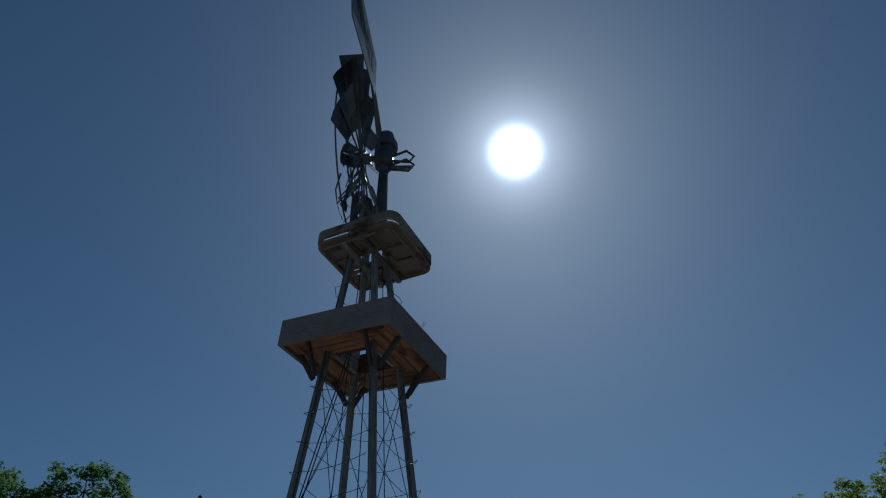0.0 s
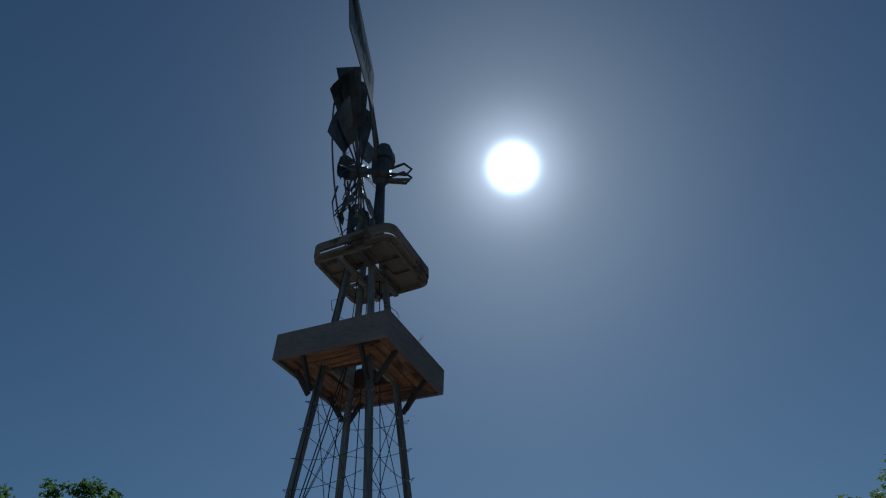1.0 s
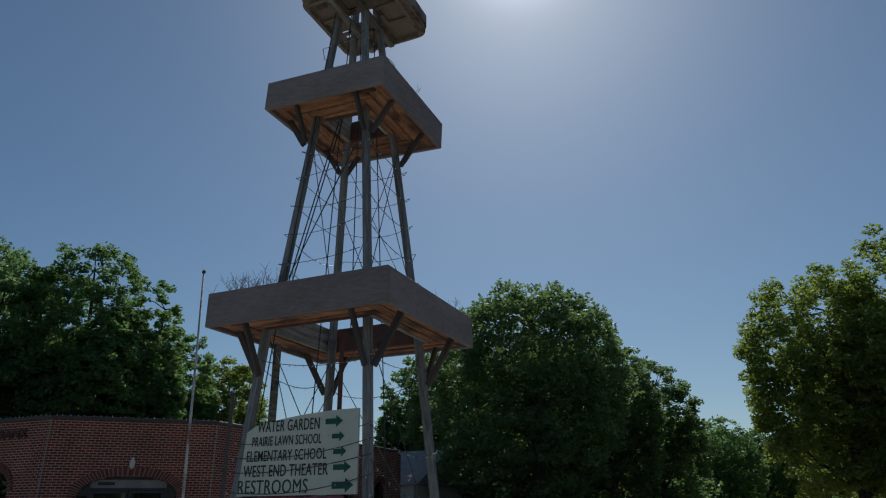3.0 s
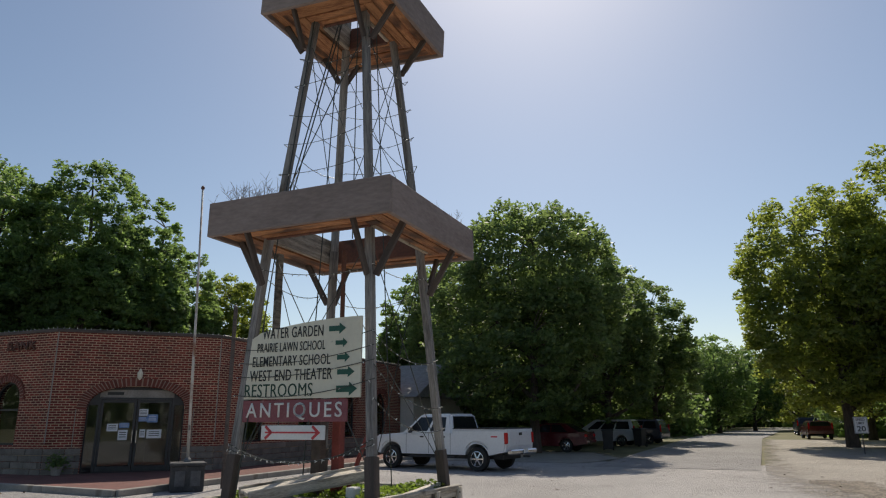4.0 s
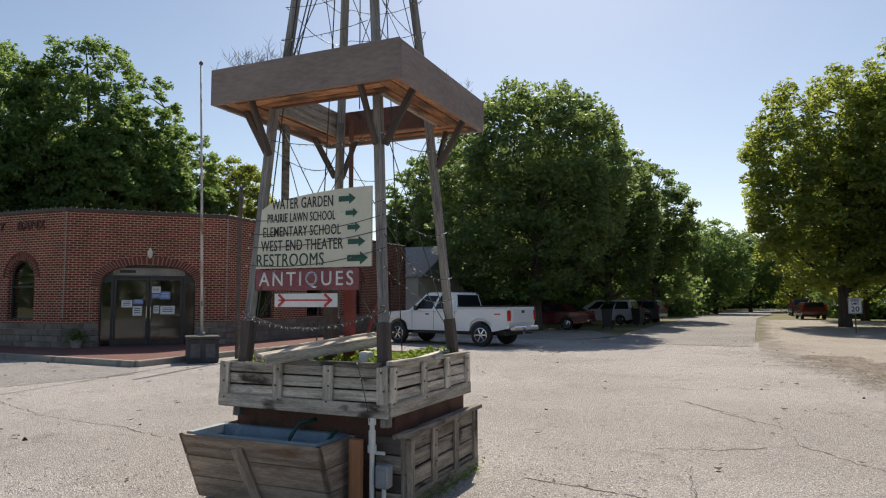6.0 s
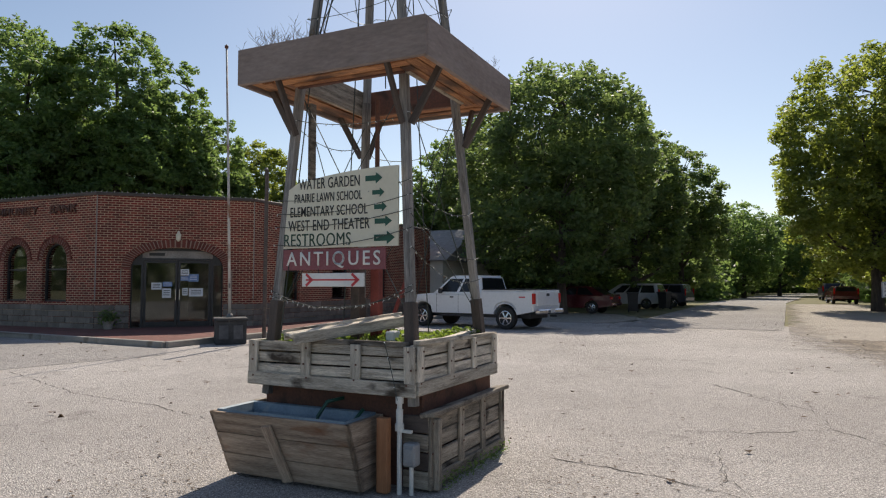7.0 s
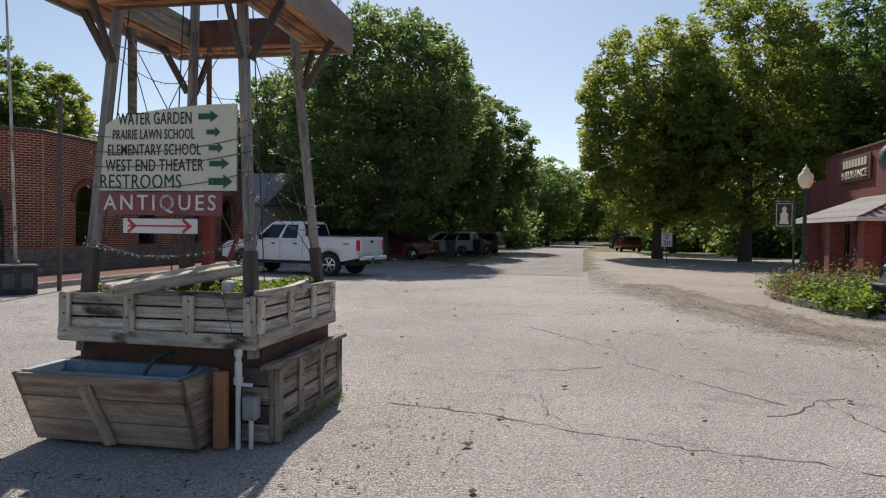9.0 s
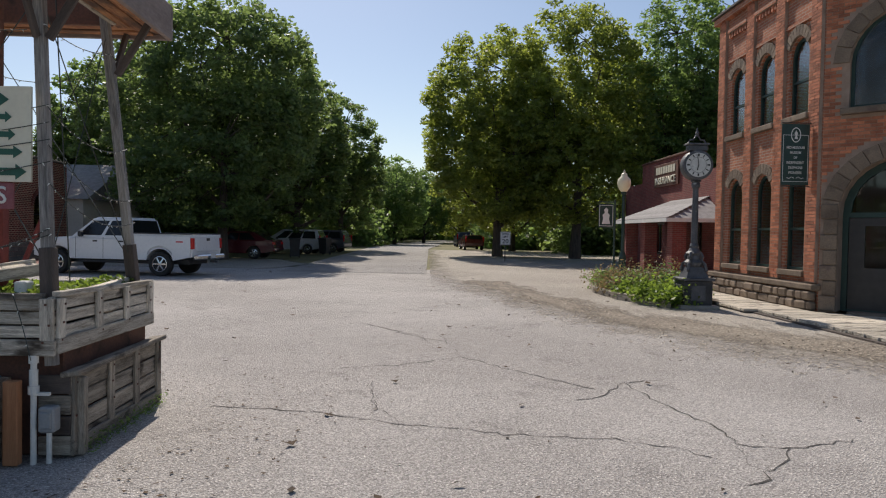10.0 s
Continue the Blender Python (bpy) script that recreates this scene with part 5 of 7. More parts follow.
def crate(name, label, m, x0, x1, y0, y1, z0, z1, material, faces, rows, posts, rng):
    """A planter of horizontal planks with upright battens and a top rail, on the given faces."""
    c = thing(name, m, label, "planter")
    for face in faces:
        if face in "we":
            L, mid, off, turn = y1 - y0, (y0 + y1) / 2, (x0 if face == "w" else x1), (-90 if face == "w" else 90)
            base = pose(off, mid, 0, 0, 0, turn)
        else:
            L, mid, off, turn = x1 - x0, (x0 + x1) / 2, (y0 if face == "s" else y1), (0 if face == "s" else 180)
            base = pose(mid, off, 0, 0, 0, turn)
        h = (z1 - z0) / rows
        for k in range(rows):
            part("plank", box(L - 0.004, 0.022, h - 0.013, 0.004), material, c, m=base @ pose(rng.uniform(-0.006, 0.006), 0.012 + rng.uniform(-0.006, 0.006), z0 + h * (k + 0.5), 0, rng.uniform(-0.5, 0.5), 0))
        for f in posts:
            x = (f - 0.5) * (L - 0.09)
            part("batten", box(z1 - z0 - 0.01, 0.024, 0.085, 0.004), material, c, m=base @ pose(x, -0.012, (z0 + z1) / 2) @ pose(0, 0, 0, 0, 90 + rng.uniform(-1.5, 1.5), 0))
        for f in posts:
            for dz in (0.05, 0.16, 0.27):
                part("nail", box(0.013, 0.008, 0.013), M["rust"], c, m=base @ pose((f - 0.5) * (L - 0.09) + rng.uniform(-0.025, 0.025), -0.026, z1 - dz + rng.uniform(-0.01, 0.01)))
        part("bottom_rail", box(L + 0.012, 0.026, 0.1, 0.006), material, c, m=base @ pose(0, -0.014, z0 + 0.045, 0, rng.uniform(-0.4, 0.4), 0))
    return c


rc = random.Random(3)
upper = crate("planter_box", "bleached plank planter full of low weeds round the tower's foot", BOX, -0.75, 0.75, -0.75, 0.75, 0.685, 1.035, M["plank"], "wsen", 4, (0.0, 0.36, 0.68, 1.0), rc)
part("soil_bed", box(1.42, 1.42, 0.1, at=(0, 0, 0.91)), M["soil"], upper, "dark soil")
part("top_rail", box(1.5, 0.05, 0.035, 0.005), M["plank"], upper, m=pose(0.02, -0.74, 1.04, 0, 1.2, 0))
part("top_rail", box(1.46, 0.05, 0.03, 0.005), M["plank"], upper, m=pose(0.0, -0.66, 1.04, 0, -1.6, 4))
part("top_rail", box(0.95, 0.045, 0.04, 0.005), M["wood"], upper, m=pose(-0.73, -0.2, 1.04, 0, 0, 90))
part("plinth", box(1.30, 1.45, 0.70, 0.01, at=(0.06, 0.0, 0.35)), M["rust"], upper, "rust-brown steel tank under the planter")
lower = crate("crate_cladding", "weathered plank crate standing under the planter", BOX, -0.66, 0.80, -0.80, 0.80, 0.02, 0.535, M["wood"], "sen", 4, (0.0, 0.36, 0.68, 1.0), rc)
part("cap_board", box(1.5, 0.12, 0.035, 0.006), M["wood"], lower, m=pose(0.07, -0.80, 0.545, -8, 0, 0))
part("corner_post", box(0.52, 0.09, 0.06, 0.006), M["orange_wood"], lower, m=pose(-0.80, -0.52, 0.27, 0, 90, 0))
part("corner_post", box(0.50, 0.07, 0.05, 0.006), M["wood"], lower, m=pose(-0.60, -0.835, 0.265, 0, 90, 0))

for k in range(4):
    part("plank", box(0.2, 0.022, 0.12, 0.004), M["dark_wood" if k % 2 else "wood"], lower, m=pose(-0.655, -0.70, 0.085 + 0.13 * k, 0, rc.uniform(-1.5, 1.5), -90))

# tapered trough in front
trough = thing("trough", BOX, "tapered plank water trough with a blue plastic liner", "trough")
TY0, TY1, TXF, TXB, TZ = -0.41, 0.83, -1.10, -0.66, 0.52
BXF, BY0, BY1 = -0.93, -0.43, 0.78


def trough_pt(f, g):
    """Front face: f along from the near end to the far one, g from bottom to top."""
    return Vector((BXF + (TXF - BXF) * g, BY0 + (TY0 - BY0) * g + f * ((BY1 - BY0) + ((TY1 - TY0) - (BY1 - BY0)) * g), 0.03 + (TZ - 0.03) * g))


for k in range(3):
    g0, g1 = k / 3 + 0.006, (k + 1) / 3 - 0.006
    bm = bmesh.new()
    q = [trough_pt(0, g0), trough_pt(1, g0), trough_pt(1, g1), trough_pt(0, g1)]
    f = [bm.verts.new(p) for p in q]
    b = [bm.verts.new(p + Vector((0.03, 0, 0))) for p in q]
    bm.faces.new(f[::-1])
    bm.faces.new(b)
    for i in range(4):
        bm.faces.new((f[i], f[(i + 1) % 4], b[(i + 1) % 4], b[i]))
    bmesh.ops.recalc_face_normals(bm, faces=bm.faces)
    # own axes along the board
    mid = (q[0] + q[2]) / 2
    mm = Matrix.Translation(mid) @ pose(0, 0, 0, 0, 0, 90)
    bm.transform(mm.inverted())
    part("front_plank", bm, M["cedar"], trough, m=mm)
    for f0, sgn in ((0, 1), (1, -1)):
        a0, a1 = trough_pt(f0, g0), trough_pt(f0, g1)
        q = [a0, a1, Vector((TXB, a1.y, a1.z)), Vector((TXB, a0.y, a0.z))]
        bm = bmesh.new()
        f = [bm.verts.new(p) for p in q]
        b = [bm.verts.new(p + Vector((0, 0.03 * sgn, 0))) for p in q]
        bm.faces.new(f)
        bm.faces.new(b[::-1])
        for i in range(4):
            bm.faces.new((f[i], f[(i + 1) % 4], b[(i + 1) % 4], b[i]))
        bmesh.ops.recalc_face_normals(bm, faces=bm.faces)
        mm = Matrix.Translation((q[0] + q[2]) / 2)
        bm.transform(mm.inverted())
        part("end_plank", bm, M["cedar"], trough, m=mm)
a, b = trough_pt(0.52, 0.0), trough_pt(0.57, 0.86)
beam("batten", a + Vector((-0.02, 0, 0)), b + Vector((-0.02, 0, 0)), 0.09, 0.025, M["cedar"], trough, up=(1, 0, 0.4))
part("back_board", box(0.03, 1.25, 0.5, 0.004), M["cedar"], trough, m=pose(TXB + 0.0, 0.2, 0.27))
# liner: an open tub with a rolled lip
bm = bmesh.new()
rings = []
for e, z in ((-0.005, 0.50), (-0.012, 0.532), (-0.04, 0.525), (-0.06, 0.47), (-0.12, 0.2)):
    rings.append([bm.verts.new((x, y, z)) for x, y in ((TXF - e + 0.03, TY0 - e + 0.03), (TXB + e + 0.01, TY0 - e + 0.03), (TXB + e + 0.01, TY1 + e - 0.03), (TXF - e + 0.03, TY1 + e - 0.03))])
for u, v in zip(rings, rings[1:]):
    for k in range(4):
        bm.faces.new((u[k], u[(k + 1) % 4], v[(k + 1) % 4], v[k]))
bm.faces.new(rings[-1])
bmesh.ops.recalc_face_normals(bm, faces=bm.faces)
part("liner", bm, M["tank"], trough, "faded blue-grey plastic liner")
part("junction_box", box(0.1, 0.08, 0.09, 0.01, at=(-0.47, -0.4, 1.07)), M["pvc"], upper, "white plastic junction box")
hose = thing("hose", BOX, "dark green garden hose hanging in the trough", "hose")
part("hose", tube([(-0.68, -0.1, 0.62), (-0.78, -0.02, 0.6), (-0.84, 0.02, 0.5), (-0.9, 0.0, 0.42), (-0.86, -0.14, 0.4), (-0.78, -0.24, 0.46), (-0.72, -0.3, 0.56)], 0.014, 8), M["hose"], hose, smooth=True)
# pipes and switch box at the corner
pipe = thing("conduit", BOX, "white plastic standpipe with a grey switch box", "pipe")
part("standpipe", tube([(-0.76, -0.625, 0.0), (-0.76, -0.625, 0.68)], 0.018, 10), M["pvc"], pipe)
for z, h, r in ((0.63, 0.05, 0.028), (0.49, 0.1, 0.025), (0.44, 0.05, 0.032)):
    part("coupling", tube([(-0.76, -0.625, z), (-0.76, -0.625, z + h)], r, 10), M["pvc"], pipe)
part("valve_lever", box(0.02, 0.1, 0.02, at=(-0.76, -0.675, 0.44)), M["pvc"], pipe)
part("switch_box", box(0.09, 0.1, 0.16, 0.012, at=(-0.74, -0.71, 0.28)), M["grey_box"], pipe, "grey weatherproof switch box")
part("cover", box(0.012, 0.07, 0.1, 0.004, at=(-0.79, -0.71, 0.28)), M["grey_box"], pipe)
part("standpipe", tube([(-0.74, -0.71, 0.0), (-0.74, -0.71, 0.2)], 0.016, 8), M["pvc"], pipe)

# plank seat left lying over the planter's edge
seat = thing("plank_seat", BOX @ pose(-0.47, 0.0, 1.115, 2, -7, -38), "long weathered plank tray lying across the planter's edge", "plank")
part("board", box(0.95, 0.27, 0.025, 0.004), M["plank"], seat, m=pose(0, 0, 0.025))
for sy in (-1, 1):
    part("side_rail", box(1.0, 0.03, 0.08, 0.004), M["plank"], seat, m=pose(0.02, sy * 0.15, 0.015))

# ---- signs ----
SIGN = TOWER @ pose(-0.612, 0, 0, 0, 0, -90)  # local x runs to the right as one reads, -y faces out
sign = thing("direction_sign", SIGN, "cream painted direction board with black lettering and green arrows", "sign")
top = [(-0.515 + 1.015 * k / 12, 2.36 - 0.10 * (1 - k / 12) ** 2.2 - 0.03 * max(0, 1 - k)) for k in range(13)]
board = part("board", prism([(-0.565, 1.757), (0.50, 1.757), *top[::-1]], 0.02), M["cream"], sign)
for words, x, z, w, h in (("WATER GARDEN", -0.125, 2.268, 0.575, 0.086), ("PRAIRIE LAWN SCHOOL", -0.135, 2.156, 0.64, 0.072), ("ELEMENTARY SCHOOL", -0.13, 2.047, 0.73, 0.08), ("WEST END THEATER", -0.13, 1.937, 0.77, 0.086)):
    part("lettering", text_mesh(words, w, h, weight=0.003, space=1.06), M["ink"], sign, m=pose(x, -0.001, z) @ FACE)
part("lettering", text_mesh("RESTROOMS", 0.64, 0.1, weight=0.0, space=1.04), M["green_dark"], sign, "dark green lettering", m=pose(-0.235, -0.001, 1.822) @ FACE)


def arrow(L, h):
    bm = bmesh.new()
    pts = [(-L / 2, -h * 0.24), (L * 0.12, -h * 0.24), (L * 0.12, -h * 0.5), (L / 2, 0), (L * 0.12, h * 0.5), (L * 0.12, h * 0.24), (-L / 2, h * 0.24)]
    f = bm.faces.new([bm.verts.new((x, y, 0)) for x, y in pts])
    got = bmesh.ops.extrude_face_region(bm, geom=[f])
    bmesh.ops.translate(bm, vec=(0, 0, 0.003), verts=[v for v in got["geom"] if isinstance(v, bmesh.types.BMVert)])
    bmesh.ops.recalc_face_normals(bm, faces=bm.faces)
    return bm


for x, z, L, h in ((0.29, 2.275, 0.15, 0.085), (0.33, 2.165, 0.105, 0.07), (0.35, 2.055, 0.11, 0.075), (0.375, 1.945, 0.15, 0.08), (0.385, 1.82, 0.18, 0.1)):
    part("arrow", arrow(L, h), M["green"], sign, "green arrow", m=pose(x, -0.001, z) @ FACE)
antiq = thing("antiques_sign", SIGN, "faded maroon board with pale hand-painted letters", "sign")
part("board", box(0.96, 0.02, 0.165, 0.004, at=(-0.09, 0.012, 1.665)), M["maroon"], antiq)
part("lettering", text_mesh("ANTIQUES", 0.88, 0.132, weight=0.009, space=1.3), M["white"], antiq, "pale lettering", m=pose(-0.09, 0.0005, 1.662) @ FACE)
arr = thing("arrow_sign", SIGN, "small white board with a red arrow", "sign")
part("board", box(0.58, 0.015, 0.105, 0.003, at=(-0.08, 0.0, 1.505)), M["white"], arr)
part("arrow_shaft", box(0.5, 0.004, 0.012, at=(-0.08, -0.009, 1.505)), M["red"], arr)
for x, s in ((-0.30, 1), (0.13, 1)):
    for sz in (-1, 1):
        part("arrow_head", box(0.075, 0.004, 0.02), M["red"], arr, m=pose(x, -0.009, 1.505 + sz * 0.022, 0, sz * 40, 0))
for x in (-0.22, 0.06):
    part("hanger", tube([(x, 0.004, 1.55), (x, 0.004, 1.6)], 0.004, 5), M["wire"], arr)

post = thing("red_post", BOX @ pose(-0.06, 0.0, 0.9), "barn-red timber post rising from the planter", "post")
part("post", box(0.08, 0.08, 1.0, 0.006, at=(0, 0, 0.5)), M["red_post"], post)
part("rod", tube([(0, 0, 0.9), (0, 0, 2.15)], 0.02, 8), M["rust"], post)
part("brace", box(0.03, 0.03, 0.75, 0.004), M["red_post"], post, m=pose(0.12, -0.12, 0.36, 12, 18, 0))
stub = thing("dark_post", BOX @ pose(-0.12, 0.15, 0.9), "dark stained timber post behind the sign", "post")
part("post", box(0.09, 0.09, 0.75, 0.006, at=(0, 0, 0.37)), M["dark_wood"], stub)
part("hanging_board", box(0.07, 0.035, 0.75, 0.004, at=(-0.36, 0.48, 2.62)), M["wood"], tower)

# ---- wires and strings of small lamps ----


def sag(p, q, drop, n=14):
    p, q = Vector(p), Vector(q)
    return [p.lerp(q, k / n) - Vector((0, 0, drop * 4 * (k / n) * (1 - k / n))) for k in range(n + 1)]


def bulbs(points, step, rng):
    """Little pointed lamps along a wire, each hanging its own way."""
    vs, fs = [], []
    acc = 0.0
    for p, q in zip(points, points[1:]):
        L = (q - p).length
        while acc < L:
            c = p.lerp(q, acc / L)
            d = Vector((rng.gauss(0, 0.6), rng.gauss(0, 0.6), rng.gauss(-0.5, 0.5))).normalized()
            a = d.orthogonal().normalized()
            b = d.cross(a)
            i = len(vs)
            r = 0.005
            vs += [tuple(c + r * a), tuple(c + r * b), tuple(c - r * a), tuple(c - r * b), tuple(c + d * 0.026)]
            fs += [(i, i + 1, i + 4), (i + 1, i + 2, i + 4), (i + 2, i + 3, i + 4), (i + 3, i, i + 4), (i + 3, i + 2, i + 1, i)]
            acc += step * rng.uniform(0.7, 1.4)
        acc -= L
    return vs, fs


def light_string(points, rng, step=0.085, label="dark wire with small clear lamps strung round the tower"):
    s = thing("light_string", TOWER, label, "string lights", "string lights on the tower")
    part("wire", tube(points, 0.0035, 4), M["wire"], s)
    vs, fs = bulbs(points, step, rng)
    b = part("bulb_strand", flat_mesh("bulb_strand", vs, fs, M["bulb"]), None, s)
    tagged(b, "small clear lamps", kind="stuff")


rl = random.Random(17)
CORNERS = [(-1, -1), (1, -1), (1, 1), (-1, 1)]


def corner(k, z, out=0.045):
    a = leg_at(z) + out
    return (CORNERS[k % 4][0] * a, CORNERS[k % 4][1] * a, z)


for z0, z1, n, drop in ((3.5, 4.95, 5, 0.07), (2.6, 2.95, 1, 0.12), (5.5, 6.2, 2, 0.04)):
    for lap in range(n):
        z = z0 + (z1 - z0) * (lap + 0.5) / n
        pts = []
        for k in range(4):
            pts += sag(corner(k, z + 0.05 * k * (z1 - z0) / n), corner(k + 1, z + 0.05 * (k + 1) * (z1 - z0) / n + rl.uniform(-0.1, 0.1)), drop * rl.uniform(0.4, 1.5), 10)[:-1]
        light_string(pts, rl)
# strings across the sign's face and the faces beside it
for z, dz in ((2.20, 0.05), (2.09, 0.05), (1.98, 0.04), (1.84, 0.06)):
    light_string(sag(corner(3, z - 0.05, 0.07), corner(0, z + 0.05, 0.07), dz), rl, 0.12)
for z in (1.9, 2.15, 1.65):
    light_string(sag(corner(0, z + 0.1), corner(1, z - 0.1 + rl.uniform(-0.1, 0.1)), 0.12), rl, 0.1)
for z, d in ((1.42, 0.16), (1.38, 0.11)):
    light_string(sag(corner(3, z, 0.05), corner(0, z + 0.05, 0.05), d), rl, 0.05)
light_string(sag((-0.80, -0.5, 1.06), (-0.82, -0.62, 0.66), -0.02), rl, 0.1)
# bracing wires
wires = thing("bracing_wires", TOWER, "thin crossed bracing wires between the tower's legs", "wire")
for za, zb in ((1.2, 3.0), (3.4, 5.05)):
    for k in range(4):
        for a, b in ((corner(k, za, 0), corner(k + 1, zb, 0)), (corner(k + 1, za, 0), corner(k, zb, 0))):
            part("wire", tube([a, b], 0.004, 4), M["wire"], wires)
for k, (x, y) in enumerate(((0.05, 0.02), (-0.12, 0.1), (0.2, -0.1), (-0.3, 0.25))):
    part("wire", tube([(x * 2.2, y * 2.2, 1.0 if k else 3.2), (x * 0.6, y * 0.6, 7.0)], 0.005, 4), M["wire"], wires)
for dx in (0.0, 0.045):
    part("cable", tube([(-0.43 + dx, 0.40, 3.4), (-0.25 + dx, 0.27, 4.4), (-0.06 + dx, 0.12, 5.5)], 0.006, 5), M["wire"], wires, "slack dark cable")

# dry stalks on the trays


def stalks(name, m, n, spread, h, rng, material, label):
    bm = bmesh.new()
    for _ in range(n):
        x, y = rng.gauss(0, spread[0]), rng.gauss(0, spread[1])
        p = Vector((x, y, 0))
        d = Vector((rng.gauss(0, 0.35), rng.gauss(0, 0.35), 1)).normalized()
        L = h * rng.uniform(0.5, 1.2)
        tube([p, p + d * L * 0.5 + Vector((0, 0, 0)), p + d * L + Vector((d.x, d.y, -0.1)) * 0.15 * L], 0.0025, 3, bm, 0.001)
        for _ in range(3):
            q = p + d * L * rng.uniform(0.4, 0.9)
            e = Vector((rng.gauss(0, 0.6), rng.gauss(0, 0.6), 0.7)).normalized()
            tube([q, q + e * L * 0.3], 0.0018, 3, bm, 0.0008)
    return tagged(part(name, bm, material, m=m), label, "dry plant", kind="stuff")


stalks("dry_stalks", TOWER @ pose(-0.68, 0.55, 3.3), 60, (0.06, 0.16), 0.26, random.Random(1), M["dry"], "thin dry stalks growing out of the tray")
stalks("dry_stalks", TOWER @ pose(0.5, -0.68, 3.3), 16, (0.16, 0.05), 0.2, random.Random(2), M["dry"], "thin dry stalks growing out of the tray")
stalks("dry_stalks", TOWER @ pose(0.2, -0.42, 5.35), 26, (0.1, 0.05), 0.28, random.Random(6), M["dry"], "thin dry stalks growing out of the tray")

# weeds in the planter
rng = np.random.default_rng(4)
n = 6500
pts = np.column_stack([rng.uniform(-0.69, 0.69, n), rng.uniform(-0.69, 0.69, n), np.zeros(n)])
pts[:, 2] = 0.985 + 0.11 * rng.random(n) * (0.5 + 0.5 * np.sin(pts[:, 0] * 7 + 1) * np.cos(pts[:, 1] * 6))
tagged(part("weeds", leaf_cloud("weeds", pts, 0.022, rng, M["weed"]), None, m=BOX), "low bright green weeds growing in the planter", "weeds", kind="stuff")

# ---- trees ----


def tree(x, y, height, radius, seed, leaf, leaves=40000, size=0.12, low=0.16, open_=0.2, blunt=2.3, label="tall leafy shade tree with dense green crown"):
    """A forked trunk with limbs that end in leafy sprays, filling an uneven crown with gaps in it."""
    rng = np.random.default_rng(seed)
    r = random.Random(seed)
    t = thing("tree", pose(x, y, -0.03), label, "tree", "trees round the square")
    tr = height * 0.021
    z_low, z_mid = height * low, height * (low + 0.38 * (1 - low))
    # crown outline: round above the middle, drawn in below it, swollen here and there
    lobes = rng.normal(size=(16, 3))
    lobes /= np.linalg.norm(lobes, axis=1)[:, None]
    swell = rng.uniform(-0.15, 0.17, 16)

    def outline(d):
        """Distance from the crown's middle to its outline along unit directions d."""
        up = np.where(d[:, 2] > 0, height - z_mid, (z_mid - z_low) * 1.05)
        e = (np.hypot(d[:, 0], d[:, 1]) / radius) ** blunt + (np.abs(d[:, 2]) / up) ** blunt
        base = e ** (-1 / blunt)
        near = np.clip((d @ lobes.T - 0.72) / 0.28, 0, 1) ** 0.7
        return base * (1 + (near * swell).max(1) + (near * swell).min(1))

    n = int(260 + 12 * radius * height)
    d = rng.normal(size=(n, 3)) + np.array([0, 0, 0.35])
    d /= np.linalg.norm(d, axis=1)[:, None]
    rho = rng.uniform(0.0, 1.0, n) ** 0.42
    rho = np.where(rng.random(n) < 0.45, rng.uniform(0.86, 1.0, n), rho)
    cen = d * (outline(d) * rho)[:, None] + np.array([0, 0, z_mid])
    # openings: blank patches where sky or dark shows through
    holes = cen[rng.integers(0, n, int(3 + 18 * open_))]
    wide = rng.uniform(0.10, 0.2, len(holes)) * radius
    keep = (np.linalg.norm(cen[:, None] - holes[None], axis=2) > wide[None]).all(1)
    cen, rho = cen[keep], rho[keep]
    rad = radius * rng.uniform(0.06, 0.14, len(cen)) * (1.1 - 0.3 * rho) + 0.16
    # wood: trunk, forking limbs, twigs to the sprays
    bend = [r.uniform(-1, 1) for _ in range(4)]
    spine = [Vector((0.03 * height * math.sin(2.2 * f + bend[0]) * f, 0.03 * height * math.sin(2.0 * f + bend[1]) * f, height * 0.86 * f)) for f in [k / 8 for k in range(9)]]
    bm = tube([Vector((0, 0, -0.15)), *spine[1:]], tr, 9, r2=tr * 0.12)
    for v in bm.verts:
        if v.co.z < 0.3:
            v.co.x *= 1.3
            v.co.y *= 1.3
    ends = []
    for k in range(9):
        a, f = 2.4 * k + r.uniform(-0.4, 0.4), low * 0.9 + (0.62 - low) * k / 9
        base = spine[0].lerp(spine[8], f / 0.86)
        reach = radius * r.uniform(0.5, 0.8)
        tip = base + Vector((math.cos(a) * reach, math.sin(a) * reach, reach * r.uniform(0.7, 1.3)))
        mid = base.lerp(tip, 0.5) + Vector((math.cos(a), math.sin(a), -0.6)) * reach * 0.12
        tube([base, mid, tip], tr * (0.55 - 0.035 * k), 6, bm, tr * 0.08)
        ends += [mid, tip, base.lerp(mid, 0.5)]
    ends += spine[3:]
    joints = np.array([p[:] for p in ends])
    for c in cen[:: max(1, len(cen) // 110)]:
        q = Vector(joints[np.argmin(np.linalg.norm(joints - c, axis=1))])
        c = Vector(c)
        tube([q, q.lerp(c, 0.5) + Vector((0, 0, 0.08 * (c - q).length)), c], tr * 0.13, 4, bm, tr * 0.035)
    part("trunk", bm, M["bark"], t)
    wts = rad ** 2
    pick = rng.choice(len(cen), leaves, p=wts / wts.sum())
    d = rng.normal(size=(leaves, 3))
    d /= np.linalg.norm(d, axis=1)[:, None]
    d[:, 2] *= 0.62
    pos = cen[pick] + d * (rad[pick] * rng.uniform(0.1, 1.15, leaves) ** 0.6)[:, None]
    pos[:, 2] -= 0.35 * rad[pick] * (np.hypot(d[:, 0], d[:, 1]) ** 2)
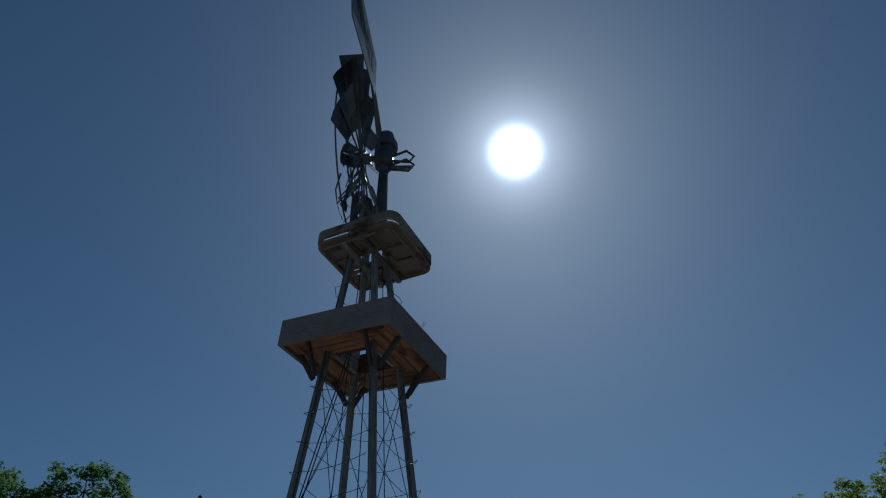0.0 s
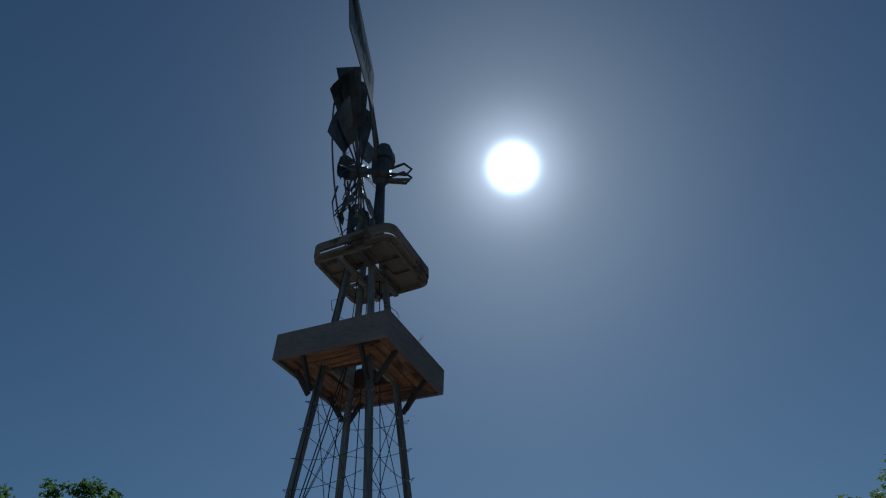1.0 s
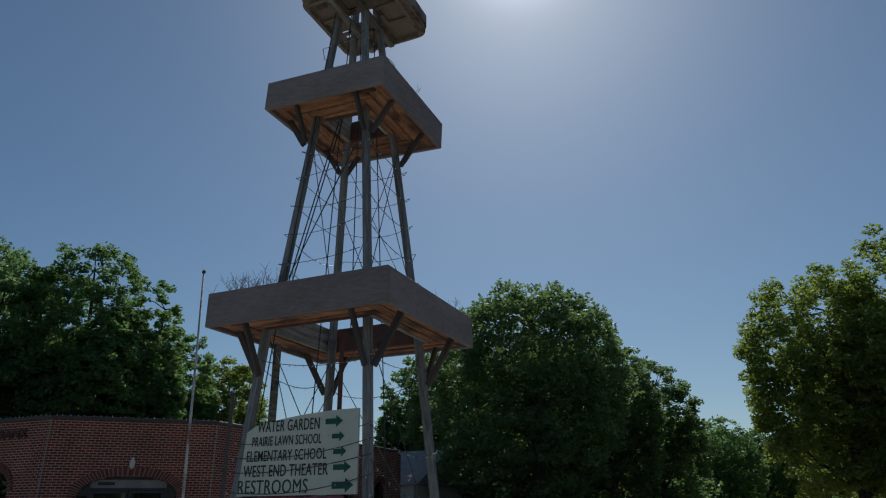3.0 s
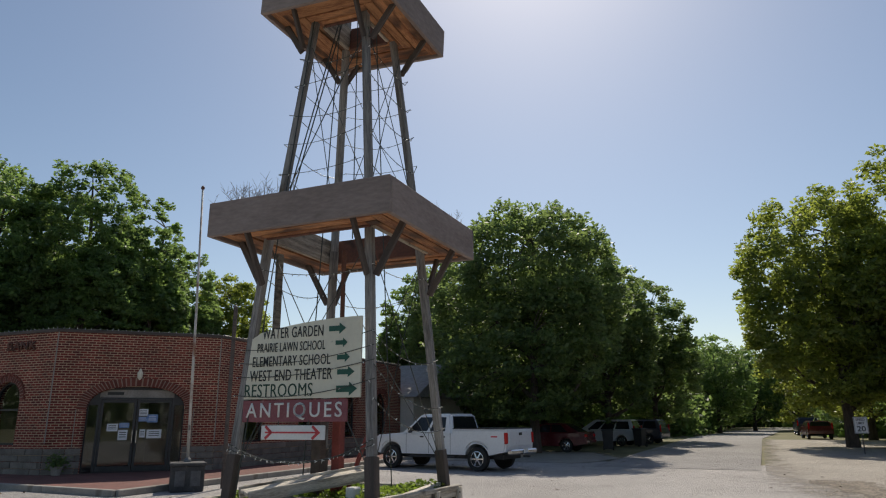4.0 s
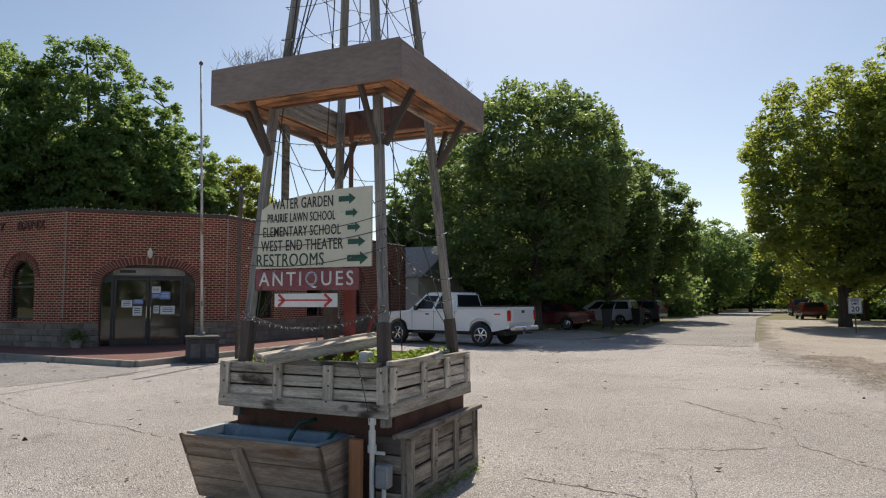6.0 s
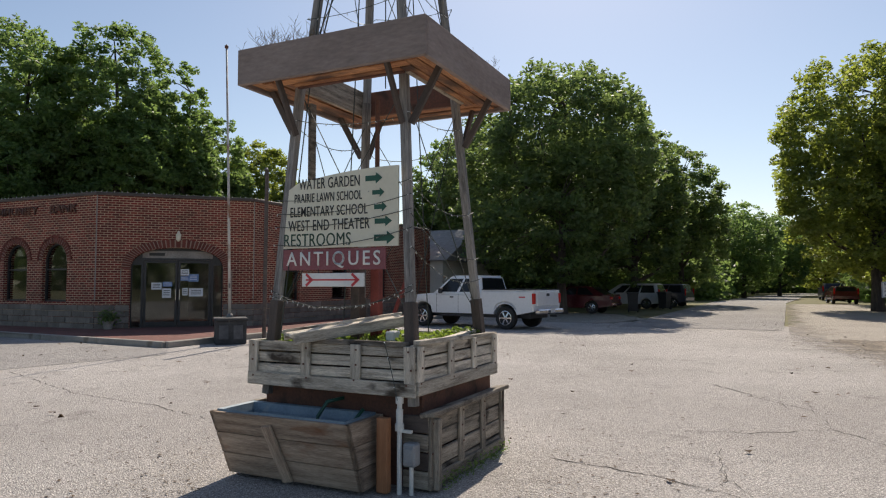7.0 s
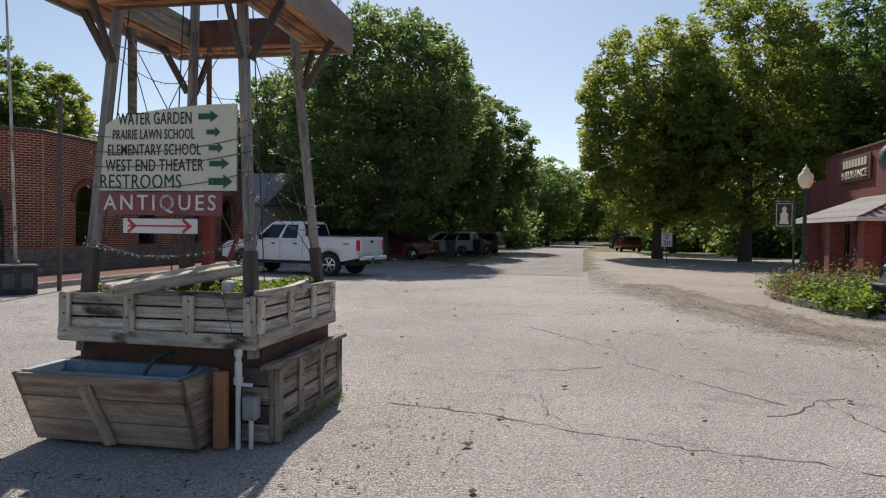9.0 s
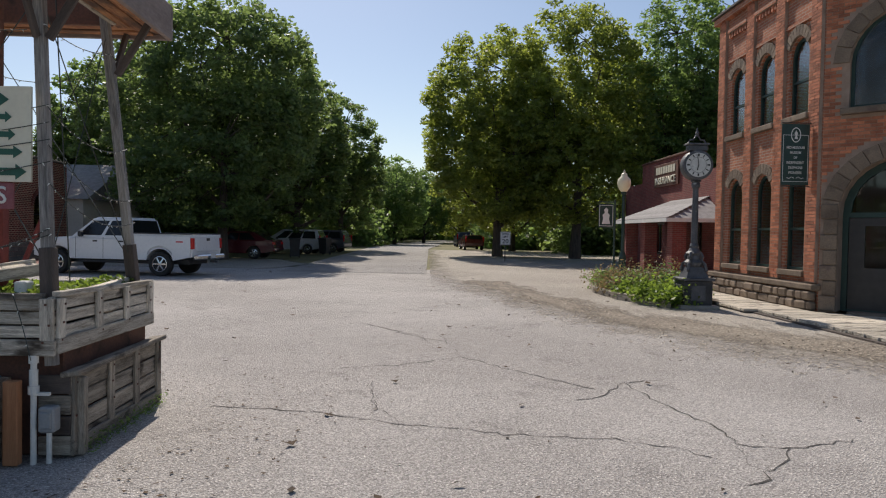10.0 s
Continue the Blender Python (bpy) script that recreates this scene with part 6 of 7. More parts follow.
    part("crown", leaf_cloud("crown", pos[pos[:, 2] > z_low * 0.75], size, rng, M[leaf]), None, t)
    return t


# beyond the bank
for x, y, h, rad, seed, leaf, n in ((-24.6, 39.6, 17.6, 4.6, 1, "leaf", 60000), (-19.9, 41.4, 18.8, 3.7, 2, "leaf", 62000), (-17.0, 44.9, 17.0, 2.5, 3, "leaf", 40000), (-17.0, 49.2, 14.2, 3.1, 4, "leaf", 42000), (-14.2, 54.2, 13.2, 3.4, 5, "leaf_gold", 42000),
                                    (-31, 42, 16.8, 4.6, 6, "leaf", 30000), (-27, 51, 15.0, 5.5, 7, "leaf_dark", 26000), (-21.5, 53, 14.0, 4.8, 8, "leaf_dark", 26000)):
    tree(x, y, h, rad, seed, leaf, n, size=0.14, low=0.2, open_=0.6, blunt=2.3)
# along the far side of the road
tree(6.5, 33.4, 12.45, 4.8, 11, "leaf_dark", 56000, 0.125, 0.17, 0.9, 2.6, "broad dark green shade tree with a domed crown")
for x, y, h, rad, seed, leaf, n in ((3.5, 42.0, 12.0, 3.5, 12, "leaf_dark", 28000), (0.7, 46.5, 11.5, 2.5, 17, "leaf", 26000), (12.8, 42.0, 12.2, 3.4, 13, "leaf_dark", 32000), (18.6, 49.6, 11.7, 3.1, 14, "leaf_dark", 28000), (9.4, 45.5, 12.0, 4.6, 15, "leaf_dark", 36000), (14.4, 55, 11.0, 4.2, 16, "leaf_dark", 26000)):
    tree(x, y, h, rad, seed, leaf, n, size=0.14, low=0.15, open_=0.6, blunt=2.5)
for x, y, h, rad, seed, leaf in ((24.0, 66.0, 10.6, 3.8, 41, "leaf"), (34.1, 73.0, 10.8, 3.8, 42, "leaf"), (42.0, 95.0, 12.6, 5.2, 43, "leaf"), (7.6, 66.0, 14.0, 6.0, 44, "leaf_dark"), (56.0, 115.0, 13.5, 7.0, 45, "leaf"), (44.8, 86.0, 10.8, 3.4, 46, "leaf"), (29.0, 80.0, 11.0, 4.6, 47, "leaf"), (38.0, 88.0, 11.0, 4.6, 48, "leaf"), (50.0, 104.0, 11.5, 5.5, 49, "leaf"), (62.0, 100.0, 12.5, 6.0, 50, "leaf"), (52.0, 88.0, 11.0, 4.5, 51, "leaf_gold")):
    tree(x, y, h, rad, seed, leaf, 15000, size=0.17, low=0.1, open_=0.3)
# along the near side of the road
for x, y, h, rad, seed, leaf, n in ((24.6, 36.6, 14.3, 4.6, 21, "leaf_gold", 60000), (27.9, 32.8, 15.7, 4.6, 22, "leaf_gold", 58000), (34.3, 30.7, 17.2, 4.0, 27, "leaf", 44000), (36.8, 27.9, 18.2, 4.4, 28, "leaf", 44000)):
    tree(x, y, h, rad, seed, leaf, n, size=0.132, low=0.15, open_=0.6, blunt=2.4, label="tall shade tree with a yellowing green crown" if "gold" in leaf else "tall leafy shade tree with dense green crown")
for x, y, h, rad, seed, leaf in ((33.6, 47.8, 12.5, 4.6, 23, "leaf_gold"), (42.9, 63.3, 12.0, 5.2, 24, "leaf"), (53.9, 79.0, 13.0, 5.5, 25, "leaf"), (42.0, 43.4, 16.5, 6.0, 26, "leaf_dark"), (49.8, 30.3, 17.0, 6.5, 29, "leaf_dark")):
    tree(x, y, h, rad, seed, leaf, 16000, size=0.17, low=0.12, open_=0.3)


def thicket(name, pts, label, leaf, size, seed):
    """Low tangled growth: clumps of leaves from the ground up."""
    rng = np.random.default_rng(seed)
    got = []
    for x, y, rad, h in pts:
        n = int(200 * rad * h)
        q = rng.normal(size=(n, 3)) * np.array([rad * 0.45, rad * 0.45, h * 0.3]) + np.array([x, y, h * 0.42])
        q[:, 2] = np.abs(q[:, 2])
        got.append(q)
    tagged(part(name, leaf_cloud(name, np.concatenate(got), size * 1.4, rng, M[leaf]), None, m=S(0, 0)), label, "shrubs", kind="stuff")


rt = random.Random(31)
thicket("undergrowth", [(-15 + rt.uniform(-1.5, 1.5) - k * 0.02, 40 + k * 1.7, 1.9, rt.uniform(1.6, 4.0)) for k in range(44)], "dark tangled undergrowth below the roadside trees", "leaf", 0.16, 1)
thicket("undergrowth", [(-22 + rt.uniform(-2, 2), 50 + k * 2.6, 2.4, rt.uniform(2.5, 5)) for k in range(30)], "dark tangled undergrowth behind the roadside trees", "leaf_dark", 0.2, 2)
thicket("undergrowth", [(14 + rt.uniform(-2, 2) + k * 0.1, 50 + k * 2.2, 2.4, rt.uniform(1.6, 4.2)) for k in range(34)], "dark undergrowth below the yellowing trees", "leaf_dark", 0.18, 3)
thicket("undergrowth", [(22 + rt.uniform(-1, 1) + k * 1.1, 46 + rt.uniform(-2, 2), 2.4, rt.uniform(2.5, 6)) for k in range(22)], "dark undergrowth behind the office", "leaf_dark", 0.18, 5)
thicket("undergrowth", [(-6 + 1.8 * k, 138 + 10 * math.sin(k * 0.5), 3.5, rt.uniform(4, 9)) for k in range(26)], "trees closing the view where the road bends", "leaf", 0.35, 4)
thicket("undergrowth", [(-8.5 + rt.uniform(-1.5, 1.5), 68 + k * 2.2, 2.6, rt.uniform(1.8, 4.5)) for k in range(28)], "green roadside growth along the far stretch of the road", "leaf", 0.22, 6)
thicket("undergrowth", [(9.5 + rt.uniform(-1.5, 1.5) + k * 0.12, 66 + k * 2.2, 2.6, rt.uniform(1.8, 4.5)) for k in range(28)], "green roadside growth beside the far road", "leaf", 0.22, 7)


# woods that close the distance all round
rng = np.random.default_rng(77)
pts = []
for k in range(150):
    a = 2 * math.pi * k / 150 + rng.uniform(-0.01, 0.01)
    d = rng.uniform(165, 215)
    h = rng.uniform(11, 17)
    n = 700
    q = rng.normal(size=(n, 3))
    q /= np.linalg.norm(q, axis=1)[:, None]
    q = q * np.array([6.5, 6.5, h * 0.5]) * rng.uniform(0.75, 1.05, (n, 1)) + np.array([d * math.sin(a), d * math.cos(a), h * 0.48])
    q[:, 2] = np.maximum(q[:, 2] + rng.normal(0, 0.5, n), 0.1)
    pts.append(q)
pts = np.concatenate(pts)
tagged(part("far_woods", leaf_cloud("far_woods", pts, 0.85, rng, M["leaf_dark"]), None), "distant line of dark green woods", "woods", kind="stuff")

# ---- vehicles ----


def wheel(parent, m, r, w, spokes=6, dish=0.02):
    """Tyre and rim; the axle is the local y axis, +y outwards."""
    t = part("wheel", lathe([(r * 0.62, -w / 2), (r * 0.94, -w / 2), (r, -w * 0.36), (r, w * 0.36), (r * 0.94, w / 2), (r * 0.66, w / 2), (r * 0.62, w * 0.3)], 24), M["tyre"], parent, m=m @ pose(0, 0, 0, -90))
    rim = part("rim", lathe([(r * 0.63, w * 0.1), (r * 0.64, w * 0.46), (r * 0.58, w * 0.48), (r * 0.54, w * 0.2), (0.03, w * 0.16)], 24), M["chrome"], t, "polished wheel rim")
    for k in range(spokes):
        part("spoke", box(r * 0.5, r * 0.14, w * 0.14, 0.004), M["chrome"], t, m=pose(0, 0, 0, 0, 0, 360 / spokes * k) @ pose(r * 0.32, 0, w * 0.32, 0, 8, 0))
    part("hub_cap", lathe([(r * 0.16, w * 0.2), (r * 0.15, w * 0.42), (r * 0.08, w * 0.46)], 12), M["chrome"], t)
    return t


def hull(base, top, bm=None):
    """A closed solid between two four-sided rings."""
    bm = bm or bmesh.new()
    a = [bm.verts.new(p) for p in base]
    b = [bm.verts.new(p) for p in top]
    bm.faces.new(a[::-1])
    bm.faces.new(b)
    for k in range(4):
        bm.faces.new((a[k], a[(k + 1) % 4], b[(k + 1) % 4], b[k]))
    bmesh.ops.recalc_face_normals(bm, faces=bm.faces)
    return bm


def glass_on(parent, a, b, c, d, u0, u1, v0, v1, name="car_window", proud=0.006):
    """A pane on the quad a b c d (b-a along, d-a up), between the given fractions."""
    a, b, c, d = (Vector(p) for p in (a, b, c, d))
    at = lambda u, v: (a.lerp(b, u)).lerp(d.lerp(c, u), v)
    n = (b - a).cross(d - a).normalized() * proud
    q = [at(u0, v0), at(u1, v0), at(u1, v1), at(u0, v1)]
    bm = bmesh.new()
    f = [bm.verts.new(p + n) for p in q]
    g = [bm.verts.new(p - n) for p in q]
    bm.faces.new(f)
    bm.faces.new(g[::-1])
    for k in range(4):
        bm.faces.new((f[k], g[k], g[(k + 1) % 4], f[(k + 1) % 4]))
    bmesh.ops.recalc_face_normals(bm, faces=bm.faces)
    part(name, bm, M["car_glass"], parent)


def arc_pts(cx, r, z0, n=10):
    """An arch over a wheel, from the front foot to the rear one, x falling."""
    a0 = math.asin(min(0.95, max(-0.95, (z0 - r * 0.85) / r)))
    return [(cx + r * math.cos(a0 + (math.pi - 2 * a0) * k / n), r * 0.85 + r * math.sin(a0 + (math.pi - 2 * a0) * k / n)) for k in range(n + 1)]


def vehicle(name, m, label, paint, profile, W, base_x, top_x, z_belt, z_top, inset_top, wheels, r, panes, pickup=False, category="car"):
    """profile: the lower body's outline (x forward, z up). Rear axle at x = 0."""
    v = thing(name, m, label, category, "parked vehicles")
    bm = prism(profile, W)
    bmesh.ops.translate(bm, vec=(0, -W / 2, 0), verts=bm.verts)
    bmesh.ops.bevel(bm, geom=[e for e in bm.edges if abs(e.verts[0].co.y - e.verts[1].co.y) < 1e-5 and min(e.verts[0].co.z, e.verts[1].co.z) > 0.62], offset=0.06, segments=3, affect="EDGES")
    body = part("body", bm, M[paint], v)
    h0, h1 = W / 2 - 0.03, W / 2 - inset_top
    A = [(base_x[0], -h0, z_belt), (base_x[1], -h0, z_belt), (base_x[1], h0, z_belt), (base_x[0], h0, z_belt)]
    B = [(top_x[0], -h1, z_top), (top_x[1], -h1, z_top), (top_x[1], h1, z_top), (top_x[0], h1, z_top)]
    bm = hull(A, B)
    bmesh.ops.bevel(bm, geom=[e for e in bm.edges if max(e.verts[0].co.z, e.verts[1].co.z) > z_top - 0.01], offset=0.07, segments=3, affect="EDGES")
    part("cab", bm, M[paint], v)
    for u0, u1 in panes:
        glass_on(v, A[3], A[2], B[2], B[3], u0, u1, 0.1, 0.82)
        glass_on(v, A[1], A[0], B[0], B[1], 1 - u1, 1 - u0, 0.1, 0.82)
    glass_on(v, A[2], A[1], B[1], B[2], 0.07, 0.93, 0.06, 0.88, "windscreen")
    glass_on(v, A[0], A[3], B[3], B[0], 0.08, 0.92, 0.1, 0.86, "rear_window")
    for x in wheels:
        for s in (-1, 1):
            wheel(v, pose(x, s * (W / 2 - 0.11), r) @ pose(0, 0, 0, 0, 0, 0 if s > 0 else 180), r, 0.23)
    return v, body


def body_profile(front, rear, wb, r, z_sill, z_nose, z_hood, x_cowl, z_belt, z_tail, arch_r):
    """A side outline with two wheel arches."""
    pts = [(front - 0.02, z_sill + 0.1)]
    pts += [p for p in arc_pts(wb, arch_r, z_sill)]
    pts += [p for p in arc_pts(0, arch_r, z_sill)]
    pts += [(rear + 0.03, z_sill + 0.12), (rear, (z_sill + z_tail) / 2), (rear + 0.05, z_tail), (x_cowl, z_belt), (front - 0.25, z_hood), (front, z_nose)]
    return pts


# the white pickup
TRUCK = pose(3.03, 22.7, 0, 0, 0, 142.5) @ Matrix.Scale(0.95, 4)
prof = body_profile(4.55, -1.12, 3.65, 0.395, 0.52, 0.98, 1.12, 3.15, 1.22, 1.34, 0.50)
prof = prof[:-4] + [(-1.10, 1.36), (0.98, 1.36), (1.02, 1.22), (3.15, 1.24), (4.25, 1.16), (4.52, 0.98)]
truck, body = vehicle("pickup_truck", TRUCK, "white crew-cab pickup truck parked at the kerb", "car_white", prof, 1.98, (1.02, 3.2), (1.16, 2.42), 1.22, 1.88, 0.2, (0, 3.65), 0.395, ((0.13, 0.44), (0.5, 0.9)), category="pickup truck")
part("bed_well", box(1.9, 1.66, 0.02, at=(-0.02, 0, 1.362)), M["plastic"], truck, "black bed liner")
for s in (-1, 1):
    part("bed_rail", box(2.05, 0.08, 0.035, 0.01, at=(-0.05, s * 0.93, 1.375)), M["plastic"], truck, "black bed rail cap")
    part("tail_light", box(0.08, 0.16, 0.36, 0.02, at=(-1.09, s * 0.915, 1.07)), M["lens_red"], truck, "red tail light")
    part("running_board", box(1.9, 0.14, 0.05, 0.015, at=(1.85, s * 0.96, 0.44)), M["plastic"], truck, "black running board")
    part("wing_mirror", box(0.12, 0.2, 0.2, 0.04, at=(2.72, s * 1.08, 1.33)), M["plastic"], truck)
    for x in (1.5, 2.42):
        part("door_handle", box(0.16, 0.03, 0.05, 0.01, at=(x - 0.15, s * 0.995, 1.1)), M["plastic"], truck)
    for x in (1.06, 1.98, 2.96):
        part("door_gap", box(0.012, 0.01, 0.68, at=(x, s * 0.988, 0.88)), M["plastic"], truck)
    part("badge", box(0.24, 0.008, 0.045, at=(-0.68, s * 0.992, 1.12)), M["red"], truck)
    part("arch_trim", tube([(x, s * 0.985, z) for x, z in arc_pts(0, 0.49, 0.52)], 0.02, 5), M["car_white"], truck)
part("tailgate", box(0.05, 1.5, 0.5, 0.015, at=(-1.11, 0, 1.06)), M["car_white"], truck)
part("tailgate_handle", box(0.03, 0.2, 0.09, 0.01, at=(-1.14, 0, 1.2)), M["plastic"], truck)
part("rear_bumper", box(0.17, 1.84, 0.16, 0.04, at=(-1.2, 0, 0.63)), M["chrome"], truck, "chrome rear bumper")
part("number_plate", box(0.01, 0.32, 0.15, at=(-1.33, 0, 0.67)), M["white"], truck)
part("tow_hitch", box(0.25, 0.07, 0.07, 0.01, at=(-1.35, 0, 0.48)), M["plastic"], truck)
part("front_bumper", box(0.2, 1.95, 0.26, 0.04, at=(4.52, 0, 0.62)), M["plastic"], truck)
part("grille", box(0.06, 1.2, 0.28, 0.02, at=(4.5, 0, 0.9)), M["chrome"], truck)
part("chassis", box(5.0, 1.2, 0.16, at=(1.7, 0, 0.46)), M["plastic"], truck)


def sedan(m, label, paint):
    p = body_profile(3.6, -1.05, 2.7, 0.32, 0.3, 0.55, 0.85, 2.35, 0.96, 1.0, 0.38)
    c, b = vehicle("sedan", m, label, paint, p, 1.78, (-0.75, 2.3), (0.15, 1.45), 0.94, 1.43, 0.26, (0, 2.7), 0.32, ((0.2, 0.5), (0.53, 0.8)))
    for s in (-1, 1):
        part("tail_light", box(0.1, 0.3, 0.14, 0.02, at=(-1.0, s * 0.7, 0.82)), M["lens_red"], c)
        part("wing_mirror", box(0.1, 0.16, 0.12, 0.03, at=(1.75, s * 0.95, 1.0)), M[paint], c)
    part("rear_bumper", box(0.16, 1.74, 0.2, 0.05, at=(-1.02, 0, 0.5)), M[paint], c)
    return c


def van(m, label, paint, h=1.75):
    p = body_profile(3.85, -0.95, 2.95, 0.34, 0.32, 0.6, 0.92, 2.95, 1.05, 1.08, 0.40)
    c, b = vehicle("minivan" if h > 1.72 else "hatchback", m, label, paint, p, 1.92, (-0.9, 3.0), (-0.65, 1.9), 1.04, h, 0.22, (0, 2.95), 0.34, ((0.07, 0.34), (0.37, 0.62), (0.66, 0.86)))
    for s in (-1, 1):
        part("tail_light", box(0.08, 0.12, 0.5, 0.02, at=(-0.9, s * 0.88, 1.1)), M["lens_red"], c)
        part("wing_mirror", box(0.1, 0.18, 0.16, 0.03, at=(2.2, s * 1.02, 1.12)), M["plastic"], c)
    return c


sedan(S(-8.5, 34.6, 0, 176) @ Matrix.Scale(0.97, 4), "dark red sedan parked on the gravel strip", "car_red")
van(S(-7.3, 43.2, 0, 172) @ Matrix.Scale(0.88, 4), "silver minivan parked beside the road", "car_silver")
van(S(-6.2, 47.1, 0, 168) @ Matrix.Scale(0.9, 4), "dark blue sport utility car parked beside the road", "car_dark", 1.7)
van(S(4.3, 60.0, 0, 95) @ Matrix.Scale(0.9, 4), "small red hatchback parked under the trees", "car_red", 1.5)
van(S(4.3, 73.0, 0, 92), "dark car parked under the trees", "car_dark", 1.6)


# ---- bins ----
def bin_thing(m, label):
    b = thing("wheeled_bin", m, label, "bin", "wheeled bins")
    part("body", hull([(-0.22, -0.24, 0.08), (0.22, -0.24, 0.08), (0.22, 0.24, 0.08), (-0.22, 0.24, 0.08)], [(-0.28, -0.31, 0.98), (0.28, -0.31, 0.98), (0.28, 0.31, 0.98), (-0.28, 0.31, 0.98)]), M["plastic"], b)
    part("lid", box(0.62, 0.68, 0.06, 0.02, at=(0, 0, 1.02)), M["plastic"], b, m=pose(0, 0, 0, 2))
    for s in (-1, 1):
        part("bin_wheel", tube([(s * 0.2, 0.28, 0.11), (s * 0.27, 0.28, 0.11)], 0.11, 12), M["tyre"], b)
    part("handle", tube([(-0.2, 0.36, 0.96), (0.2, 0.36, 0.96)], 0.016, 6), M["plastic"], b)


bin_thing(S(-7.0, 36.3, 0, 10), "black wheeled bin standing on the verge")
bin_thing(S(-6.2, 41.6, 0, -20), "black wheeled bin standing beside the minivan")

# ---- flagpole, weight block and post by the bank ----
block = thing("planter_block", pose(-4.97, 16.9, 0.0, 0, 0, 20), "dark square stone planter block at the kerb", "block")
part("block", box(0.74, 0.74, 0.58, 0.02, at=(0, 0, 0.29)), M["black_iron"], block)
part("cap", box(0.8, 0.8, 0.07, 0.015, at=(0, 0, 0.61)), M["black_iron"], block)
for k in range(4):
    part("relief_panel", box(0.22, 0.02, 0.34, 0.006, at=(-0.17 + 0.34 * (k % 2), -0.375 if k < 2 else 0.375, 0.3)), M["clock_paint"], block)
flag = thing("flagpole", pose(-5.03, 17.05, 0.64), "thin rust-streaked white flagpole without a flag", "flagpole")
part("pole", tube([(0, 0, 0), (-0.09, 0, 3.4), (-0.2, 0, 6.9)], 0.037, 10, r2=0.024), M["pole"], flag, smooth=True)
part("finial", lathe([(0.01, 0), (0.05, 0.03), (0.05, 0.08), (0.01, 0.12)], 10), M["rust"], flag, m=pose(-0.2, 0, 6.9))
part("cleat", box(0.03, 0.06, 0.12, 0.005, at=(0, -0.06, 0.8)), M["iron"], flag)
part("base_collar", lathe([(0.09, 0), (0.08, 0.06), (0.05, 0.1)], 12), M["iron"], flag)
ps = thing("steel_post", pose(-4.25, 17.4, 0.0), "tall dark steel post standing at the kerb", "post")
part("post", tube([(0, 0, 0), (0.02, 0, 4.45)], 0.05, 10), M["dark_wood"], ps)
part("cap", lathe([(0.055, 4.45), (0.055, 4.48), (0.02, 4.52)], 10), M["iron"], ps)
for x, seed in ((0.42, 2),):
    pot = thing("plant_pot", mC @ pose(x, -0.35, 0.13), "small leafy plant in a pale pot by the bank's wall", "plant pot")
    part("pot", lathe([(0.11, 0), (0.165, 0.22), (0.185, 0.24), (0.16, 0.24)], 14), M["kerb"], pot)
    rg = np.random.default_rng(seed)
    q = rg.normal(size=(260, 3)) * np.array([0.12, 0.12, 0.11]) + np.array([0, 0, 0.36])
    part("foliage", leaf_cloud("foliage", q, 0.05, rg, M["leaf_dark"]), None, pot)

# ---- street clock ----
clk = thing("street_clock", S(5.73, 13.95, 0.0, 0), "worn black cast-iron street clock on a square pedestal", "clock")
part("foot_slab", box(0.82, 0.78, 0.08, 0.01, at=(0, 0, 0.04)), M["kerb"], clk, "concrete slab")
part("pedestal", box(0.60, 0.56, 0.50, 0.012, at=(0, 0, 0.33)), M["black_iron"], clk, "black square pedestal")
part("pedestal_cornice", box(0.68, 0.64, 0.06, 0.015, at=(0, 0, 0.61)), M["clock_paint"], clk)
part("panel", box(0.05, 0.3, 0.32, 0.006, at=(-0.29, 0, 0.33)), M["clock_paint"], clk)
part("panel", box(0.3, 0.05, 0.32, 0.006, at=(0, -0.27, 0.33)), M["clock_paint"], clk)
part("plinth", hull([(-0.23, -0.23, 0.64), (0.23, -0.23, 0.64), (0.23, 0.23, 0.64), (-0.23, 0.23, 0.64)], [(-0.16, -0.16, 0.86), (0.16, -0.16, 0.86), (0.16, 0.16, 0.86), (-0.16, 0.16, 0.86)]), M["clock_paint"], clk)
for k in range(4):
    part("bracket_scroll", tube([(0.20, 0, 0.70), (0.27, 0, 0.80), (0.24, 0, 0.92), (0.16, 0, 1.0), (0.19, 0, 1.08), (0.14, 0, 1.16)], 0.034, 6), M["clock_paint"], clk, m=pose(0, 0, 0, 0, 0, 90 * k + 45))
part("base_drum", lathe([(0.15, 0.84), (0.19, 0.90), (0.20, 0.96), (0.14, 1.02), (0.13, 1.10), (0.17, 1.15), (0.12, 1.20), (0.09, 1.26)], 16), M["clock_paint"], clk)
part("column", lathe([(0.085, 1.24), (0.095, 1.30), (0.07, 1.36), (0.066, 1.9), (0.058, 2.50), (0.085, 2.54), (0.09, 2.60), (0.06, 2.66)], 16), M["clock_paint"], clk)
HEADM = pose(0, 0, 2.99, 0, 0, -6)
part("drum", lathe([(0.26, -0.15), (0.30, -0.14), (0.315, -0.10), (0.315, 0.10), (0.30, 0.14), (0.26, 0.15)], 32), M["clock_paint"], clk, m=HEADM @ pose(0, 0, 0, 90))
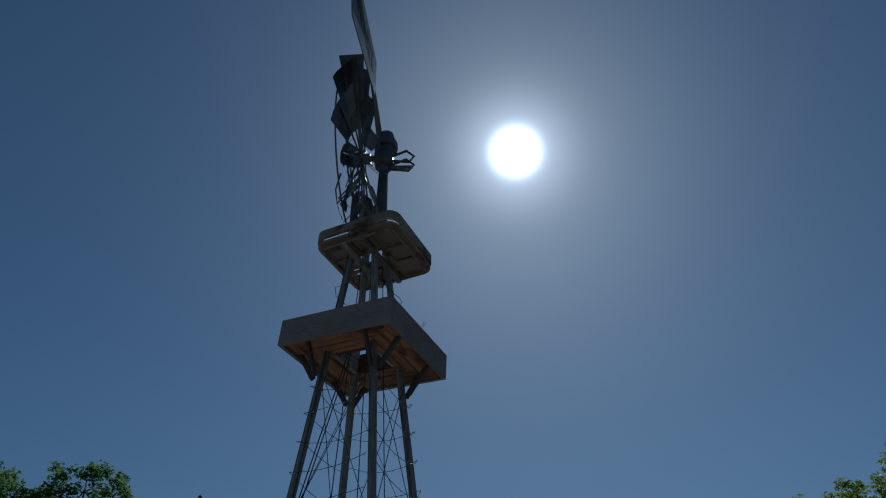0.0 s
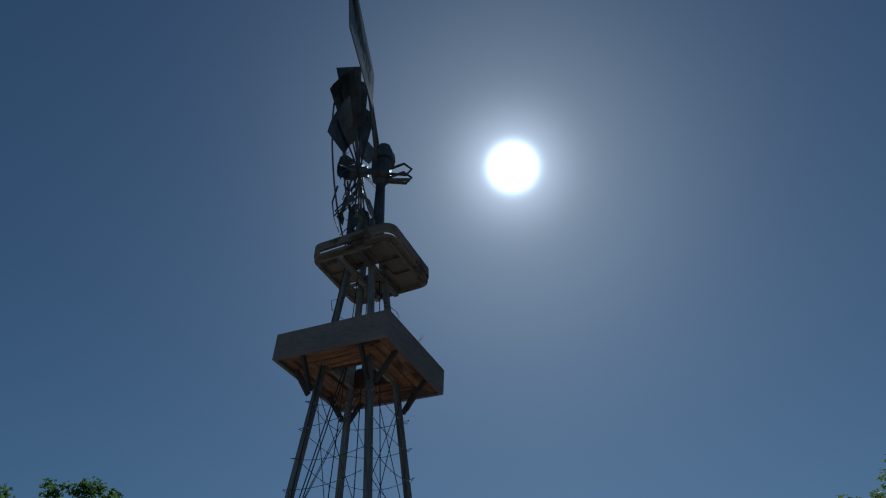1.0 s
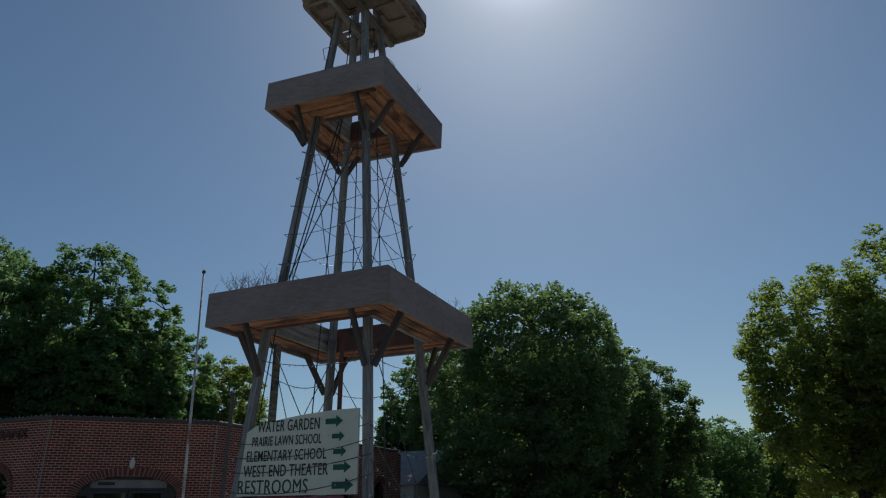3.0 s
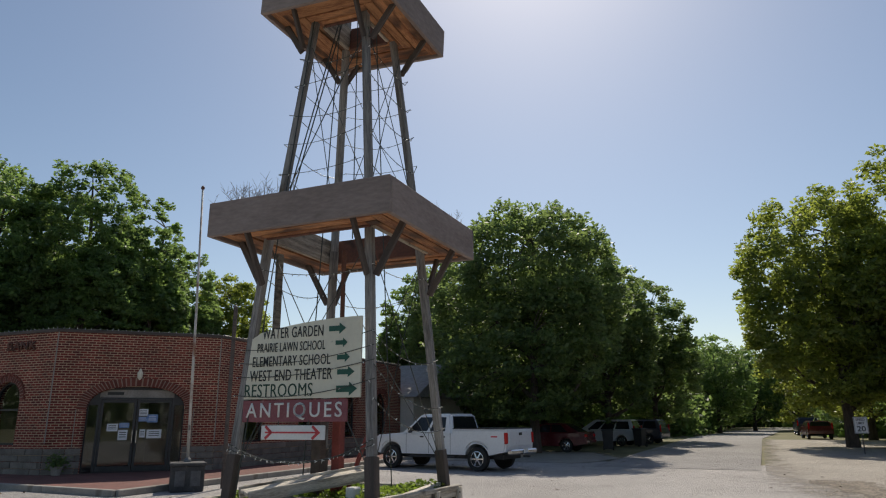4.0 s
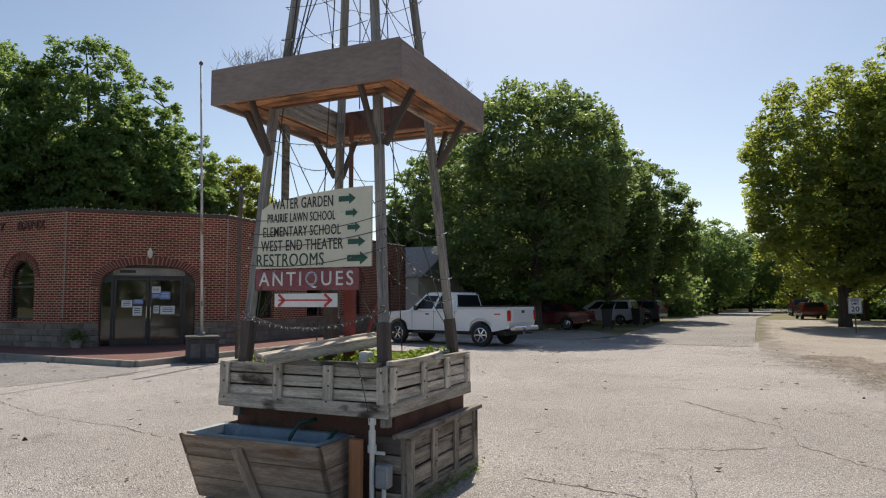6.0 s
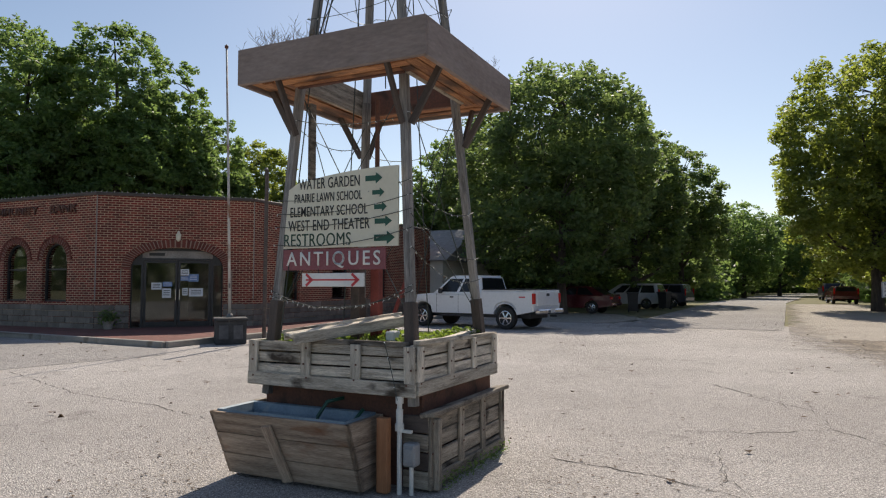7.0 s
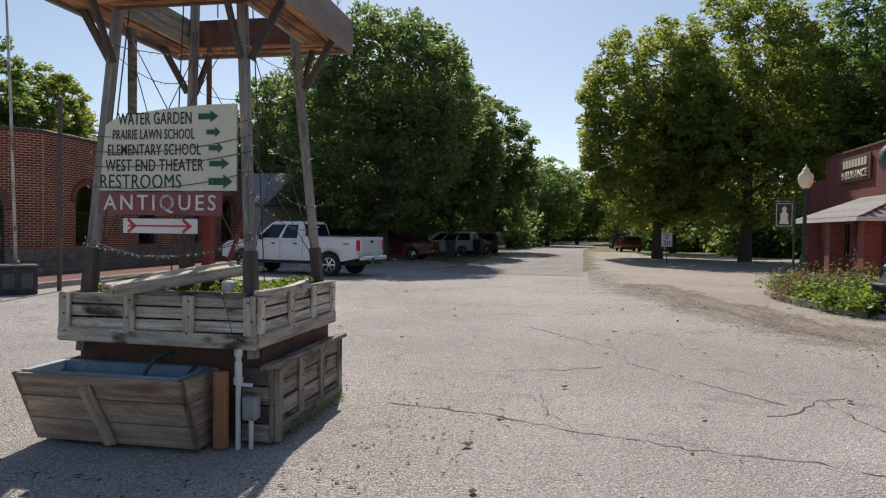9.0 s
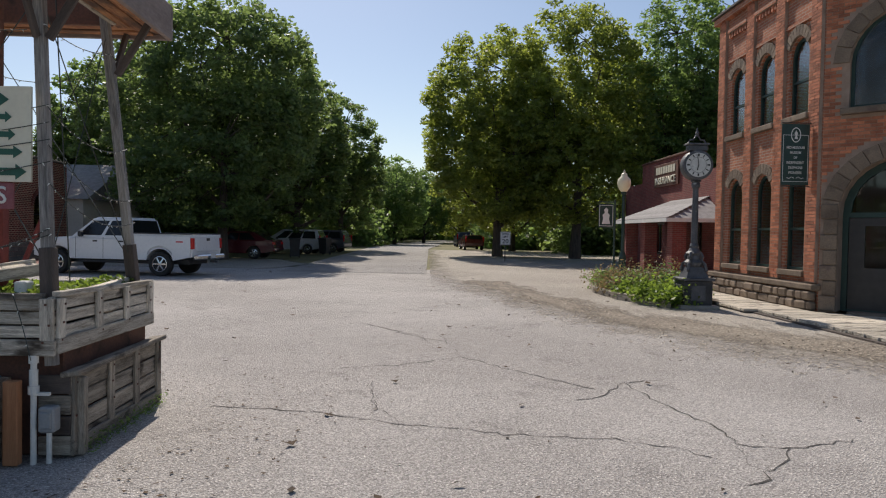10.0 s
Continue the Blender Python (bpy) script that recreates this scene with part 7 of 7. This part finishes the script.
for sgn in (1, -1):
    dm = HEADM @ pose(0, 0, 0, 90 * sgn)
    dial = part("dial", lathe([(0.25, 0.145), (0.25, 0.157)], 32), M["dial"], clk, "dull white clock dial with dark numerals", m=dm)
    part("chapter_ring", tube([(0.16 * math.cos(math.pi * k / 16), 0.16 * math.sin(math.pi * k / 16), 0.158) for k in range(33)], 0.003, 4), M["ink"], dial)
    for k in range(12):
        part("hour_mark", box(0.022 if k % 3 else 0.034, 0.055, 0.004), M["ink"], dial, m=pose(0, 0, 0.16, 0, 0, 30 * k) @ pose(0, 0.205, 0))
    part("hour_hand", box(0.02, 0.13, 0.004), M["ink"], dial, m=pose(0, 0, 0.165, 0, 0, 168) @ pose(0, 0.05, 0))
    part("minute_hand", box(0.014, 0.19, 0.004), M["ink"], dial, m=pose(0, 0, 0.17, 0, 0, 8) @ pose(0, 0.08, 0))
part("neck", lathe([(0.06, 2.62), (0.11, 2.66), (0.08, 2.72)], 12), M["clock_paint"], clk)
part("crest_box", box(0.40, 0.2, 0.13, 0.02, at=(0, 0, 3.35)), M["clock_paint"], clk)
part("crest_cornice", box(0.46, 0.26, 0.04, 0.01, at=(0, 0, 3.43)), M["clock_paint"], clk)
for s_ in (-1, 1):
    part("crest_scroll", tube([(s_ * 0.19, 0, 3.45), (s_ * 0.15, 0, 3.52), (s_ * 0.08, 0, 3.53), (s_ * 0.04, 0, 3.58), (0, 0, 3.66)], 0.018, 6), M["clock_paint"], clk)
part("finial", lathe([(0.02, 3.60), (0.045, 3.66), (0.025, 3.71), (0.008, 3.78)], 10), M["clock_paint"], clk)

# ---- street lamp and hanging signs ----
lp = thing("street_lamp", S(6.65, 22.2, 0.0), "dark green street lamp with a cream acorn globe", "street lamp")
part("base", lathe([(0.2, 0), (0.2, 0.12), (0.13, 0.3), (0.12, 0.8), (0.08, 0.95)], 12), M["frame_green"], lp)
part("pole", lathe([(0.065, 0.9), (0.05, 2.85), (0.09, 2.88), (0.1, 2.94), (0.06, 2.98)], 12), M["frame_green"], lp)
part("globe", lathe([(0.10, 2.96), (0.19, 3.1), (0.225, 3.25), (0.2, 3.38), (0.12, 3.46), (0.1, 3.5), (0.09, 3.56), (0.03, 3.6)], 20), M["globe"], lp, "cream glass globe", smooth=True)
part("finial", lathe([(0.03, 3.58), (0.035, 3.63), (0.008, 3.7)], 10), M["globe"], lp)
hs = thing("hanging_sign", S(6.15, 22.4, 0.0), "dark green sign with a pale figure on a post", "sign")
part("post", tube([(0.27, 0, 0), (0.27, 0, 2.7)], 0.035, 8), M["frame_green"], hs)
part("arm", tube([(0.27, 0, 2.62), (-0.3, 0, 2.62)], 0.02, 6), M["frame_green"], hs)
pn = part("panel", box(0.5, 0.03, 0.8, 0.01, at=(-0.03, 0, 2.16)), M["frame_green"], hs)
part("border", pierced(rect(-0.23, -0.35, 0.23, 0.35), [rect(-0.215, -0.335, 0.215, 0.335)], 0.004), M["white"], pn, m=pose(-0.03, -0.02, 2.16))
part("figure", prism([(-0.14, -0.28), (0.14, -0.28), (0.1, -0.1), (0.12, 0.02), (0.05, 0.1), (0.07, 0.2), (0, 0.27), (-0.07, 0.2), (-0.05, 0.1), (-0.12, 0.02), (-0.1, -0.1)], 0.006), M["white"], pn, m=pose(-0.03, -0.022, 2.16))
# museum banner on wall brackets
BAN = S(7.8, 13.22, 0.0, 0)
ban = thing("museum_banner", BAN, "dark green museum banner with white lettering on wall brackets", "sign")
BW, BZ0, BZ1 = 0.56, 2.56, 3.78
BX = -0.10 - BW / 2
pan = part("panel", box(BW, 0.02, BZ1 - BZ0, 0.004, at=(BX, 0, (BZ0 + BZ1) / 2)), M["frame_green"], ban)
for z in (BZ1 + 0.02, BZ0 - 0.02):
    part("bracket_arm", tube([(-0.0, 0, z), (BX - BW / 2, 0, z)], 0.011, 6), M["frame"], ban)
    part("bracket_plate", box(0.02, 0.06, 0.16, 0.004, at=(0.0, 0, z)), M["frame"], ban)
part("border", pierced(rect(-BW / 2 + 0.025, BZ0 + 0.07, BW / 2 - 0.025, BZ1 - 0.22), [rect(-BW / 2 + 0.033, BZ0 + 0.078, BW / 2 - 0.033, BZ1 - 0.228)], 0.003), M["white"], pan, m=pose(BX, -0.014, 0))
part("emblem_ring", pierced([(0.1 * math.cos(a), 0.15 * math.sin(a)) for a in [2 * math.pi * k / 24 for k in range(24)]], [[(0.085 * math.cos(a), 0.132 * math.sin(a)) for a in [2 * math.pi * k / 24 for k in range(24)]]], 0.004), M["white"], pan, m=pose(BX, -0.017, BZ1 - 0.22))
part("emblem", prism([(-0.03, -0.08), (0.04, -0.08), (0.02, -0.02), (0.035, 0.04), (0.0, 0.09), (-0.03, 0.03), (-0.01, -0.02)], 0.004), M["white"], pan, m=pose(BX, -0.017, BZ1 - 0.22))
for k, (word, w) in enumerate((("MID-MISSOURI", 0.36), ("MUSEUM", 0.22), ("OF", 0.07), ("INDEPENDENT", 0.35), ("TELEPHONE", 0.29), ("PIONEERS", 0.26))):
    part("lettering", text_mesh(word, w, 0.052), M["white"], pan, m=pose(BX, -0.012, BZ1 - 0.47 - 0.1 * k) @ FACE)
for s in (-1, 1):
    part("flourish", tube([(BX + s * 0.02, -0.013, BZ0 + 0.14), (BX + s * 0.07, -0.013, BZ0 + 0.165), (BX + s * 0.12, -0.013, BZ0 + 0.13), (BX + s * 0.17, -0.013, BZ0 + 0.15)], 0.006, 5), M["white"], pan)
# speed limit sign
sp = thing("speed_limit_sign", S(4.35, 36.0, -0.3, 4) @ Matrix.Scale(0.9, 4), "white speed limit sign on a steel post", "sign")
part("post", box(0.05, 0.04, 2.1, 0.004, at=(0, 0.03, 1.05)), M["iron"], sp)
plate = part("plate", box(0.62, 0.012, 0.8, 0.01, at=(0, 0, 1.72)), M["white"], sp)
part("border", pierced(rect(-0.29, -0.38, 0.29, 0.38), [rect(-0.275, -0.365, 0.275, 0.365)], 0.004), M["ink"], plate, m=pose(0, -0.009, 1.72))
for word, w, h, z in (("SPEED", 0.4, 0.12, 1.99), ("LIMIT", 0.34, 0.12, 1.82), ("20", 0.38, 0.26, 1.55)):
    part("lettering", text_mesh(word, w, h), M["ink"], plate, m=pose(0, -0.006, z) @ FACE)

# ---- flower bed by the clock ----
bed = thing("flower_bed", S(0, 0), "timber-edged bed of flowers and weeds beside the clock", "flower bed")
EDGE = [(5.15, 13.75), (4.62, 15.4), (4.5, 17.2), (4.75, 18.5), (6.2, 19.0)]
for (xa, ya), (xb, yb) in zip(EDGE, EDGE[1:]):
    beam("edge_timber", (xa, ya, 0.08), (xb, yb, 0.08), 0.14, 0.17, M["wood"], bed, bevel=0.012)
bm = bmesh.new()
bm.faces.new([bm.verts.new((x, y, 0.13)) for x, y in [*EDGE, (6.6, 18.0), (6.5, 14.3)]])
part("soil_bed", bm, M["soil"], bed)


def bush(name, label, spots, material, size, n, seed):
    rg = np.random.default_rng(seed)
    got = [rg.normal(size=(n, 3)) * np.array([r * 0.40, r * 0.40, h * 0.24]) + np.array([x, y, 0.08 + h * 0.38]) for x, y, r, h in spots]
    q = np.concatenate(got)
    q[:, 2] = np.maximum(q[:, 2], 0.03 + 0.1 * rg.random(len(q)))
    return tagged(part(name, leaf_cloud(name, q, size, rg, M[material]), None, m=S(0, 0)), label, "shrubs", kind="stuff")


bush("low_shrubs", "bright green low shrubs spilling over the timber edge", [(5.2, 13.9, 0.5, 0.42), (5.5, 14.2, 0.6, 0.55), (4.95, 14.6, 0.45, 0.5), (5.5, 15.0, 0.55, 0.5), (4.85, 15.6, 0.4, 0.35)], "weed", 0.05, 900, 1)
bush("flower_stems", "dry reddish flower stems in the bed", [(5.2, 16.0, 0.7, 0.75), (5.6, 16.8, 0.8, 0.85), (4.95, 17.2, 0.6, 0.7), (5.1, 18.1, 0.7, 0.6), (5.9, 15.6, 0.6, 0.9), (4.8, 16.5, 0.5, 0.5)], "dry", 0.035, 900, 2)
bush("flower_leaves", "green leaves between the flower stems", [(5.2, 16.0, 0.7, 0.6), (5.6, 16.8, 0.8, 0.7), (4.95, 17.4, 0.6, 0.55), (5.2, 18.2, 0.7, 0.5), (5.9, 15.5, 0.6, 0.8)], "leaf", 0.045, 900, 3)

# ---- houses in the background ----


def house(m, label, w, d, h, rise, wall_mat, windows):
    hse = thing("house", m, label, "house")
    part("wall", box(w, d, h, at=(0, 0, h / 2)), M[wall_mat], hse)
    bm = bmesh.new()
    L = [bm.verts.new((x, y, h + z)) for x, y, z in ((-w / 2 - 0.3, -d / 2 - 0.3, 0), (w / 2 + 0.3, -d / 2 - 0.3, 0), (w / 2 + 0.3, 0, rise), (-w / 2 - 0.3, 0, rise), (-w / 2 - 0.3, d / 2 + 0.3, 0), (w / 2 + 0.3, d / 2 + 0.3, 0))]
    bm.faces.new((L[0], L[1], L[2], L[3]))
    bm.faces.new((L[3], L[2], L[5], L[4]))
    bm.faces.new((L[0], L[3], L[4]))
    bm.faces.new((L[1], L[5], L[2]))
    part("roof", bm, M["shingle"], hse)
    n = int(h / 0.16)
    for k in range(n):
        part("siding_board", box(w + 0.02, 0.02, 0.15, at=(0, -d / 2 - 0.01, 0.16 * k + 0.08)), M[wall_mat], hse)
    for x in windows:
        wn_ = part("window", box(0.9, 0.06, 1.3, at=(x, -d / 2 - 0.02, 1.6)), M["car_glass"], hse)
        part("window_frame", pierced(rect(x - 0.52, 0.9, x + 0.52, 2.3), [rect(x - 0.43, 0.99, x + 0.43, 2.21)], 0.05), M["white"], hse, m=pose(0, -d / 2 - 0.07, 0))


house(pose(-0.9, 39.2, 0, 0, 0, -25), "small pale-sided house with a shingled gable roof behind the bank", 7, 8, 2.7, 1.9, "siding", (-2, 1.5))
house(S(-21, 47, 0, 12), "pale house half hidden behind roadside trees", 8, 8, 2.8, 2.0, "siding", (-2, 2))
house(S(27, 62, 0, -20), "white house half hidden behind the trees", 9, 8, 3.0, 2.2, "siding", (-2.5, 0, 2.5))

# ---- loose leaves and grit on the asphalt ----
rg = np.random.default_rng(12)
n = 520
q = np.column_stack([rg.uniform(-9, 13, n), rg.uniform(2.0, 26, n), np.full(n, 0.012)])
q = q[~((np.abs(q[:, 0] + 0.45) < 1.5) & (np.abs(q[:, 1] - 5.6) < 1.3))]
me = leaf_cloud("fallen_leaves", q, 0.052, rg, M["litter"])
for v in me.vertices:
    v.co.z = 0.012 + abs(v.co.z - 0.012) * 0.7
tagged(part("fallen_leaves", me, None), "scattered brown fallen leaves on the asphalt", "leaves", kind="stuff")
rg = np.random.default_rng(13)
n = 5200
a = rg.uniform(0, 2 * math.pi, n)
d = 1.15 + np.abs(rg.normal(0, 0.45, n))
q = np.column_stack([-0.4 + np.cos(a) * d * 1.15, 5.6 + np.sin(a) * d, np.full(n, 0.006)])
me = leaf_cloud("grit", q, 0.008, rg, M["clod"])
for v in me.vertices:
    v.co.z = 0.004 + abs(v.co.z - 0.006) * 0.35
clods = np.random.default_rng(16)
lumps = []
for x, y, L, w in ((1.5, 17.2, 4.0, 0.3), (2.0, 14.4, 4.0, 0.35), (2.7, 11.6, 3.6, 0.4), (3.7, 9.4, 3.2, 0.45), (5.0, 7.7, 3.2, 0.5), (4.0, 12.2, 5.0, 0.5), (5.6, 9.3, 3.6, 0.5), (6.6, 7.4, 3.0, 0.6)):
    turn = math.radians(12 + 8 * (x - 1.5))
    along, across = clods.normal(0, L * 0.3, 420), clods.normal(0, w, 420)
    lumps.append(np.column_stack([x + across * math.cos(turn) - along * math.sin(turn), y + across * math.sin(turn) + along * math.cos(turn), np.full(420, 0.014)]))
clod_mesh = leaf_cloud("dirt_clods", np.concatenate(lumps), 0.03, clods, M["clod"])
for v in clod_mesh.vertices:
    v.co.z = 0.013 + abs(v.co.z - 0.014) * 0.6
tagged(part("dirt_clods", clod_mesh, None, m=S(0, 0)), "loose dirt clods and stones along the gravel's edge", "dirt", kind="stuff")
crumbs = np.random.default_rng(15)
n = 900
a = crumbs.uniform(0, 2 * math.pi, n)
d = 1.2 + np.abs(crumbs.normal(0, 0.75, n))
q = np.column_stack([-0.35 + np.cos(a) * d * 1.2, 5.55 + np.sin(a) * d, np.full(n, 0.008)])
bits = leaf_cloud("leaf_crumbs", q, 0.02, crumbs, M["litter"])
for v in bits.vertices:
    v.co.z = 0.006 + abs(v.co.z - 0.008) * 0.5
tagged(part("leaf_crumbs", bits, None), "dark leaf crumbs and soil scattered round the planter", "leaves", kind="stuff")
tagged(part("grit", me, None), "loose grit gathered round the planter", "grit", kind="stuff")
rg = np.random.default_rng(14)
n = 420
t = rg.random(n)
q = np.column_stack([-0.62 + 1.4 * t, np.full(n, -0.86) + rg.normal(0, 0.03, n), 0.02 + 0.09 * rg.random(n) ** 2])
tagged(part("grass_tufts", leaf_cloud("grass_tufts", q, 0.013, rg, M["leaf"]), None, m=BOX), "small tufts of grass at the crate's foot", "grass", kind="stuff")
# ---- bricks of the museum's pilasters and canted corner, those nearest the walk singly ----


def inside_loop(x, z, loop):
    hit = False
    for (x0, z0), (x1, z1) in zip(loop, loop[1:] + loop[:1]):
        if (z0 > z) != (z1 > z) and x < (x1 - x0) * (z - z0) / (z1 - z0) + x0:
            hit = not hit
    return hit


def brick_spots(x0, x1, z0, z1, avoid, seed):
    """Where bricks lie in running bond: middle, length."""
    r = random.Random(seed)
    got = []
    row, z = 0, z0
    while z + 0.067 < z1:
        x = x0 - (0.1 if row % 2 else 0.0)
        while x < x1:
            a, b = max(x, x0) + 0.005, min(x + 0.2, x1) - 0.005
            if b - a > 0.03 and not any(inside_loop(p, z + dz, l) for l in avoid for p in (a, (a + b) / 2, b) for dz in (0, 0.06)):
                got.append(((a + b) / 2, z + 0.033, b - a, r.uniform(-0.002, 0.003)))
            x += 0.2
        z += 0.067
        row += 1
    return got


SHARED = {}


def lay(parent, spots, y, single):
    if single:
        for x, z, L, d in spots:
            key = round(L, 2)
            if key not in SHARED:
                SHARED[key] = mesh_of("brick", box(key, 0.03, 0.056), M["brick_piece2"])
            part("brick", SHARED[key], None, parent, m=pose(x, y + 0.006 + d, z))
    else:
        vs, fs = [], []
        for x, z, L, d in spots:
            i = len(vs)
            vs += [(x + sx * L / 2, y + 0.006 + d + sy * 0.015, z + sz * 0.028) for sz in (-1, 1) for sx, sy in ((-1, -1), (1, -1), (1, 1), (-1, 1))]
            fs += [(i, i + 1, i + 5, i + 4), (i + 1, i + 2, i + 6, i + 5), (i + 3, i, i + 4, i + 7), (i + 4, i + 5, i + 6, i + 7), (i + 3, i + 2, i + 1, i)]
        tagged(part("brickwork", flat_mesh("brickwork", vs, fs, M["brick_rest2"]), None, parent), kind="stuff")


for cx, single in ((0.3, False), (1.8, False), (3.17, False), (4.54, True)):
    lay(wall, brick_spots(cx - 0.18, cx + 0.18, 0.64, MUS_H, [], 1), -0.07, single)
ring_low = [(1.36 + 1.36 * math.cos(math.pi * k / 16), 2.0 + 1.36 * math.sin(math.pi * k / 16)) for k in range(17)]
ring_up = [(1.36 + 1.23 * math.cos(math.pi * k / 16), 4.86 + 1.23 * math.sin(math.pi * k / 16)) for k in range(17)]
lay(cant, brick_spots(0.0, CL, 0.12, MUS_H, [[(0.0, 0), (2.72, 0), *ring_low], [(0.3, 3.86), (2.42, 3.86), (2.42, 4.86), (0.3, 4.86)], ring_up], 2), 0.0, False)
